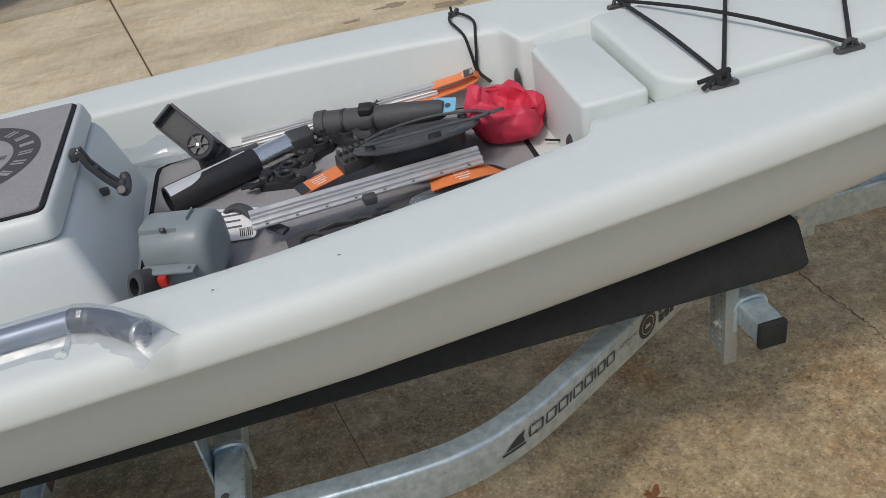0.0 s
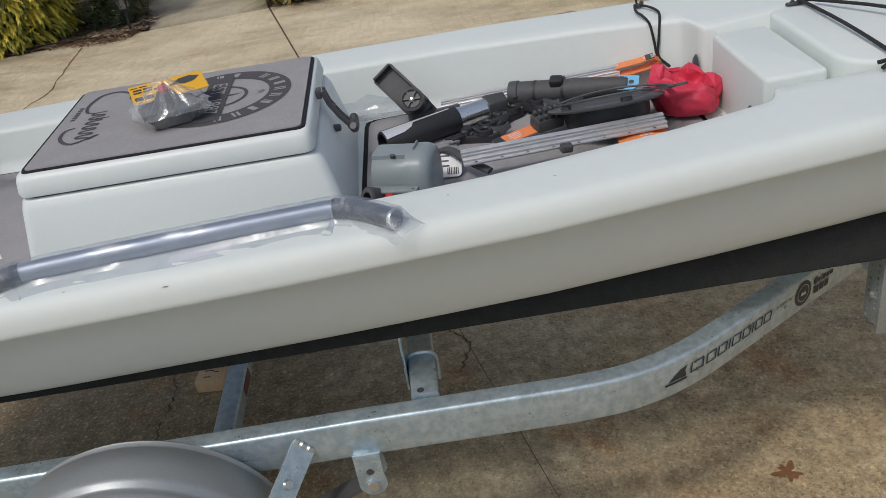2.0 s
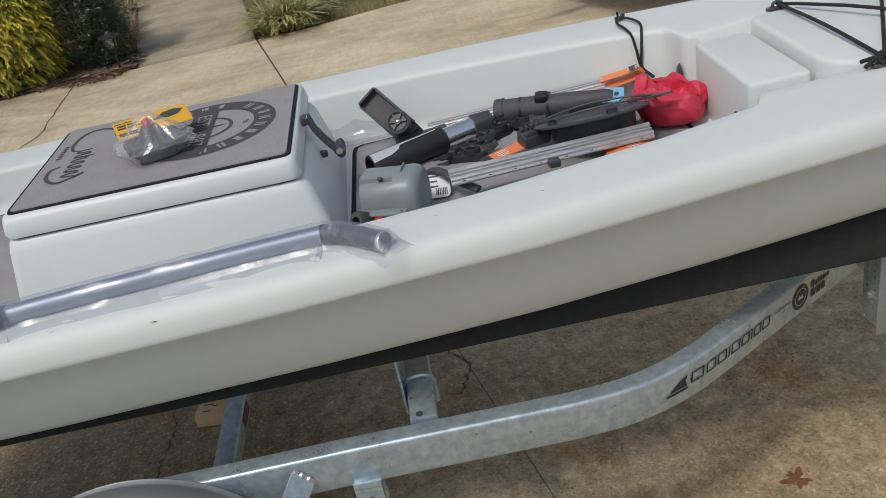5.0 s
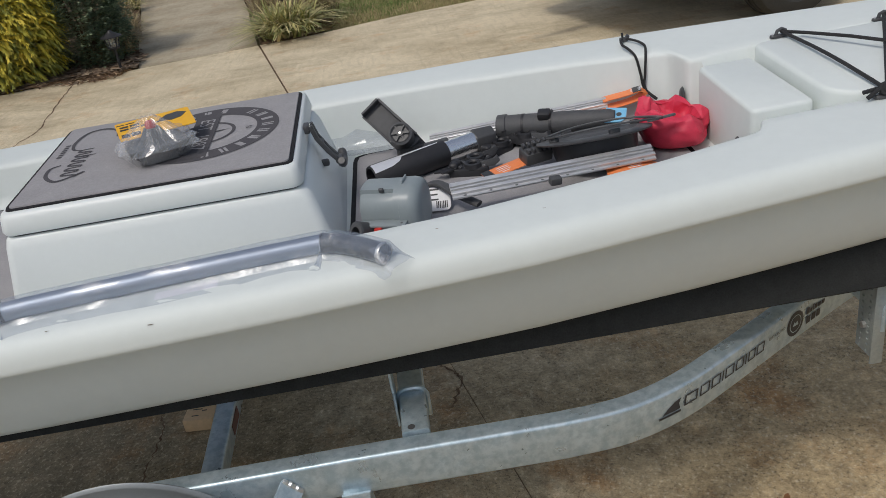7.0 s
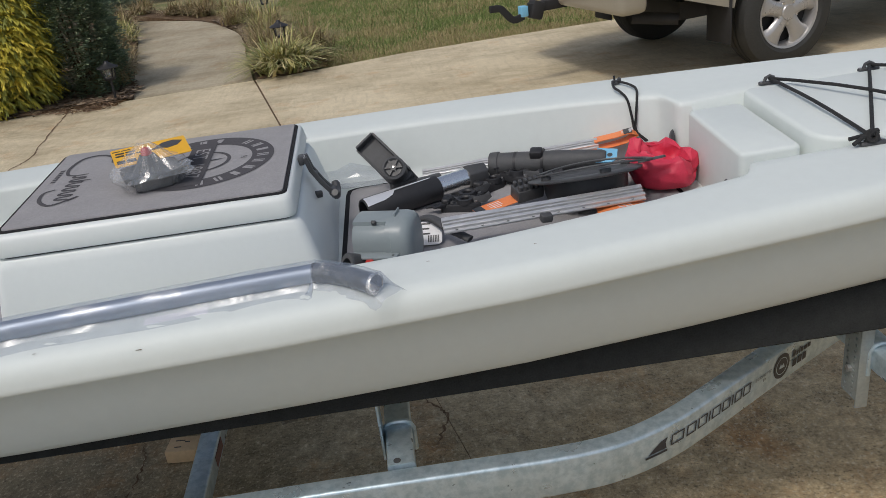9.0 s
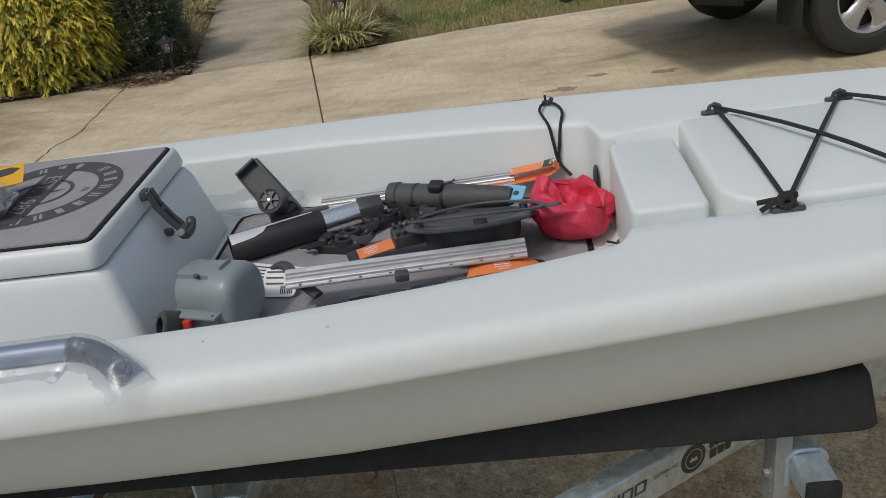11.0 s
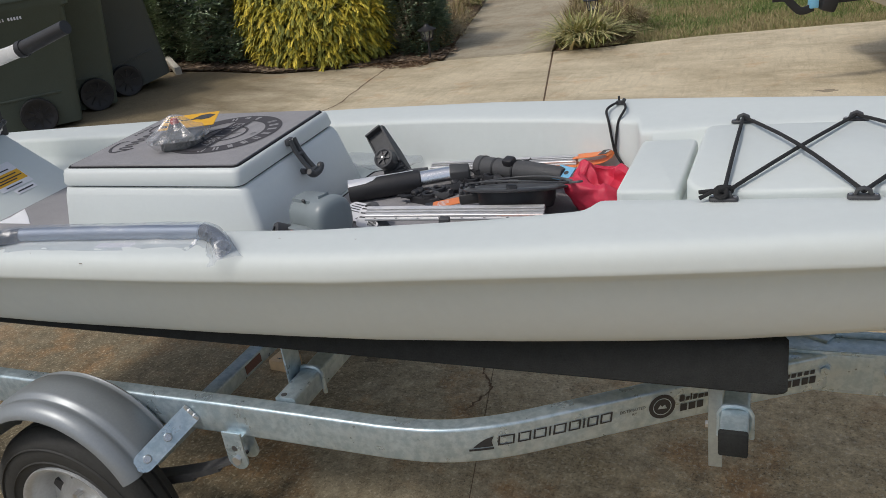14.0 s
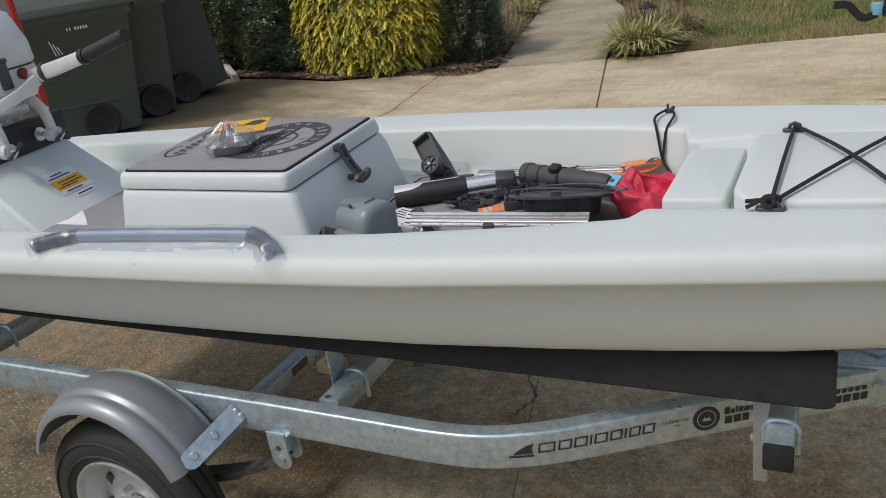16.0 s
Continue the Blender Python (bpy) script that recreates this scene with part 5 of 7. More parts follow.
# rod holder: black sleeve, chrome tube, hexagonal collar
a, b, c, d = Vector((0.124, 0.270, 0.899)), Vector((0.294, 0.350, 0.901)), Vector((0.370, 0.386, 0.903)), Vector((0.412, 0.398, 0.905))
rod_holder = thing("rod_holder", Matrix.Translation(a), "black and chrome tubular rod holder lying on the floor mat", "rod holder")
bm = bmesh.new()
ax = (b - a).normalized()
rings = []
sd = ax.cross(Vector((0, 0, 1))).normalized()
up = sd.cross(ax)
for t_, r_ in ((0.0, 0.024), (0.0, 0.028), (0.004, 0.030), (0.10, 0.030), (0.185, 0.0305), (0.188, 0.027)):
    rings.append([ax * t_ + sd * x + up * y for x, y in disc(r_, 24)])
loft(bm, rings, cap0=False)
loft(bm, [[ax * t_ + sd * x + up * y for x, y in disc(r_, 24)] for t_, r_ in ((0.0, 0.024), (0.05, 0.024))], cap0=False)
part("sleeve", bm, M["rubber_black"], rod_holder)
bm = bmesh.new()
loft(bm, [[ax * t_ + sd * (0.0312 * math.sin(radians(q))) + up * (0.0312 * math.cos(radians(q))) for q in np.linspace(lo_, hi_, 5)] for t_, lo_, hi_ in ((0.001, 2, 52), (0.045, 2, 46), (0.066, 2, 34), (0.076, 2, 14), (0.170, 2, 9))], cap0=False, cap1=False, closed=False)
part("silver_plate", bm, M["bright_plate"], rod_holder, "bright metal plate")
bm = bmesh.new()
rod(bm, b - a, c - a, 0.0245, 28)
part("tube", bm, M["chrome"], rod_holder, "polished chrome tube")
bm = bmesh.new()
rod(bm, c - a - ax * 0.006, d - a, 0.031, 6, 0.026)
bmesh.ops.bevel(bm, geom=bm.edges[:], offset=0.003, segments=2, profile=0.5, affect="EDGES")
part("collar", bm, M["black"], rod_holder)

# tilting accessory mount
hub = Vector((0.205, 0.362, 0.950))
mount = thing("accessory_mount", Matrix.Translation((hub.x, hub.y, fz(hub.y))), "black plastic tilting accessory mount with a square cradle", "mount")
h = Vector((0, 0, hub.z - fz(hub.y)))
bm = bmesh.new()
prism(bm, rect(0.060, 0.044, 0.012, 4), 0.0, 0.055, Matrix.Translation((0.012, 0.006, 0)))
part("foot", bm, M["black"], mount)
bm = bmesh.new()
mm = Matrix.Translation(h + Vector((-0.002, -0.011, 0.008))) @ pose(0, 0, 0, 53, 0, -8)
lathe(bm, [(0, 0.020), (0.007, 0.020), (0.007, 0.014), (0.018, 0.014), (0.022, 0.018), (0.027, 0.016), (0.028, -0.016), (0, -0.016)], 32, mm)
pivot = part("pivot", bm, M["black"], mount)
for i in range(6):
    an = i * math.pi / 3
    bm = bmesh.new()
    box(bm, (0.016, 0.003, 0.006), mm @ Vector((0.012 * math.cos(an), 0.012 * math.sin(an), 0.016)), rot=mm.to_3x3().to_4x4() @ Matrix.Rotation(an, 4, "Z"))
    part("rib", bm, M["black"], pivot)
bm = bmesh.new()
rod(bm, mm @ Vector((0, 0, 0.018)), mm @ Vector((0, 0, 0.0215)), 0.0024, 12)
part("screw", bm, M["chrome"], pivot, "bright screw")
bm = bmesh.new()
box(bm, (0.085, 0.022, 0.010), h + Vector((0.060, 0.004, -0.030)), 0.004, rot=pose(0, 0, 0, 0, -4, 6))
part("arm", bm, M["black"], mount)
bm = bmesh.new()
axis_d = Vector((-0.060, 0.056, 0.062)).normalized()
wid_d = Vector((0.041, 0.012, 0.024)).normalized()
wid_d = (wid_d - axis_d * wid_d.dot(axis_d)).normalized()
nor_d = wid_d.cross(axis_d).normalized()
R_ = Matrix((wid_d, axis_d, nor_d)).transposed().to_4x4()
R_.translation = h
R3 = R_.to_3x3().to_4x4()
box(bm, (0.050, 0.122, 0.005), R_ @ Vector((0.0, 0.042, -0.010)), 0.0015, rot=R3)
box(bm, (0.050, 0.006, 0.020), R_ @ Vector((0.0, 0.104, 0.0)), 0.002, rot=R3)
box(bm, (0.006, 0.124, 0.016), R_ @ Vector((0.026, 0.042, -0.003)), 0.002, rot=R3)
box(bm, (0.004, 0.124, 0.010), R_ @ Vector((-0.026, 0.042, -0.007)), 0.0015, rot=R3)
prism(bm, [(0.108, -0.004), (0.108, -0.016), (0.030, -0.044), (-0.036, -0.050), (-0.040, -0.030), (-0.012, -0.006)], 0.023, 0.029, R_ @ Matrix(((0, 0, 1, 0), (1, 0, 0, 0), (0, 1, 0, 0), (0, 0, 0, 1))))
prism(bm, [(0.060, -0.010), (0.024, -0.036), (-0.030, -0.040), (-0.030, -0.020), (0.010, -0.008)], -0.027, -0.022, R_ @ Matrix(((0, 0, 1, 0), (1, 0, 0, 0), (0, 1, 0, 0), (0, 0, 0, 1))))
box(bm, (0.050, 0.006, 0.016), R_ @ Vector((0.0, -0.036, -0.040)), 0.002, rot=R3)
box(bm, (0.034, 0.040, 0.014), R_ @ Vector((0.008, -0.010, -0.016)), 0.003, rot=R3)
part("cradle", bm, M["black_matt"], mount)

# long padded black tube with a light blue tag
a, b = Vector((0.430, 0.425, 0.912)), Vector((0.682, 0.318, 0.926))
paddle = thing("padded_tube", Matrix.Translation(a), "dark grey foam-covered tube with a light blue tag", "tube")
ax = (b - a).normalized()
sd = ax.cross(Vector((0, 0, 1))).normalized()
up = sd.cross(ax)
bm = bmesh.new()
loft(bm, [[ax * t_ + sd * x + up * y for x, y in disc(r_, 22)] for t_, r_ in ((0, 0.024), (0.002, 0.029), (0.022, 0.030), (0.024, 0.027), (0.18, 0.0245), (0.262, 0.020), (0.272, 0.016))])
part("sleeve", bm, M["black_matt"], paddle)
for t_ in (0.060, 0.125):
    bm = bmesh.new()
    loft(bm, [[ax * (t_ + k) + sd * x + up * y for x, y in disc(0.0275 - 0.002 * t_, 22)] for k in (0, 0.006)])
    part("seam", bm, M["rubber_black"], paddle)
bm = bmesh.new()
box(bm, (0.030, 0.026, 0.020), ax * 0.105 + Vector((0.004, -0.014, 0.026)), 0.005, rot=pose(0, 0, 0, 18, 0, -22))
part("clip", bm, M["rubber_black"], paddle, "black plastic clip")
bm = bmesh.new()
prism(bm, [(0.0, -0.022), (0.035, -0.022), (0.046, -0.012), (0.046, 0.018), (0.0, 0.022)], 0.0, 0.003, Matrix.Translation(ax * 0.250 + Vector((0, 0, 0.006))) @ pose(0, 0, 0, 28, 0, -22))
tag = part("tag", bm, M["blue"], paddle, "light blue card tag")
bm = bmesh.new()
bmesh.ops.create_circle(bm, cap_ends=True, segments=14, radius=0.006, matrix=Matrix.Translation(ax * 0.250 + Vector((0, 0, 0.006))) @ pose(0, 0, 0, 28, 0, -22) @ Matrix.Translation((0.03, 0.0, 0.0034)))
part("hole", bm, M["black"], tag, smooth=False)

# aluminium mounting tracks
def track(a, b, w_, h_, label, holes=True, roll=0.0):
    a, b = Vector(a), Vector(b)
    tr = thing("mounting_track", Matrix.Translation(a), label, "track", "aluminium tracks")
    bm = bmesh.new()
    steps = ((0.5, 0.0), (0.5, 0.30), (0.47, 0.42), (0.33, 0.42), (0.30, 0.95), (0.27, 1.0), (0.13, 1.0), (0.11, 0.94), (0.11, 0.40), (-0.02, 0.40), (-0.02, 0.94), (-0.04, 1.0),
             (-0.10, 1.0), (-0.12, 0.94), (-0.12, 0.40), (-0.24, 0.40), (-0.24, 0.94), (-0.26, 1.0), (-0.46, 1.0), (-0.5, 0.9), (-0.5, 0.0))
    prof = [(x * w_, y * h_) for x, y in steps]
    cr, sr = math.cos(roll), math.sin(roll)
    prof = [(x * cr - y * sr, x * sr + y * cr) for x, y in prof]
    sweep(bm, [Vector(), b - a], prof)
    t0 = part("rail", bm, M["alu"], tr, sharp=20)
    if holes:
        d = (b - a).normalized()
        s_ = d.cross(Vector((0, 0, 1))).normalized()
        for i in range(8):
            c = d * ((b - a).length * (0.06 + i * 0.125)) + s_ * (w_ * 0.40 * cr - h_ * 0.43 * sr) + Vector((0, 0, w_ * 0.40 * sr + h_ * 0.43 * cr + 0.0006))
            bm = bmesh.new()
            bmesh.ops.create_circle(bm, cap_ends=True, segments=12, radius=0.0028, matrix=Matrix.Translation(c))
            part("screw_hole", bm, M["black"], t0, smooth=False)
    return tr
track((0.279, 0.064, 0.922), (0.690, 0.095, 0.920), 0.036, 0.010, "brushed aluminium track with screw holes resting on brackets", roll=-0.47)
track((0.270, 0.482, 0.888), (0.690, 0.424, 0.925), 0.030, 0.009, "slim aluminium track along the cockpit side", holes=False, roll=-0.45)

# hatch bucket: flanged rim, drum, folding handle
HT = Matrix.Translation((0.600, 0.188, 0.897)) @ pose(0, 0, 0, -16, -4, -8) @ Matrix.Scale(0.94, 4)
hatch = thing("hatch_bucket", HT, "black plastic round hatch bucket lying among the gear", "hatch")
bm = bmesh.new()
lathe(bm, [(0.0, 0.004), (0.078, 0.002), (0.086, 0.0), (0.090, 0.005), (0.094, 0.020), (0.094, 0.024), (0.096, 0.044), (0.090, 0.044), (0.084, 0.008), (0, 0.008)], 56)
part("drum", bm, M["rubber_black"], hatch)
bm = bmesh.new()
lathe(bm, [(0.092, 0.042), (0.122, 0.043), (0.128, 0.045), (0.129, 0.048), (0.126, 0.050), (0.100, 0.0525), (0.090, 0.050)], 64, closed=True)
part("rim", bm, M["black"], hatch)
bm = bmesh.new()
lathe(bm, [(0, 0.053), (0.05, 0.053), (0.056, 0.050), (0.086, 0.050), (0.096, 0.052)], 56)
part("lid", bm, M["black_matt"], hatch)
for sgn, k_ in ((-1, 1.0), (1, 0.7)):
    bm = bmesh.new()
    arc = [(0.02 + 0.125 * t_, sgn * 0.098 * k_ * math.sqrt(max(0.0, 1 - t_ * t_)) - 0.02, 0.060 + 0.010 * (1 - t_ * t_)) for t_ in np.linspace(-0.96, 1.0, 28)]
    sweep(bm, arc, rect(0.014, 0.004, 0.0015, 2))
    part("bail", bm, M["black"], hatch, "flat curved bail handle")
bm = bmesh.new()
prism(bm, rect(0.062, 0.020, 0.009, 4), 0.0, 0.005, Matrix.Translation((0.148, -0.022, 0.056)) @ pose(0, 0, 0, 0, -4, 0), bevel=0.002)
part("pull_tab", bm, M["black"], hatch)
for t_ in (25, 120, 215, 290):
    bm = bmesh.new()
    t2 = radians(t_)
    box(bm, (0.024, 0.012, 0.012), (0.108 * math.cos(t2), 0.108 * math.sin(t2), 0.055), 0.003, rot=Matrix.Rotation(t2 + 1.57, 4, "Z"))
    part("clip", bm, M["black"], hatch)

# crumpled red nylon bag
bag = thing("red_bag", Matrix.Translation((0.788, 0.258, fz(0.25))) @ pose(0, 0, 0, 0, 0, 20) @ Matrix.Diagonal((1.14, 1.16, 0.92, 1)), "crumpled red nylon drawstring bag on the floor", "bag")
bm = bmesh.new()
prof = [(0.0, 0.003), (0.035, 0.002), (0.060, 0.010), (0.074, 0.035), (0.078, 0.060), (0.070, 0.082), (0.054, 0.092), (0.040, 0.088), (0.030, 0.070), (0.018, 0.056), (0.0, 0.052)]
fine_prof = [(float(np.interp(t_, range(len(prof)), [q[0] for q in prof])), float(np.interp(t_, range(len(prof)), [q[1] for q in prof]))) for t_ in np.linspace(0, len(prof) - 1, 44)]
lathe(bm, fine_prof, 84)
bmesh.ops.remove_doubles(bm, verts=bm.verts, dist=0.0002)
bm.normal_update()
for v in bm.verts:
    a_ = math.atan2(v.co.y, v.co.x)
    r_ = math.hypot(v.co.x, v.co.y)
    k = min(1, v.co.z / 0.05)
    d_, _ = noise.voronoi(v.co * 17 + Vector((3, 1, 4)))
    crease = max(0.0, 1 - (d_[1] - d_[0]) / 0.35)
    fold = abs(math.sin(2.5 * a_ + 7 * v.co.z + 0.6)) * 0.011 + crease * 0.007 + abs(noise.noise(v.co * 11 + Vector((5, 2, 1)))) * 0.018
    v.co += v.normal * (0.008 - fold) * k * min(1, r_ / 0.02)
    v.co.z = max(0.001, v.co.z + k * (0.012 * math.sin(a_ - 1.0) * (r_ / 0.07) + 0.010 * noise.noise(v.co * 14)))
    if v.co.z > 0.06 and abs(a_ - 2.2) < 0.35:
        v.co.z += 0.02 * (1 - abs(a_ - 2.2) / 0.35)
part("cloth", bm, M["red"], bag, sharp=36)
bm = bmesh.new()
sweep(bm, [(0.020, -0.075, 0.004), (0.035, -0.095, 0.003), (0.048, -0.118, 0.003)], disc(0.0022, 6))
part("drawstring", bm, M["cord"], bag, "black drawstring")

# grey pump motor
PM = Matrix.Translation((0.116, 0.058, fz(0.04))) @ pose(0, 0, 0, 0, 0, -18) @ Matrix.Diagonal((0.78, 1.06, 1.06, 1))
pump = thing("pump_motor", PM, "grey plastic pump motor with black inlet ring", "pump")
bm = bmesh.new()
r = 0.051
def squircle(x, k, p=0.72, sunk=False):
    """A rounded square ring; sunk: with a flat panel let into its upper near side."""
    ring = []
    for i in range(72):
        t_ = 2 * math.pi * (i + 0.5) / 72
        kk = k * (0.86 if sunk and 116 < math.degrees(t_) < 194 else 1.0)
        y, z = math.cos(t_), math.sin(t_)
        ring.append((x, r * kk * (abs(y) ** p) * (1 if y > 0 else -1), 0.056 + r * kk * (abs(z) ** p) * (1 if z > 0 else -1)))
    return ring
loft(bm, [squircle(x, k, sunk=q) for x, k, q in ((0.0, 0.95, True), (0.004, 0.985, True), (0.084, 0.985, True), (0.086, 0.985, False), (0.104, 0.985, False))])
part("housing", bm, M["motor_grey"], pump, sharp=40)
bm = bmesh.new()
loft(bm, [squircle(x, k, 0.78) for x, k in ((0.100, 0.99), (0.101, 1.025), (0.122, 1.03), (0.136, 0.99), (0.144, 0.90), (0.149, 0.74), (0.1505, 0.5))])
part("end_cap", bm, M["motor_grey"], pump, sharp=50)
bm = bmesh.new()
box(bm, (0.012, 0.006, 0.010), (0.055, -0.026, 0.1015), 0.002, rot=pose(0, 0, 0, 30, 0, 0))
part("slot", bm, M["black"], pump)
bm = bmesh.new()
box(bm, (0.004, 0.030, 0.010), (0.104, 0.0, 0.109), 0.001)
part("fin", bm, M["motor_grey"], pump)
bm = bmesh.new()
box(bm, (0.118, 0.024, 0.005), (0.060, -0.058, 0.052), 0.0018)
box(bm, (0.110, 0.020, 0.040), (0.055, -0.044, 0.030), 0.004)
flange = part("flange", bm, M["motor_grey"], pump)
bm = bmesh.new()
bmesh.ops.create_circle(bm, cap_ends=True, segments=12, radius=0.003, matrix=Matrix.Translation((0.108, -0.062, 0.0551)))
part("screw_hole", bm, M["black"], flange, smooth=False)
bm = bmesh.new()
mm = Matrix.Translation((0.012, -0.076, 0.040)) @ pose(0, 0, 0, 62, 0, -22)
lathe(bm, [(0.014, -0.02), (0.024, -0.02), (0.024, 0.018), (0.021, 0.022), (0.014, 0.022)], 28, mm, closed=True)
part("inlet_ring", bm, M["black"], pump, "black inlet ring")
bm = bmesh.new()
box(bm, (0.020, 0.012, 0.018), (0.052, -0.072, 0.042), 0.004)
part("red_plug", bm, M["red_paint"], pump, "small red plug")
bm = bmesh.new()
box(bm, (0.030, 0.016, 0.024), (0.088, -0.064, 0.016), 0.004)
part("bracket", bm, M["black"], pump)

# white hang tags with printed bars
def hang_tag(at, yaw, w_, h_, label, tilt=0.0):
    tg = thing("hang_tag", Matrix.Translation(at) @ pose(0, 0, 0, tilt, 0, yaw), label, "tag", "packaging tags")
    bm = bmesh.new()
    prism(bm, rect(w_, h_, 0.010, 4), 0.0, 0.0015)
    part("card", bm, M["white_card"], tg, smooth=False)
    rnd = random.Random(int(at[0] * 1000))
    for i in range(int(h_ * 0.5 / 0.011) + 1):
        bm = bmesh.new()
        l_ = w_ * (0.3 + 0.3 * rnd.random())
        box(bm, (l_, 0.0035, 0.0004), (-w_ * 0.42 + l_ / 2, h_ * 0.36 - i * 0.011, 0.0018))
        part("print_bar", bm, M["decal"], tg, smooth=False)
    for i in range(int(w_ * 0.42 / 0.0035)):
        bm = bmesh.new()
        box(bm, (0.001 + 0.0016 * rnd.random(), h_ * 0.28, 0.0004), (w_ * 0.06 + i * 0.0035, -h_ * 0.26, 0.0018))
        part("print_bar", bm, M["decal"], tg, smooth=False)
    return tg
hang_tag((0.205, 0.178, fz(0.18) + 0.010), -22, 0.15, 0.085, "white printed cardboard hang tag on the mat", tilt=4)
hang_tag((0.248, 0.128, 0.8890), -10, 0.064, 0.054, "white printed cardboard hang tag with a barcode", tilt=44)
bm = bmesh.new()
sweep(bm, curve_pts([(0.232, 0.158, 0.905), (0.250, 0.150, 0.914), (0.268, 0.132, 0.914), (0.292, 0.092, 0.906), (0.330, 0.058, 0.892)], 5), rect(0.020, 0.009, 0.004, 2))
tagged(part("cable_strap", bm, M["black_matt"]), "short black rubber strap lying over a tag", "strap")

# orange product tags
def orange_tag(pts, w_, label, dark):
    og = thing("orange_tag", Matrix.Translation(pts[0]), label, "tag", "packaging tags")
    line = [q - Vector(pts[0]) for q in curve_pts(pts, 5)]
    bm = bmesh.new()
    sweep(bm, line, rect(w_, 0.0015))
    card = part("card", bm, M["orange"], og, sharp=60)
    k = len(line) // 3
    for i in range(4):
        bm = bmesh.new()
        q = line[k]
        d = (line[k + 2] - line[k - 1]).normalized()
        s_ = d.cross(Vector((0, 0, 1))).normalized()
        n_ = s_.cross(d)
        c = q + s_ * (w_ * (0.28 - i * 0.18)) + n_ * 0.0012 + d * 0.012
        R2 = Matrix((d, s_, n_)).transposed().to_4x4()
        box(bm, (0.028 if i else 0.018, 0.0022, 0.0004), c, rot=R2)
        part("print_bar", bm, M["white_card"], card, smooth=False)
    bm = bmesh.new()
    k = dark if dark >= 0 else len(line) + dark
    q = line[k]
    d = (line[min(k + 1, len(line) - 1)] - line[max(k - 1, 0)]).normalized()
    s_ = d.cross(Vector((0, 0, 1))).normalized()
    R2 = Matrix((d, s_, s_.cross(d))).transposed().to_4x4()
    box(bm, (0.020, w_ * 0.96, 0.0006), q + s_.cross(d) * 0.0014, rot=R2)
    part("dark_panel", bm, M["decal"], card, smooth=False)
    return og
orange_tag([(0.362, 0.203, 0.886), (0.385, 0.210, 0.889), (0.410, 0.217, 0.892), (0.445, 0.227, 0.896), (0.470, 0.234, 0.899)], 0.044, "orange printed product tag curled on the floor", 2)
orange_tag([(0.682, 0.430, 0.934), (0.705, 0.426, 0.938), (0.735, 0.420, 0.943), (0.764, 0.414, 0.950), (0.774, 0.412, 0.943), (0.756, 0.412, 0.930), (0.70, 0.416, 0.920), (0.60, 0.424, 0.910)], 0.038, "orange printed product tag looped at the end of a track", 14)
orange_tag([(0.590, 0.070, 0.902), (0.620, 0.066, 0.907), (0.660, 0.068, 0.907), (0.700, 0.078, 0.900), (0.724, 0.090, 0.888)], 0.046, "orange printed product tag under the near track", -2)

# black clamp brackets
def clamp(at, yaw, label, sx=1.0, jaw=True, k=0.8):
    cl = thing("clamp_bracket", Matrix.Translation(at) @ pose(0, 0, 0, 0, 0, yaw) @ Matrix.Diagonal((1, 1, k, 1)), label, "bracket", "clamp brackets")
    bm = bmesh.new()
    prism(bm, [(-0.045 * sx, -0.014), (0.03 * sx, -0.020), (0.052 * sx, -0.008), (0.050 * sx, 0.012), (0.01, 0.020), (-0.03 * sx, 0.016), (-0.05 * sx, 0.004)], 0.0, 0.022, bevel=0.005)
    part("arm", bm, M["rubber_black"], cl)
    bm = bmesh.new()
    lathe(bm, [(0.010, 0.020), (0.010, 0.030), (0.013, 0.034), (0.019, 0.033), (0.021, 0.020)], 24, Matrix.Translation((0.012, 0, 0)), closed=True)
    part("ring", bm, M["rubber_black"], cl)
    if jaw:
        bm = bmesh.new()
        box(bm, (0.020, 0.026, 0.030), (-0.034 * sx, 0.002, 0.022), 0.007, 3)
        part("jaw", bm, M["rubber_black"], cl)
    if jaw:
        bm = bmesh.new()
        prism(bm, [(0.0, -0.010), (0.030, -0.012), (0.044, 0.000), (0.040, 0.014), (0.030, 0.006), (0.012, 0.004), (0.0, 0.010)], -0.010, 0.010, Matrix.Translation((0.030 * sx, 0.004, 0.026)) @ pose(0, 0, 0, 74, 0, 12), bevel=0.003)
        part("hook", bm, M["black"], cl)
        bm = bmesh.new()
        sweep(bm, [(-0.046 * sx, -0.010, 0.016), (-0.062 * sx, -0.018, 0.024), (-0.082 * sx, -0.020, 0.022)], rect(0.016, 0.008, 0.002, 2), scale=[1.0, 0.9, 0.6])
        part("lever", bm, M["rubber_black"], cl)
    for dx in (-0.018, 0.04):
        bm = bmesh.new()
        rod(bm, (dx * sx, -0.004, 0.020), (dx * sx, -0.004, 0.026), 0.005, 6)
        part("bolt", bm, M["steel" if dx > 0 else "black"], cl)
    for i in range(3):
        bm = bmesh.new()
        box(bm, (0.004, 0.024, 0.004), ((-0.030 + i * 0.012) * sx, 0.0, 0.0235), 0.001)
        part("rib", bm, M["black"], cl)
    return cl
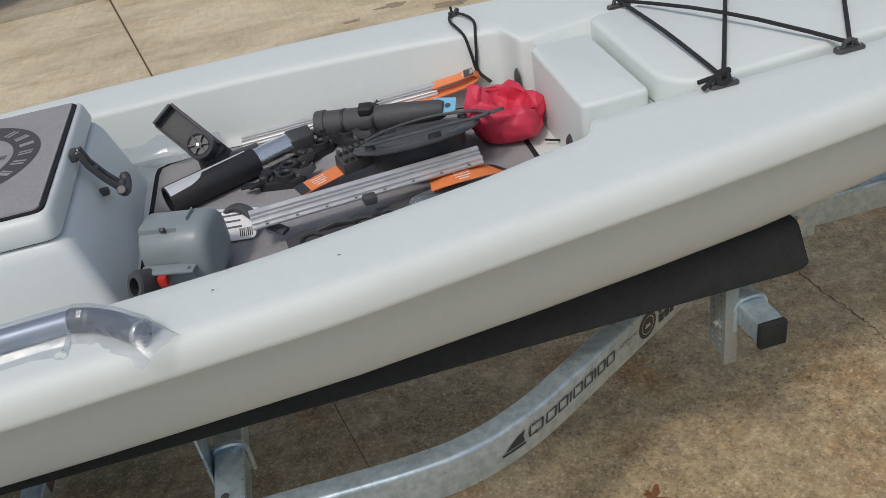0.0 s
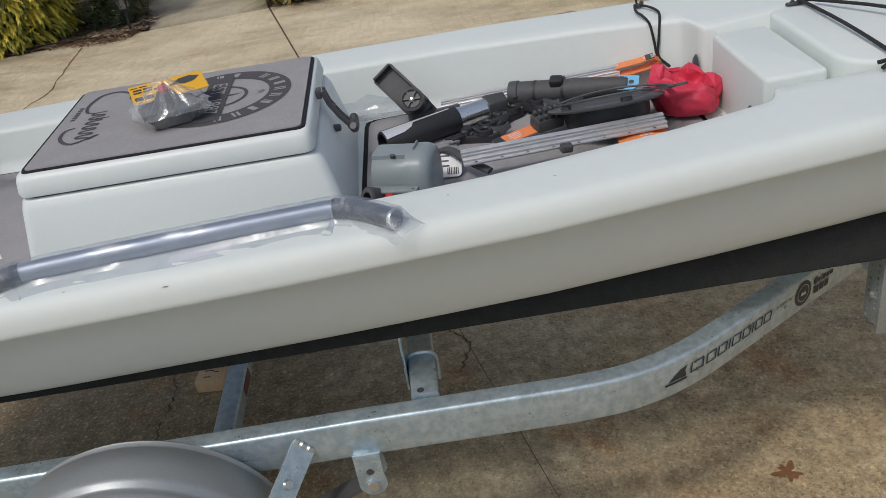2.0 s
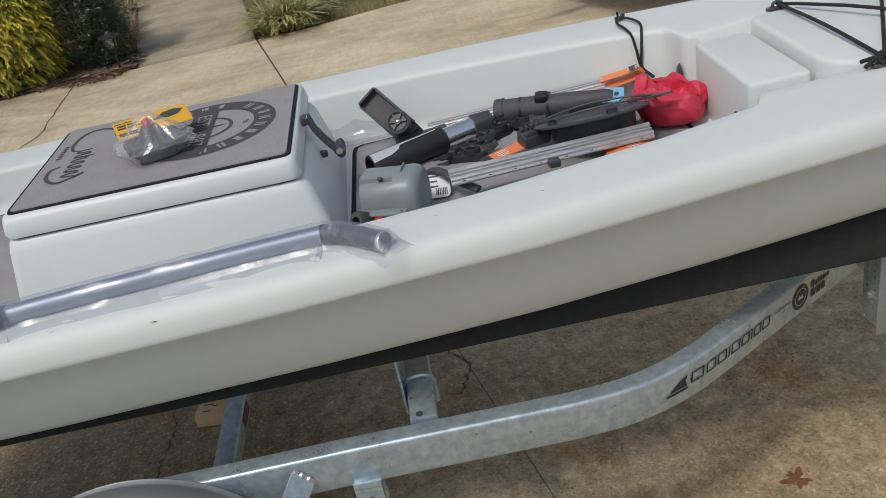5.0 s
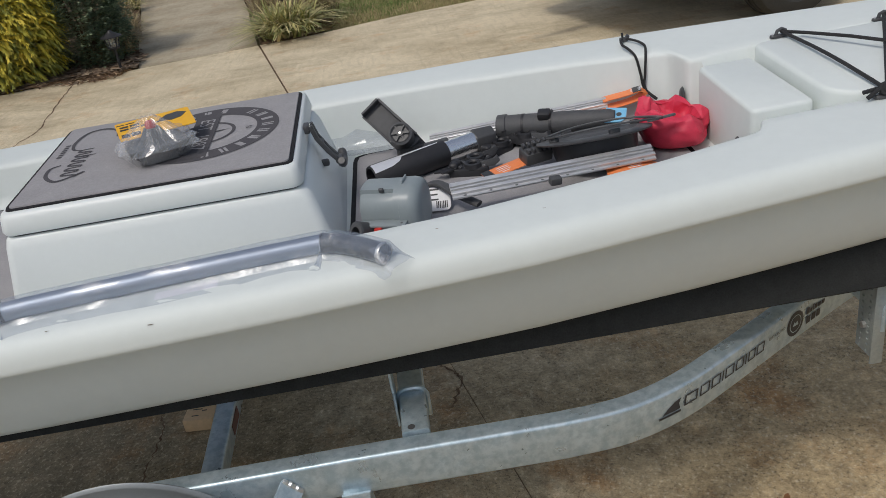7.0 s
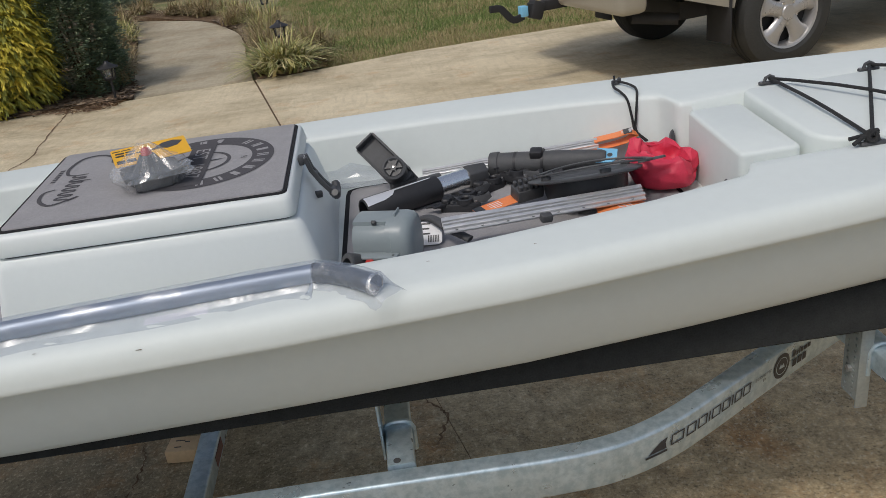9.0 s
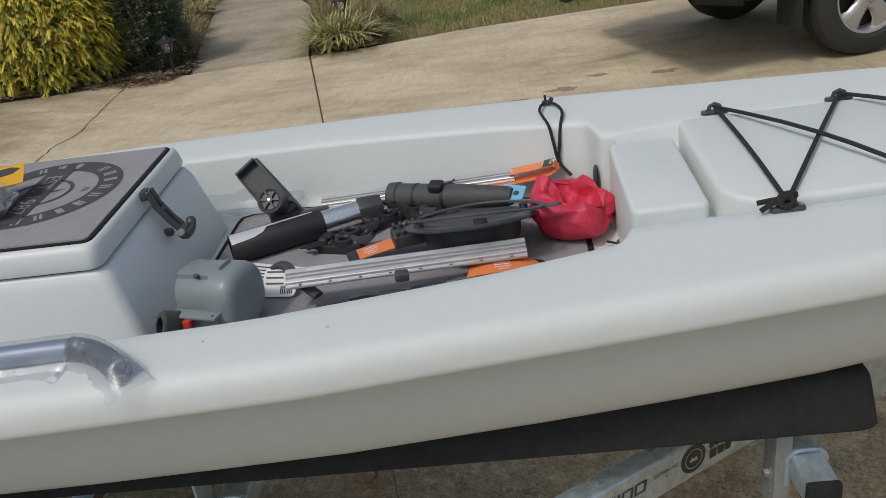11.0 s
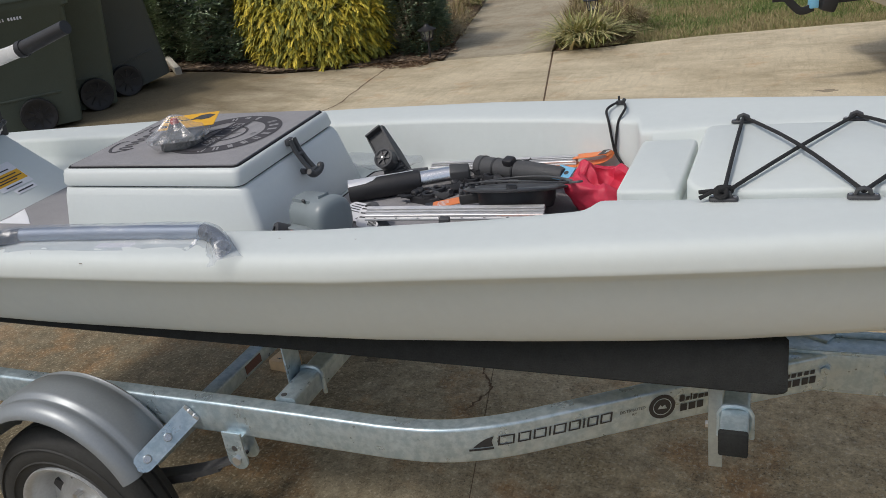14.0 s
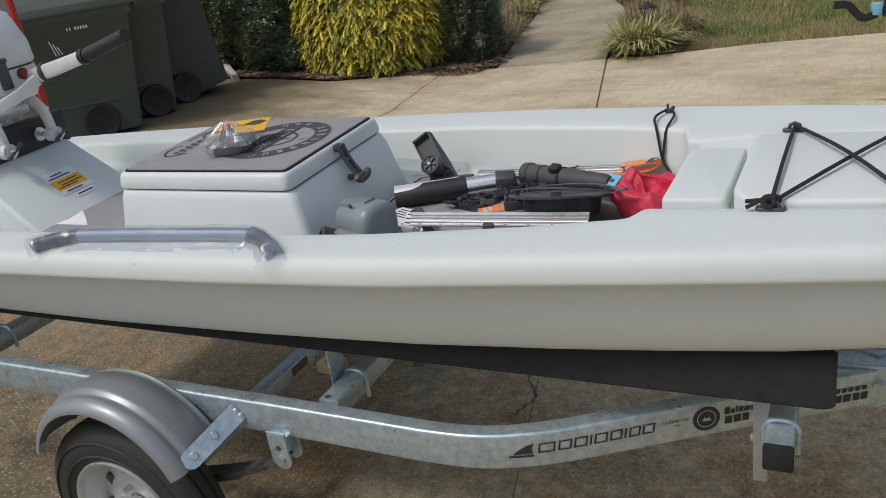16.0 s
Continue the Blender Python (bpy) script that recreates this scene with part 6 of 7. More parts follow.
def flat_bracket(at, yaw, label, k=1.0):
    fb_ = thing("flat_bracket", Matrix.Translation(at) @ pose(0, 0, 0, 16, 0, yaw) @ Matrix.Scale(k, 4), label, "bracket", "flat brackets")
    bm = bmesh.new()
    prism(bm, [(-0.062, -0.030), (0.020, -0.034), (0.060, -0.012), (0.066, 0.008), (0.030, 0.018), (-0.030, 0.024), (-0.058, 0.016)], 0.004, 0.018, bevel=0.004)
    part("plate", bm, M["black"], fb_)
    bm = bmesh.new()
    lathe(bm, [(0.009, 0.017), (0.010, 0.021), (0.014, 0.022), (0.016, 0.017)], 22, Matrix.Translation((-0.018, -0.004, 0.0)) @ Matrix.Diagonal((1.3, 0.8, 1, 1)), closed=True)
    part("hole_rim", bm, M["rubber_black"], fb_)
    bm = bmesh.new()
    sweep(bm, [(0.0, 0.010, 0.018), (0.030, 0.006, 0.026), (0.060, 0.002, 0.020)], rect(0.006, 0.010, 0.002, 2))
    part("rib", bm, M["black"], fb_)
    return fb_
clamp((0.345, 0.305, fz(0.3)), 20, "black plastic clamp bracket with a ring hole")
clamp((0.335, 0.275, fz(0.28)), -12, "black plastic clamp bracket with a ring hole", 0.9)
clamp((0.415, 0.365, fz(0.36)), 35, "black plastic clamp bracket beside the rod holder", 0.9)
clamp((0.475, 0.375, fz(0.37) + 0.012), -50, "black plastic clamp bracket heaped on others", 1.0)
clamp((0.500, 0.425, fz(0.42) + 0.02), 10, "black plastic clamp bracket against the padded tube", 0.9)
flat_bracket((0.385, 0.042, fz(0.046)), 8, "flat black plastic bracket with a round hole below the near track")
flat_bracket((0.478, 0.050, fz(0.052)), -6, "flat black plastic bracket leaning under the near track", 0.9)
# toothed clip buckle
ck = thing("buckle", Matrix.Translation((0.478, 0.232, fz(0.23) + 0.026)) @ pose(0, 0, 0, 14, 0, 18) @ Matrix.Scale(1.12, 4), "black toothed plastic buckle on an orange tag", "buckle")
bm = bmesh.new()
box(bm, (0.058, 0.036, 0.026), (0, 0, 0.013), 0.005)
part("body", bm, M["black"], ck)
for i in range(5):
    for s_ in (-1, 1):
        bm = bmesh.new()
        box(bm, (0.006, 0.010, 0.010), (-0.022 + i * 0.011, s_ * 0.010, 0.029), 0.0015)
        part("tooth", bm, M["black"], ck)
# black paddle clip beneath the near track
bm = bmesh.new()
prism(bm, [(-0.06, -0.018), (0.02, -0.022), (0.075, -0.010), (0.11, -0.004), (0.11, 0.012), (0.04, 0.02), (-0.06, 0.02)], 0.0, 0.020, Matrix.Translation((0.548, 0.062, fz(0.06))) @ pose(0, 0, 0, 0, 0, 8), bevel=0.005)
tagged(part("paddle_clip", bm, M["black_matt"]), "long black plastic paddle clip below the near track", "clip")
bm = bmesh.new()
box(bm, (0.024, 0.018, 0.016), (0.480, 0.040, 0.922), 0.004, rot=pose(0, 0, 0, 10, 5, 10))
tagged(part("track_stop", bm, M["black_matt"]), "small black plastic stop clipped to the track", "clip")

# clear wrinkled bags
def film_bag(name, at, size, label, seed, yaw=0.0, inside=None):
    fb = thing(name, Matrix.Translation(at) @ pose(0, 0, 0, 0, 0, yaw), label, "plastic bag")
    bm = bmesh.new()
    bmesh.ops.create_icosphere(bm, subdivisions=3, radius=1, matrix=Matrix.Diagonal((*size, 1)))
    bm.normal_update()
    for v in bm.verts:
        n3 = noise.noise(v.co * 22 + Vector((seed, 0, 0)))
        v.co += v.normal * (0.016 * n3 + 0.010 * abs(noise.noise(v.co * 60)))
        v.co.z = max(-size[2] * 0.92, v.co.z)
    part("film", bm, M["film"], fb, smooth=False)
    return fb
fb = film_bag("empty_bag", (0.085, 0.530, fz(0.54) + 0.020), (0.140, 0.050, 0.020), "clear bluish plastic bag crumpled against the cockpit wall", 2.0, yaw=-6)
fb.children[0].data.materials[0] = M["film_blue"]
fb = film_bag("small_bag", (0.600, 0.045, fz(0.045) + 0.014), (0.075, 0.022, 0.014), "small clear bluish plastic bag beside the near track", 6.0, yaw=10)
fb.children[0].data.materials[0] = M["film_blue"]

# bent rail in a clear sleeve on the near gunwale
rail_line = curve_pts([(-0.552, -0.290, 0.974), (-0.524, -0.264, 0.977), (-0.484, -0.240, 0.979), (-0.43, -0.227, 0.980), (-0.21, -0.219, 0.987), (0.020, -0.216, 0.994), (0.062, -0.222, 0.995), (0.098, -0.244, 0.995), (0.146, -0.290, 0.995)], 6)
grab = thing("grab_rail", Matrix.Translation(rail_line[0]), "bent metal grab rail sealed in a clear plastic sleeve", "rail")
loc = [q - rail_line[0] for q in rail_line]
nl = len(loc)
bm = bmesh.new()
sweep(bm, loc[3:-2], disc(0.0155, 20))
part("tube", bm, M["rail_steel"], grab)
for sl_ in (slice(0, 17), slice(nl - 17, nl)):
    bm = bmesh.new()
    seg_ = loc[sl_]
    sweep(bm, seg_, disc(0.0168, 20), caps=False)
    sweep(bm, seg_, disc(0.0158, 20), caps=False)
    part("grip", bm, M["grip"], grab, "dark rubber grip end")
for e_, f_ in ((0, 1), (-1, -2)):
    bm = bmesh.new()
    d = (loc[e_] - loc[f_]).normalized()
    m_ = Matrix.Translation(loc[e_]) @ d.to_track_quat("Z", "Y").to_matrix().to_4x4()
    lathe(bm, [(0.0158, -0.030), (0.0150, 0.001), (0.0160, 0.0015), (0.0172, -0.001), (0.0172, -0.004)], 24, m_)
    lathe(bm, [(0.0, -0.030), (0.0158, -0.028)], 24, m_)
    part("end_ring", bm, M["steel"], grab, "bright open tube end")
# sleeve: snug over the tube, with a flat skirt lying on the gunwale
bm = bmesh.new()
PROF = [(-0.030, -0.0165), (-0.024, -0.010), (-0.0225, 0.002), (-0.016, 0.0155), (-0.006, 0.0205), (0.005, 0.0205), (0.015, 0.016), (0.021, 0.006), (0.025, -0.006), (0.034, -0.0135), (0.046, -0.0160), (0.056, -0.0168)]
ext = [loc[0] - (loc[2] - loc[0]) * 1.2, loc[0] - (loc[2] - loc[0]) * 0.5] + loc + [loc[-1] + (loc[-1] - loc[-4]) * k for k in (0.3, 0.6, 1.0)]
rows_ = []
for i, q in enumerate(ext):
    d = (ext[min(i + 1, len(ext) - 1)] - ext[max(i - 1, 0)]).normalized()
    s_ = d.cross(Vector((0, 0, 1))).normalized()
    u_ = s_.cross(d)
    flat_ = 1.0 - 0.8 * max(0, (i - len(ext) + 4) / 3) if i > len(ext) - 5 else 1.0
    row = []
    for j, (x, y) in enumerate(PROF):
        e = 0.0030 * noise.noise(Vector((i * 0.9, j * 1.1, 3.0))) + 0.0016 * noise.noise(Vector((i * 2.3, j * 2.1, 7.0)))
        edge = (0.008 * noise.noise(Vector((i * 0.21, j * 0.1, 9.0))) if j > 8 else 0.0)
        if x > 0.02:
            x = 0.02 + (x - 0.02) * (0.35 if i > len(ext) - 18 or i < 14 else 1.0)
        yy = (y + 0.017) * flat_ - 0.017 + (e if j not in (0, 11) else 0)
        row.append(q + s_ * (x * (1.0 + 0.25 * (1 - flat_)) + e + edge) + u_ * max(yy, -0.0172))
    rows_.append(row)
loft(bm, rows_, cap0=False, cap1=False, closed=False)
part("sleeve", bm, M["film_blue"], grab, "clear wrinkled plastic sleeve", sharp=22)
bm = bmesh.new()
box(bm, (0.100, 0.022, 0.0006), (-0.170 - rail_line[0].x, -0.250 - rail_line[0].y, 0.9722 - rail_line[0].z), rot=pose(0, 0, 0, 2, -2, 1))
part("label_strip", bm, M["white_card"], grab, "white paper label strip", smooth=False)
# film gathered into stiff folds over the tube's open ends
rnd = random.Random(31)
for e_, f_ in ((0, 2), (-1, -3)):
    d = (loc[e_] - loc[f_]).normalized()
    m_ = Matrix.Translation(loc[e_]) @ d.to_track_quat("Z", "Y").to_matrix().to_4x4()
    bm = bmesh.new()
    for k in range(9):
        a = k * 0.70 + rnd.uniform(-0.2, 0.2)
        c0 = Vector((0.003 * rnd.gauss(0, 1), 0.003 * rnd.gauss(0, 1), 0.005 + 0.006 * rnd.random()))
        p1 = Vector((0.0192 * math.cos(a), 0.0192 * math.sin(a), -0.002))
        p2 = Vector((0.0198 * math.cos(a + 0.35), 0.0198 * math.sin(a + 0.35), -0.018))
        p3 = Vector((0.0192 * math.cos(a + 0.72), 0.0192 * math.sin(a + 0.72), -0.001))
        mid = (p1 + p3) / 2 + Vector((0, 0, 0.005))
        vs = [bm.verts.new(m_ @ q) for q in (c0, p1, mid, p3, p2)]
        bm.faces.new((vs[0], vs[1], vs[2])), bm.faces.new((vs[0], vs[2], vs[3])), bm.faces.new((vs[1], vs[4], vs[2])), bm.faces.new((vs[4], vs[3], vs[2]))
    part("film_fold", bm, M["film_blue"], grab, "crinkled clear film over the tube end", smooth=False)
# loose tag end near the stern
bm = bmesh.new()
prism(bm, [(-0.055, -0.004), (0.050, -0.006), (0.046, 0.010), (0.036, 0.030), (-0.010, 0.010)], 0, 0.001, Matrix.Translation((-0.575, -0.150, 0.977)) @ pose(0, 0, 0, 68, 0, 4))
tagged(part("paper_tag", bm, M["white_card"], smooth=False), "white paper tag standing on the gunwale edge", "tag")

# pack on the cooler's lid: yellow card, clear bag, black base
pk = thing("accessory_pack", Matrix.Translation((-0.297, 0.165, 1.064 + 0.0062)) @ pose(0, 0, 0, 0, 0, 12), "black rail base in a clear bag with a yellow card", "package")
bm = bmesh.new()
cardm = Matrix.Translation((0.034, 0.034, 0.046)) @ pose(0, 0, 0, 11, 0, 8) @ Matrix.Diagonal((0.94, 0.80, 1, 1))
prism(bm, rect(0.155, 0.098, 0.004, 2), 0, 0.0012, cardm)
card = part("card", bm, M["yellow"], pk, "yellow printed header card", smooth=False)
rnd = random.Random(5)
for x, y, l_, hh in ((-0.060, 0.036, 0.030, 0.004), (-0.052, 0.022, 0.036, 0.008), (-0.030, 0.008, 0.082, 0.008), (-0.054, -0.026, 0.036, 0.018)):
    x0 = x - l_ / 2
    while x0 < x + l_ / 2:          # words of the print as short plain bars
        w_ = 0.010 + 0.010 * rnd.random()
        bm = bmesh.new()
        prism(bm, [(x0, y - hh / 2), (x0 + w_, y - hh / 2), (x0 + w_, y + hh / 2), (x0, y + hh / 2)], 0.0012, 0.0016, cardm)
        part("print_bar", bm, M["decal"], card, smooth=False)
        x0 += w_ + 0.003
bm = bmesh.new()
prism(bm, [(-0.030, -0.004), (-0.006, -0.020), (0.016, -0.014), (0.030, 0.006), (0.012, 0.018), (-0.012, 0.014)], 0.0012, 0.0018, cardm @ Matrix.Translation((0.040, 0.018, 0)))
part("printed_picture", bm, M["black"], card, smooth=False)
PB = Matrix.Translation((0.030, -0.034, 0)) @ pose(0, 0, 0, 0, 0, 10)
bm = bmesh.new()
prism(bm, rect(0.074, 0.074, 0.012, 4), 0.0, 0.022, PB, bevel=0.003)
for i in range(4):
    a = math.pi / 4 + i * math.pi / 2
    box(bm, (0.016, 0.010, 0.018), PB @ Vector((0.044 * math.cos(a), 0.044 * math.sin(a), 0.011)), 0.003, rot=PB.to_3x3().to_4x4() @ Matrix.Rotation(a, 4, "Z"))
part("base", bm, M["black"], pk)
bm = bmesh.new()
prism(bm, rect(0.108, 0.100, 0.012, 4), 0.022, 0.032, PB, bevel=0.003)
part("flange", bm, M["black_matt"], pk)
bm = bmesh.new()
lathe(bm, [(0, 0.060), (0.014, 0.060), (0.018, 0.054), (0.030, 0.034), (0.036, 0.031)], 28, PB)
part("cone", bm, M["black_matt"], pk)
bm = bmesh.new()
lathe(bm, [(0, 0.074), (0.007, 0.073), (0.010, 0.068), (0.010, 0.058)], 20, PB)
part("knob", bm, M["red_paint"], pk, "red knob")
# the bag is drawn to a peak over the knob and pulled tight round the flange
bm = bmesh.new()
rings = []
for t_, sx, sy, z in ((0, 0.050, 0.048, 0.004), (1, 0.060, 0.056, 0.014), (2, 0.074, 0.066, 0.027), (3, 0.070, 0.062, 0.036), (4, 0.046, 0.042, 0.050), (5, 0.024, 0.022, 0.070), (6, 0.011, 0.011, 0.081)):
    ring = []
    for i in range(44):
        a = 2 * math.pi * i / 44
        c_, s_ = math.cos(a), math.sin(a)
        sq = 1 / max(abs(c_), abs(s_)) ** 0.75
        pleat = 1 + (0.05 * math.sin(9 * a + t_) + 0.10 * noise.noise(Vector((c_ * 4, s_ * 4, z * 60)))) * (1 if t_ else 0.4)
        ring.append(PB @ Vector((sx * c_ * sq * pleat, sy * s_ * sq * pleat, max(0.003, z + 0.006 * noise.noise(Vector((c_ * 3, s_ * 3, t_)))))))
    rings.append(ring)
loft(bm, rings, cap0=False)
part("film", bm, M["film_milky"], pk, "clear wrinkled bag", smooth=False)

# tether loop with cord lock on the far gunwale
tl = thing("tether_loop", Matrix.Translation((0.775, 0.556, 1.026)) @ Matrix.Diagonal((0.9, 0.86, 0.9, 1)), "black cord loop with a toggle tied at the gunwale", "cord")
bm = bmesh.new()
box(bm, (0.022, 0.012, 0.012), (0, 0, 0.008), 0.003)
box(bm, (0.010, 0.010, 0.014), (0.010, 0.003, 0.012), 0.002, rot=pose(0, 0, 0, 20, 30, 0))
part("cord_lock", bm, M["black"], tl)
bm = bmesh.new()
loop = curve_pts([(-0.004, 0, 0.010), (-0.016, -0.030, 0.010), (-0.022, -0.070, 0.010), (-0.018, -0.108, 0.008), (-0.008, -0.136, -0.008), (0.0, -0.146, -0.050), (0.008, -0.150, -0.090), (0.030, -0.175, -0.115)], 6)
sweep(bm, loop, disc(0.0034, 8), up=(1, 0, 0))
part("strand", bm, M["cord"], tl)
bm = bmesh.new()
loop = curve_pts([(0.004, 0, 0.010), (0.018, -0.028, 0.010), (0.026, -0.068, 0.010), (0.026, -0.106, 0.008), (0.018, -0.136, -0.008), (0.012, -0.146, -0.050), (0.010, -0.150, -0.090), (0.032, -0.176, -0.115)], 6)
sweep(bm, loop, disc(0.0034, 8), up=(1, 0, 0))
part("strand", bm, M["cord"], tl)
bm = bmesh.new()
sweep(bm, [(-0.002, 0, 0.010), (-0.003, 0.004, 0.026)], disc(0.003, 8), up=(1, 0, 0))
part("cord_end", bm, M["cord"], tl)

# ---- outboard on the stern ----
OB = BOAT @ Matrix.Translation((-1.218, 0.0, 1.13))
outboard = thing("outboard_motor", OB, "small white outboard motor with a black tiller grip", "outboard motor")
bm = bmesh.new()
def cowl_ring(x0, x1, w_, z, r=0.05):
    return [((x0 + x1) / 2 + a, b, z) for a, b in rect(x1 - x0, w_, r, 5)]
loft(bm, [cowl_ring(-0.20, 0.138, 0.20, 0.186), cowl_ring(-0.21, 0.143, 0.21, 0.194), cowl_ring(-0.215, 0.136, 0.215, 0.250), cowl_ring(-0.20, 0.104, 0.19, 0.335), cowl_ring(-0.17, 0.06, 0.13, 0.365)])
part("cowl", bm, M["ob_white"], outboard, sharp=50)
bm = bmesh.new()
loft(bm, [cowl_ring(-0.20, 0.120, 0.180, 0.085), cowl_ring(-0.21, 0.140, 0.205, 0.125), cowl_ring(-0.205, 0.140, 0.205, 0.180)])
part("lower_cowl", bm, M["ob_white"], outboard, sharp=50)
bm = bmesh.new()
loft(bm, [cowl_ring(-0.198, 0.132, 0.198, 0.179), cowl_ring(-0.198, 0.132, 0.198, 0.188)])
part("seam", bm, M["black"], outboard)
for s in (-1, 1):
    bm = bmesh.new()
    prism(bm, [(-0.02, 0.0), (0.03, 0.012), (0.005, 0.02), (0.04, 0.04), (-0.005, 0.035), (-0.03, 0.018)], 0, 0.001, Matrix(((1, 0, 0, 0.0), (0, 0, s, s * 0.1085), (0, 1, 0, 0.215), (0, 0, 0, 1))))
    part("side_badge", bm, M["decal"], outboard, smooth=False)
bm = bmesh.new()
box(bm, (0.010, 0.036, 0.088), (0.145, -0.040, 0.172), 0.005)
box(bm, (0.016, 0.040, 0.014), (0.147, -0.040, 0.212), 0.005)
part("latch_strap", bm, M["black"], outboard)
bm = bmesh.new()
rod(bm, (0.136, 0.022, 0.162), (0.146, 0.022, 0.162), 0.017, 18)
stop = part("stop_switch", bm, M["black"], outboard, "round black switch")
bm = bmesh.new()
rod(bm, (0.146, 0.022, 0.162), (0.153, 0.022, 0.162), 0.010, 16)
part("stop_button", bm, M["red_paint"], stop, "red stop button")
bm = bmesh.new()
rod(bm, (-0.02, -0.115, 0.10), (-0.02, -0.095, 0.10), 0.014, 12)
box(bm, (0.045, 0.010, 0.012), (-0.02, -0.118, 0.10), 0.003)
part("choke_knob", bm, M["black"], outboard)
bm = bmesh.new()
sweep(bm, curve_pts([(-0.15, -0.12, 0.070), (-0.02, -0.14, 0.055), (0.10, -0.11, 0.075), (0.165, -0.04, 0.105), (0.185, 0.03, 0.138)], 5), rect(0.018, 0.036, 0.006, 2))
part("carry_handle", bm, M["ob_white"], outboard)
# tiller arm and grip
bm = bmesh.new()
loft(bm, [[(x, y0 + a, z + b) for a, b in rect(w_, h_, 0.008, 2)] for x, y0, z, w_, h_ in ((0.12, 0.05, 0.138, 0.046, 0.050), (0.21, 0.055, 0.156, 0.040, 0.044), (0.385, 0.060, 0.192, 0.034, 0.038))])
tiller = part("tiller_arm", bm, M["ob_white"], outboard)
bm = bmesh.new()
rod(bm, (0.378, 0.060, 0.190), (0.396, 0.061, 0.194), 0.024, 20)
rod(bm, (0.396, 0.061, 0.194), (0.565, 0.068, 0.240), 0.021, 20, 0.019)
part("grip", bm, M["rubber_black"], tiller, "black rubber twist grip")
bm = bmesh.new()
rod(bm, (0.205, 0.055, 0.155), (0.216, 0.055, 0.157), 0.030, 20)
part("collar", bm, M["black"], tiller, "black rubber collar")
bm = bmesh.new()
box(bm, (0.07, 0.05, 0.03), (-0.02, 0.0, 0.375), 0.010)
part("top_handle", bm, M["black"], outboard, "black moulded top grip")
# clamp brackets with screws over the board
for y in (-0.088, 0.088):
    bm = bmesh.new()
    line = curve_pts([(-0.075, y, -0.02), (-0.060, y, 0.038), (-0.015, y, 0.070), (0.045, y, 0.062), (0.085, y, 0.025), (0.098, y, -0.050)], 4)
    sweep(bm, line, rect(0.036, 0.028, 0.008, 3), up=(0, 1, 0), scale=[1.15 - 0.35 * i / (len(line) - 1) for i in range(len(line))])
    rod(bm, (0.080, y, -0.050), (0.114, y, -0.050), 0.024, 18)
    cb = part("clamp", bm, M["ob_white"], outboard, "white cast clamp")
    bm = bmesh.new()
    rod(bm, (0.024, y, -0.050), (0.140, y, -0.050), 0.0075, 12)
    rod(bm, (0.024, y, -0.050), (0.032, y, -0.050), 0.022, 18)
    part("clamp_screw", bm, M["steel"], cb)
    bm = bmesh.new()
    rod(bm, (0.136, y - 0.024, -0.062), (0.136, y + 0.024, -0.034), 0.0055, 10)
    rod(bm, (0.136, y - 0.028, -0.0645), (0.136, y - 0.020, -0.060), 0.008, 10)
    rod(bm, (0.136, y + 0.020, -0.036), (0.136, y + 0.028, -0.0315), 0.008, 10)
    part("screw_handle", bm, M["black"], cb)
    for z in (0.030, -0.020):
        bm = bmesh.new()
        rod(bm, (0.082, y + 0.012, z), (0.082, y + 0.021, z), 0.007, 8)
        part("bolt", bm, M["steel"], cb)
bm = bmesh.new()
box(bm, (0.030, 0.15, 0.034), (-0.005, 0.0, 0.052), 0.010, 3)
rod(bm, (0.020, -0.075, 0.050), (0.020, 0.075, 0.050), 0.011, 14)
part("swivel_bracket", bm, M["ob_white"], outboard)
bm = bmesh.new()
sweep(bm, curve_pts([(0.030, -0.05, 0.060), (0.034, -0.01, 0.076), (0.030, 0.045, 0.058)], 5), disc(0.0065, 8))
part("tilt_pin", bm, M["steel"], outboard)
bm = bmesh.new()
rod(bm, (-0.035, -0.118, 0.030), (-0.035, 0.118, 0.030), 0.016, 14)
part("tilt_tube", bm, M["ob_white"], outboard)
bm = bmesh.new()
loft(bm, [[(-0.10 + a, b, z) for a, b in rect(w_, h_, 0.015, 3)] for z, w_, h_ in ((0.09, 0.12, 0.10), (-0.15, 0.09, 0.07), (-0.45, 0.11, 0.05), (-0.52, 0.16, 0.02))])
part("leg", bm, M["ob_white"], outboard)

# red-stained broom pole behind the motor
bm = bmesh.new()
rod(bm, (-2.07, 1.08, 0.0), (-2.115, 1.08, 1.75), 0.016, 12)
tagged(part("red_pole", bm, M["red_paint"]), "red painted pole standing beside the stern", "pole")

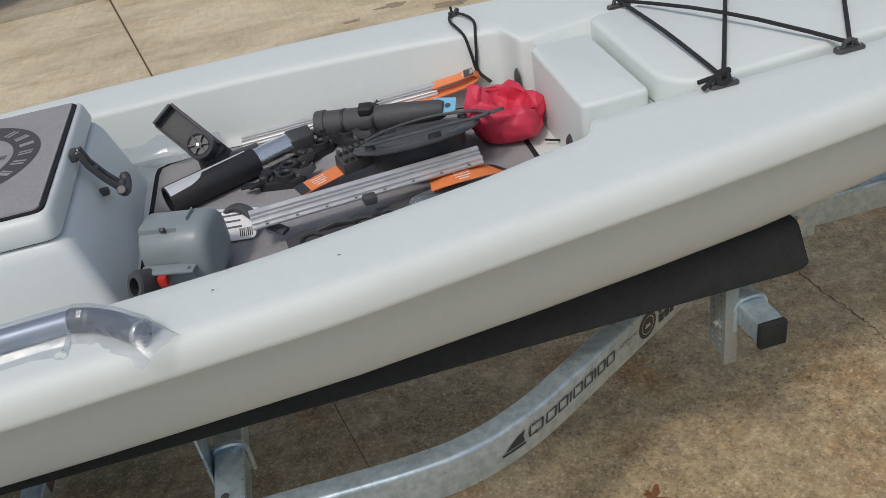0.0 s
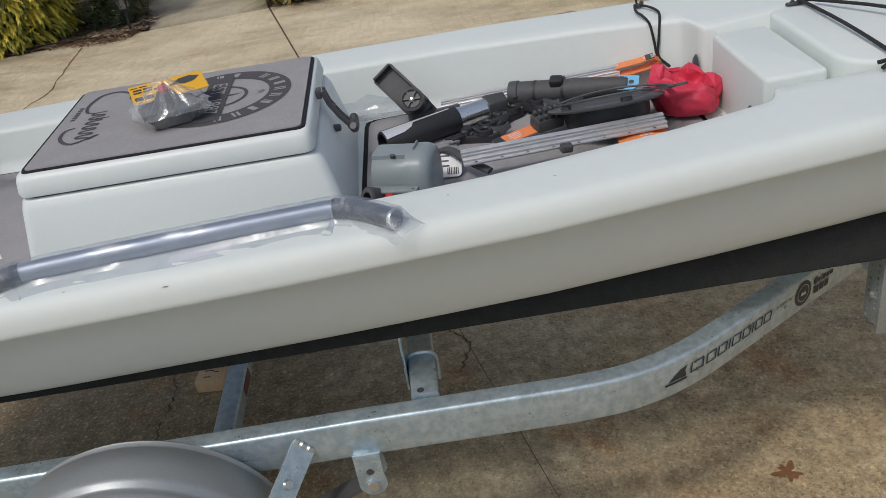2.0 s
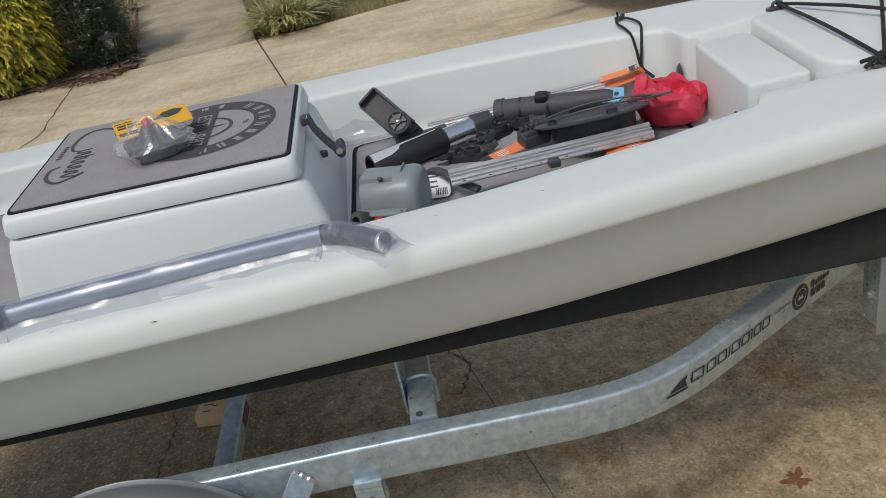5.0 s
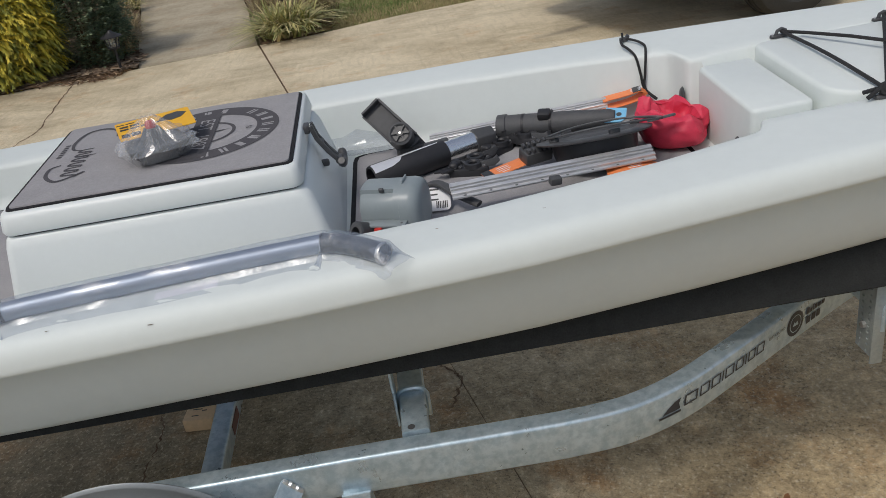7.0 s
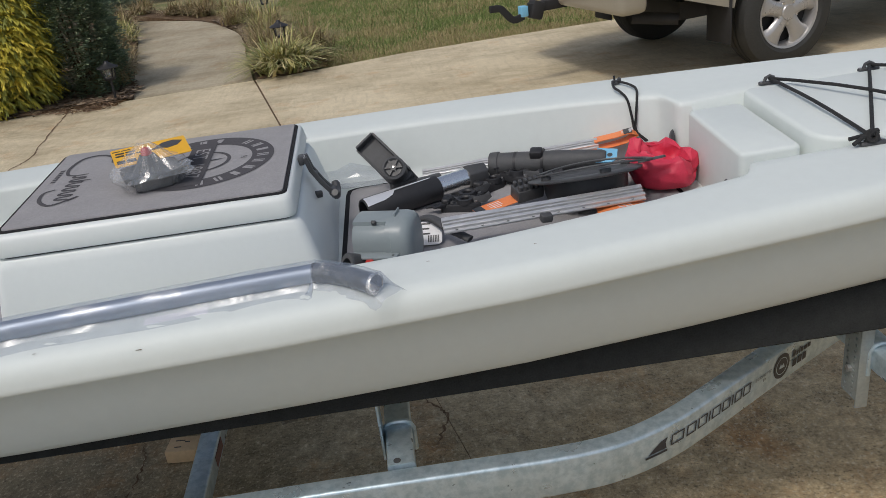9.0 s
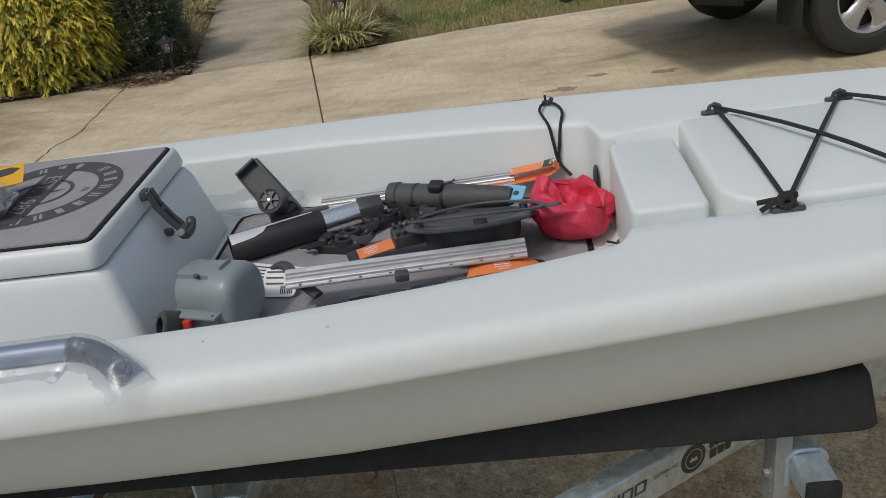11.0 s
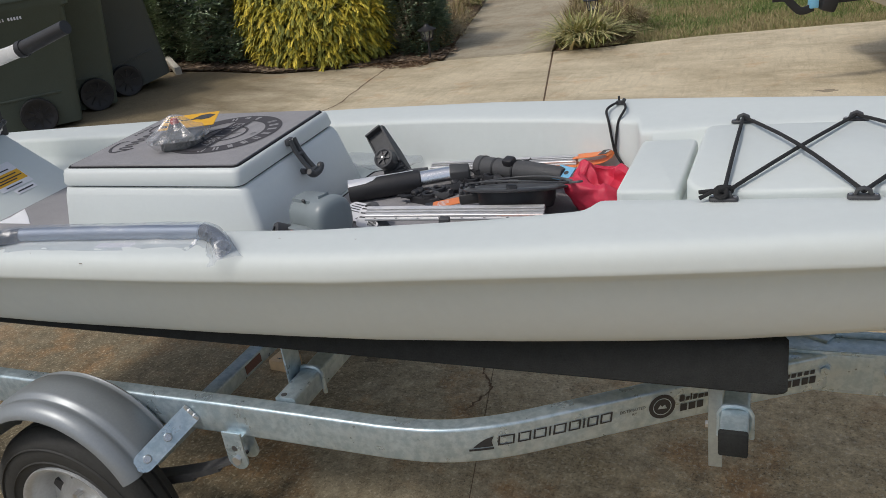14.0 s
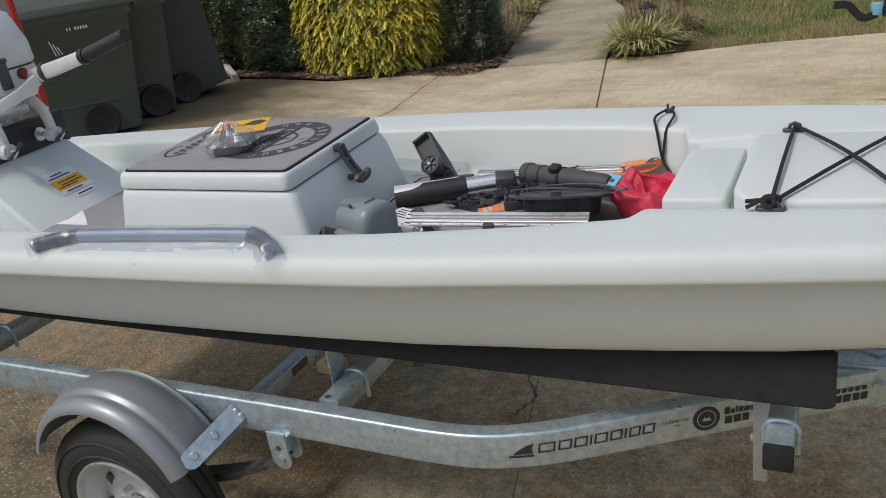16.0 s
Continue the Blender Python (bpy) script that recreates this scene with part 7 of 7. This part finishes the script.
# ---- shrubs, grasses, lamps ----
def leaf_shrub(name, at, rx, ry, h, n, mat, label, seed, droop=0.6, leaf=0.05, wid=0.012, base_r=0.35, strands=5):
    """Many drooping sprays on branches that rise from a short trunk."""
    rnd = random.Random(seed)
    sh = thing(name, Matrix.Translation(at), label, "shrub")
    bm = bmesh.new()
    for i in range(9):
        a = 2 * math.pi * i / 9 + rnd.random()
        rod(bm, (0.03 * math.cos(a), 0.03 * math.sin(a), 0), (rx * 0.6 * math.cos(a), ry * 0.6 * math.sin(a), h * (0.5 + 0.35 * rnd.random())), 0.014, 6, 0.004)
    part("trunk", bm, M["soil"], sh)
    v, f = [], []
    for _ in range(n):
        t = rnd.random() ** 0.8
        z = h * t
        prof = math.sqrt(max(0.02, 1 - ((t - 0.38) / 0.64) ** 2))
        a = rnd.random() * 6.283
        k = 0.55 + 0.48 * rnd.random() ** 0.5
        lump = 1 + 0.16 * math.sin(5 * a + 7 * t) + 0.10 * math.sin(11 * a - 13 * t)
        x, y = rx * prof * k * lump * math.cos(a), ry * prof * k * lump * math.sin(a)
        for s in range(strands):
            b = a + rnd.gauss(0, 0.9)
            L = leaf * (0.6 + 0.9 * rnd.random())
            dx, dy, dz = math.cos(b) * L, math.sin(b) * L, L * (rnd.random() * 0.7 - droop)
            sx, sy = -math.sin(b) * wid * 0.5, math.cos(b) * wid * 0.5
            p = (x + rnd.gauss(0, 0.012), y + rnd.gauss(0, 0.012), max(0.01, z + rnd.gauss(0, 0.012)))
            q = len(v)
            mid = (p[0] + dx * 0.55, p[1] + dy * 0.55, max(0.01, p[2] + dz * 0.35))
            tip = (p[0] + dx, p[1] + dy, max(0.006, p[2] + dz))
            v += [p, (mid[0] - sx, mid[1] - sy, mid[2]), tip, (mid[0] + sx, mid[1] + sy, mid[2] + wid * 0.3)]
            f.append((q, q + 1, q + 2, q + 3))
    mesh_stuff("crown", v, f, M[mat], parent=sh)
    return sh
def cypress(at, rx, ry, h, label, seed):
    """Layered fern-like sprays that arch outwards and hang at the tips."""
    rnd = random.Random(seed)
    sh = thing("golden_cypress", Matrix.Translation(at), label, "shrub")
    bm = bmesh.new()
    for i in range(11):
        a = 2 * math.pi * i / 11 + rnd.random()
        rod(bm, (0.03 * math.cos(a), 0.03 * math.sin(a), 0), (rx * 0.6 * math.cos(a), ry * 0.6 * math.sin(a), h * (0.4 + 0.4 * rnd.random())), 0.014, 6, 0.004)
    part("trunk", bm, M["soil"], sh)
    sets = ([], []), ([], [])
    def spray(p, out, L, droop, v, f, w):
        side = out.cross(Vector((0, 0, 1))).normalized()
        lean = rnd.gauss(0, 0.35)
        n_ = 5
        spine = [p + out * (L * t) + side * (L * lean * t * t) + Vector((0, 0, L * (0.45 * t - droop * t * t))) for t in (i / n_ for i in range(n_ + 1))]
        base = len(v)
        for q in spine:
            v.append(tuple(q))
        for i in range(1, n_ + 1):
            d = (spine[i] - spine[i - 1]).normalized()
            for s_ in (-1, 1):
                l_ = L * 0.36 * (1.15 - i / n_ * 0.75) * (0.7 + 0.6 * rnd.random())
                tip = spine[i] + d * l_ * 0.75 + side * s_ * l_ * 0.75 + Vector((0, 0, -l_ * 0.45))
                mid = spine[i - 1] + (tip - spine[i - 1]) * 0.6 + side * s_ * w
                k = len(v)
                v.append(tuple(tip)), v.append(tuple(mid))
                f.append((base + i - 1, base + i, k, k + 1))
    for _ in range(12500):
        t = rnd.random() ** 0.85
        a = rnd.random() * 6.283
        prof = math.sqrt(max(0.03, 1 - ((t - 0.36) / 0.68) ** 2))
        tuft = 0.5 + 0.5 * noise.noise(Vector((math.cos(a) * 3.2, math.sin(a) * 3.2, t * 4.5)))
        k = 0.70 + 0.22 * rnd.random() ** 0.6 + 0.16 * tuft
        out = Vector((math.cos(a) + rnd.gauss(0, 0.5), math.sin(a) + rnd.gauss(0, 0.5), 0.15 + rnd.gauss(0, 0.4) + 0.5 * max(0, t - 0.6))).normalized()
        p = Vector((rx * prof * k * math.cos(a), ry * prof * k * math.sin(a), max(0.03, h * t)))
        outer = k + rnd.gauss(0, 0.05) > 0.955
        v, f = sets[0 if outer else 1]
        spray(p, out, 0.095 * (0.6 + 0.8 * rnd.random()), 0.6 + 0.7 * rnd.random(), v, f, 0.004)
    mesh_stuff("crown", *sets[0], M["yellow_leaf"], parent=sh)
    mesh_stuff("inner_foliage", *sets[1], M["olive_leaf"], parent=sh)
    return sh
cypress((-3.50, 6.42, gz(-3.5)), 0.80, 0.62, 1.35, "golden yellow thread-leaf cypress shrub in the bed", 11)
leaf_shrub("dark_shrub", (-2.55, 6.78, 0.02), 0.36, 0.40, 1.35, 9500, "lamp_shrub_leaf", "dark evergreen shrub with small leaves beside the lamp", 12, droop=0.2, leaf=0.035, wid=0.016)
leaf_shrub("dark_shrub", (-4.85, 6.45, gz(-4.85) + 0.0), 0.95, 0.6, 1.6, 15000, "dark_leaf", "deep green evergreen shrub in shade by the house", 13, droop=0.3, leaf=0.065, wid=0.026)

def clump(name, at, r, h, n, mat, label, seed, wide=0.005):
    rnd = random.Random(seed)
    v, f = [], []
    for _ in range(n):
        a = rnd.random() * 6.283
        lean = rnd.random() ** 0.4
        L = h * (0.7 + 0.6 * rnd.random())
        c, s = math.cos(a), math.sin(a)
        bx, by = rnd.gauss(0, r * 0.18), rnd.gauss(0, r * 0.18)
        w = wide * (0.8 + 0.5 * rnd.random())
        for k in range(5):
            t = k / 4
            out = r * lean * (t ** 1.3)
            z = L * (t - 0.62 * lean * t * t * 1.25)
            ww = w * (1 - t * 0.85)
            p0 = (bx + c * out - s * ww, by + s * out + c * ww, max(z, 0.004))
            p1 = (bx + c * out + s * ww, by + s * out - c * ww, max(z, 0.004))
            q = len(v)
            v += [p0, p1]
            if k:
                f.append((q - 2, q - 1, q + 1, q))
    ob = mesh_stuff(name, v, f, M[mat], m=Matrix.Translation(at))
    return tagged(ob, label, "grass clump", "grasses along the path", "thing")
clump("grass_clump", (-0.68, 6.68, 0.005), 0.54, 0.36, 620, "grass_clump", "arching clump of striped green and straw grass at the path corner", 21, 0.014)
clump("grass_clump", (-0.95, 7.6, 0.03), 0.36, 0.38, 420, "dry_grass", "dry brown clump of ornamental grass beside the path", 22)
clump("grass_clump", (-2.40, 7.0, 0.03), 0.42, 0.50, 620, "dry_grass", "dry brown clump of ornamental grass beside the path", 23, 0.008)
clump("grass_clump", (-2.5, 7.9, 0.03), 0.30, 0.34, 260, "dry_grass", "dry brown clump of ornamental grass beside the path", 24)
clump("grass_clump", (-1.1, 8.6, 0.03), 0.32, 0.34, 260, "dry_grass", "dry brown clump of ornamental grass beside the path", 25)
clump("grass_clump", (-0.40, 7.4, 0.03), 0.40, 0.38, 420, "dry_grass", "dry brown clump of ornamental grass beside the path", 26)
clump("grass_clump", (-2.9, 9.2, 0.03), 0.34, 0.36, 240, "dry_grass", "dry brown clump of ornamental grass beside the path", 27)
clump("grass_clump", (-1.6, 10.2, 0.03), 0.34, 0.36, 240, "dry_grass", "dry brown clump of ornamental grass beside the path", 28)
clump("grass_clump", (-2.3, 12.2, 0.03), 0.4, 0.4, 240, "dry_grass", "dry brown clump of ornamental grass beside the path", 29)
clump("grass_clump", (-3.4, 12.9, 0.03), 0.4, 0.4, 240, "dry_grass", "dry brown clump of ornamental grass beside the path", 30)

rnd_p = random.Random(77)
edge_r, edge_l = curve_pts([(*p, 0) for p in walk_r], 4), curve_pts([(*p, 0) for p in walk_l], 4)
for line, sgn, n_ in ((edge_r, 1, 22), (edge_l, -1, 14)):
    for i in range(n_):
        q = line[min(len(line) - 1, 1 + int((len(line) - 3) * i / n_))]
        green = rnd_p.random() < (0.35 if sgn > 0 else 0.15)
        x, y = q.x + sgn * (0.24 + 0.22 * rnd_p.random()), q.y + 0.15 * rnd_p.random() + (0.12 if sgn > 0 else 0.35)
        clump("grass_clump", (x, y, 0.005), 0.32, 0.30, 260, "grass_clump" if green else "dry_grass", "arching clump of striped grass lining the path" if green else "dry brown clump of ornamental grass lining the path", 60 + i + n_, 0.010)
leaf_shrub("hedge", (-6.4, 15.2, -0.03), 3.0, 0.7, 1.3, 9000, "dark_leaf", "dark green clipped hedge beyond the end of the path", 14, droop=0.2, leaf=0.07, wid=0.03)

def path_lamp(at, h, label):
    lp = thing("path_lamp", Matrix.Translation(at) @ Matrix.Diagonal((1.45, 1.45, 1, 1)), label, "garden lamp", "lamps along the path")
    bm = bmesh.new()
    rod(bm, (0, 0, 0), (0, 0, h - 0.17), 0.008, 10)
    part("stake", bm, M["rubber_black"], lp)
    bm = bmesh.new()
    z = h - 0.17
    lathe(bm, [(0, z), (0.03, z), (0.036, z + 0.012), (0.036, z + 0.02), (0, z + 0.02)], 20)
    part("collar", bm, M["rubber_black"], lp)
    bm = bmesh.new()
    lathe(bm, [(0, h), (0.012, h), (0.014, h - 0.012), (0.03, h - 0.03), (0.066, h - 0.055), (0.066, h - 0.062), (0.0, h - 0.055)], 24)
    part("cap", bm, M["rubber_black"], lp)
    for i in range(4):
        a = math.pi / 4 + i * math.pi / 2
        bm = bmesh.new()
        rod(bm, (0.036 * math.cos(a), 0.036 * math.sin(a), z + 0.01), (0.05 * math.cos(a), 0.05 * math.sin(a), h - 0.055), 0.004, 6)
        part("rib", bm, M["rubber_black"], lp)
    bm = bmesh.new()
    lathe(bm, [(0.030, z + 0.021), (0.043, h - 0.058)], 20)
    part("lens", bm, M["film"], lp, "clear plastic lens")
path_lamp((-2.20, 6.33, 0.02), 0.345, "black solar path lamp with a clear lens in the mulch")
path_lamp((-0.72, 7.28, 0.02), 0.37, "black solar path lamp with a clear lens among grasses")
path_lamp((-1.2, 10.6, 0.02), 0.33, "black solar path lamp with a clear lens among grasses")

# ---- rubbish bins ----
def bin_(at, yaw, label, h=1.08, w=0.62, d=0.86, mat="bin", wy=0.12):
    b = thing("wheelie_bin", Matrix.Translation(at) @ pose(0, 0, 0, 0, 0, yaw), label, "bin", "bins by the house")
    bm = bmesh.new()
    def ring(sx, sy, z, oy=0.0):
        return [(x, y + oy, z) for x, y in rect(sx, sy, 0.06, 4)]
    loft(bm, [ring(w * 0.80, d * 0.68, 0.03), ring(w * 0.84, d * 0.74, 0.30), ring(w * 0.92, d * 0.9, h - 0.18), ring(w * 0.97, d * 0.97, h - 0.16), ring(w * 0.97, d * 0.97, h - 0.08)])
    part("body", bm, M[mat], b, sharp=45)
    bm = bmesh.new()
    loft(bm, [ring(w * 1.03, d * 1.03, h - 0.085), ring(w * 1.03, d * 1.03, h - 0.06), ring(w * 0.98, d * 0.96, h - 0.02), ring(w * 0.7, d * 0.7, h + 0.01)])
    part("lid", bm, M[mat], b, sharp=45)
    bm = bmesh.new()
    rod(bm, (-w * 0.40, d * 0.53, h - 0.10), (w * 0.40, d * 0.53, h - 0.10), 0.016, 10)
    part("handle", bm, M[mat], b)
    for s in (-1, 1):
        bm = bmesh.new()
        mm = Matrix.Translation((s * (w * 0.46), wy, 0.145)) @ pose(0, 0, 0, 0, 90, 0)
        lathe(bm, [(0, -0.022), (0.10, -0.022), (0.112, -0.026), (0.14, -0.026), (0.146, -0.015), (0.146, 0.015), (0.14, 0.026), (0.112, 0.026), (0.10, 0.018), (0.03, 0.018), (0.03, 0.026), (0, 0.026)], 28, mm)
        wh = part("wheel", bm, M["rubber_black"], b)
        for i in range(9):
            a = 2 * math.pi * i / 9
            bm = bmesh.new()
            box(bm, (0.075, 0.010, 0.012), mm @ Vector((0.065 * math.cos(a), 0.065 * math.sin(a), 0.021)), rot=mm.to_3x3().to_4x4() @ Matrix.Rotation(a, 4, "Z"))
            part("spoke", bm, M["rubber_black"], wh)
    bm = bmesh.new()
    box(bm, (0.010, d * 0.50, 0.022), (w * 0.425, 0.0, 0.30), 0.004, rot=pose(0, 0, 0, 0, 4, 0))
    part("rib", bm, M[mat], b)
    return b

# ---- house corner ----
house = thing("house", pose(0, 0, 0), "house with cream lap siding beyond the bins, plus an added unseen wing", "house", kind="structure")
bm = bmesh.new()
box(bm, (6.0, 4.0, 2.9), (-9.05, 9.35, 1.45))
part("wall", bm, M["siding"], house, smooth=False)
for i in range(24):
    bm = bmesh.new()
    z = 0.16 + i * 0.11
    prism(bm, [(7.0, z), (7.022, z), (7.006, z + 0.112), (7.0, z + 0.112)], -12.08, -6.03, Matrix(((0, 0, 1, 0), (-1, 0, 0, 14.36), (0, 1, 0, 0), (0, 0, 0, 1))))
    part("siding_board", bm, M["siding"], house, smooth=False)
bm = bmesh.new()
box(bm, (6.5, 4.5, 0.12), (-9.15, 9.35, 2.96))
part("roof", bm, M["black_matt"], house, smooth=False)
# unseen wing, added to cast shade over the bins
bm = bmesh.new()
box(bm, (4.6, 9.6, 3.3), (-9.9, 2.5, 1.65))
part("wall", bm, M["siding"], house, smooth=False)
bm = bmesh.new()
box(bm, (5.0, 10.0, 0.14), (-9.9, 2.5, 3.38))
part("roof", bm, M["black_matt"], house, smooth=False)
bm = bmesh.new()
sweep(bm, [(-6.05, 7.30, 2.8), (-6.05, 7.30, 0.62), (-6.0, 7.2, 0.50), (-5.45, 6.22, 0.27), (-4.74, 5.56, 0.19)], rect(0.085, 0.065, 0.01), up=(1, 0, 0))
tagged(part("downspout", bm, M["siding"]), "white corrugated downspout ending on the drive", "downspout")
def bin_at(hub, yaw, label, mat="bin", wy=0.12, d=0.86, lean=0.0):
    c, s = math.cos(radians(yaw)), math.sin(radians(yaw))
    dx, dy = 0.300, wy
    x, y = hub[0] - (dx * c - dy * s), hub[1] - (dx * s + dy * c)
    b = bin_((x, y, hub[2] - 0.145), yaw, label, h=1.14, mat=mat, wy=wy, d=d)
    if lean:          # tipped back about its axle
        b.matrix_basis = b.matrix_basis @ Matrix.Translation((0, wy, 0.145)) @ pose(0, 0, 0, lean, 0, 0) @ Matrix.Translation((0, -wy, -0.145))
    return b
b1 = bin_at((-4.58, 3.54, 0.290), -41, "dark green wheeled rubbish bin with closed lid", wy=0.04, d=1.06)
for i in range(7):
    bm = bmesh.new()
    box(bm, (0.002, 0.014 if i > 1 else 0.010, 0.024), (0.289, -0.02 + i * 0.022 + (0.02 if i > 1 else 0), 0.93), rot=pose(0, 0, 0, 0, 2.5, 0))
    part("number_bar", bm, M["white_card"], b1, "white stencilled bar", smooth=False)
for i in range(3):
    bm = bmesh.new()
    box(bm, (0.002, 0.008, 0.13 - 0.03 * i), (0.281, -0.17 + i * 0.025, 0.80 - 0.012 * i), rot=pose(0, 0, 0, 12 + 4 * i, 2.5, 0))
    part("stencil_bar", bm, M["white_card"], b1, "white stencilled bar", smooth=False)
bin_at((-4.58, 4.22, 0.290), -38, "dark green wheeled rubbish bin beside another")
bin_at((-4.66, 4.72, 0.295), -34, "black wheeled rubbish bin tipped back close to the house wall", "bin_black", wy=-0.14, lean=13)

# ---- pickup ----
TR = Matrix.Translation((3.11, 4.24, 0)) @ pose(0, 0, 0, 0, 0, 15)
truck = thing("pickup_truck", TR, "tan pickup truck parked across the driveway", "truck")
def truck_wheel(x, y, s):
    R, W = 0.39, 0.26
    mm = Matrix.Translation((x, y, R)) @ pose(0, 0, 0, 90 if s < 0 else -90, 0, 0)
    bm = bmesh.new()
    r0 = 0.245
    prof = [(r0, -W / 2 + 0.02), (r0 + 0.03, -W / 2), (R - 0.05, -W / 2 + 0.004), (R - 0.015, -W / 2 + 0.025), (R, -W / 2 + 0.06), (R, -0.03), (R - 0.008, -0.028), (R - 0.008, -0.018), (R, -0.016), (R, 0)]
    lathe(bm, prof + [(r, -h) for r, h in prof[-2::-1]], 56)
    w = part("wheel", bm, M["rubber"], truck, "black tyre on a silver five-spoke rim", m=mm)
    bm = bmesh.new()
    lathe(bm, [(r0 + 0.006, W / 2 - 0.03), (r0 + 0.004, W / 2 - 0.012), (r0 - 0.010, W / 2 - 0.016), (r0 - 0.022, W / 2 - 0.05), (r0 - 0.03, W / 2 - 0.12)], 56)
    rim = part("rim", bm, M["wheel_silver"], w, sharp=50)
    bm = bmesh.new()
    lathe(bm, [(0, W / 2 - 0.09), (r0 - 0.03, W / 2 - 0.10)], 40)
    part("brake", bm, M["truck_dark"], w)
    for i in range(5):
        a = 2 * math.pi * i / 5 + 0.3
        bm = bmesh.new()
        rings = []
        for t, wd, z in ((0.045, 0.060, -0.028), (0.10, 0.052, -0.022), (0.16, 0.060, -0.024), (0.205, 0.088, -0.030), (0.228, 0.12, -0.036)):
            zz = W / 2 + z
            rings.append([(t, -wd, zz - 0.03), (t, -wd * 0.75, zz), (t, -wd * 0.35, zz + 0.006), (t, wd * 0.35, zz + 0.006), (t, wd * 0.75, zz), (t, wd, zz - 0.03)])
        loft(bm, rings, closed=True)
        bmesh.ops.transform(bm, matrix=Matrix.Rotation(a, 4, "Z"), verts=bm.verts)
        part("spoke", bm, M["wheel_silver"], rim, sharp=60)
    bm = bmesh.new()
    lathe(bm, [(0, W / 2 - 0.012), (0.05, W / 2 - 0.014), (0.062, W / 2 - 0.03), (0.065, W / 2 - 0.06)], 28)
    part("hub", bm, M["wheel_silver"], rim)
    for i in range(5):
        a = 2 * math.pi * (i + 0.5) / 5 + 0.3
        c = (0.078 * math.cos(a), 0.078 * math.sin(a))
        bm = bmesh.new()
        rod(bm, (*c, W / 2 - 0.05), (*c, W / 2 - 0.024), 0.011, 6)
        part("lug_nut", bm, M["steel"], rim)
for x in (0.0, 3.5):
    truck_wheel(x, 0.13, -1)
    truck_wheel(x, 1.67, 1)
# body sides with wheel arches, bed, cab
def side_outline():
    pts = [(-1.18, 0.70), (-1.18, 1.12), (1.1, 1.14), (1.2, 1.85), (2.7, 1.85), (3.3, 1.2), (4.4, 1.08), (4.5, 0.60)]
    for cx in (3.5, 0.0):
        pts += [(cx + 0.47 * math.cos(a), 0.42 + 0.47 * math.sin(a)) for a in np.linspace(math.asin(0.15), math.pi - math.asin(0.15), 14)]
    return pts
bm = bmesh.new()
outline = side_outline()
lo2 = [bm.verts.new((x, 0.02 if z < 1.2 else 0.12, z)) for x, z in outline]
hi = [bm.verts.new((x, 1.80 if z < 1.2 else 1.68, z)) for x, z in outline]
k = len(lo2)
bm.faces.new(lo2), bm.faces.new(hi[::-1])
for i in range(k):
    bm.faces.new((lo2[i], lo2[(i + 1) % k], hi[(i + 1) % k], hi[i]))
part("body", bm, M["truck_paint"], truck, sharp=30)
bm = bmesh.new()
box(bm, (0.22, 1.76, 0.20), (-1.24, 0.90, 0.665), 0.05, 3)
part("bumper", bm, M["truck_paint"], truck, "tan rear bumper")
bm = bmesh.new()
rod(bm, (-1.00, 0.44, 0.47), (-0.74, 0.26, 0.44), 0.042, 20, caps=False)
rod(bm, (-1.00, 0.44, 0.47), (-0.76, 0.274, 0.442), 0.036, 20)
part("exhaust", bm, M["truck_dark"], truck, "dark rusty tailpipe")
bm = bmesh.new()
box(bm, (4.6, 1.2, 0.14), (1.6, 0.9, 0.48), 0.03)
part("chassis", bm, M["truck_dark"], truck)
for y in (0.13, 1.67):
    bm = bmesh.new()
    box(bm, (0.012, 0.26, 0.34), (-0.50, y, 0.42), 0.003)
    part("mud_flap", bm, M["truck_dark"], truck)
for s, y in ((-1, 0.062), (1, 1.738)):
    bm = bmesh.new()
    prism(bm, [(1.32, 1.22), (1.36, 1.76), (2.62, 1.76), (3.05, 1.24)], 0, 0.01, Matrix(((1, 0, 0, 0), (0, 0, 1, y), (0, 1, 0, 0), (0, 0, 0, 1))))
    part("side_window", bm, M["glass_dark"], truck, smooth=False)
# hitch with a drop bracket
bm = bmesh.new()
box(bm, (0.30, 0.07, 0.07), (-1.42, 0.90, 0.585), 0.008)
box(bm, (0.10, 0.11, 0.13), (-1.52, 0.90, 0.565), 0.02, rot=pose(0, 0, 0, 0, 18, 0))
hitch = part("hitch", bm, M["truck_dark"], truck)
bm = bmesh.new()
box(bm, (0.055, 0.066, 0.075), (-1.62, 0.90, 0.570), 0.006)
part("hitch_sleeve", bm, M["blue"], hitch, "light blue cover")
bm = bmesh.new()
sweep(bm, curve_pts([(-1.62, 0.90, 0.535), (-1.70, 0.90, 0.520), (-1.76, 0.90, 0.575), (-1.80, 0.90, 0.615), (-1.88, 0.90, 0.622)], 4), rect(0.05, 0.024, 0.005, 2), up=(0, 1, 0))
part("drop_arm", bm, M["truck_dark"], hitch)
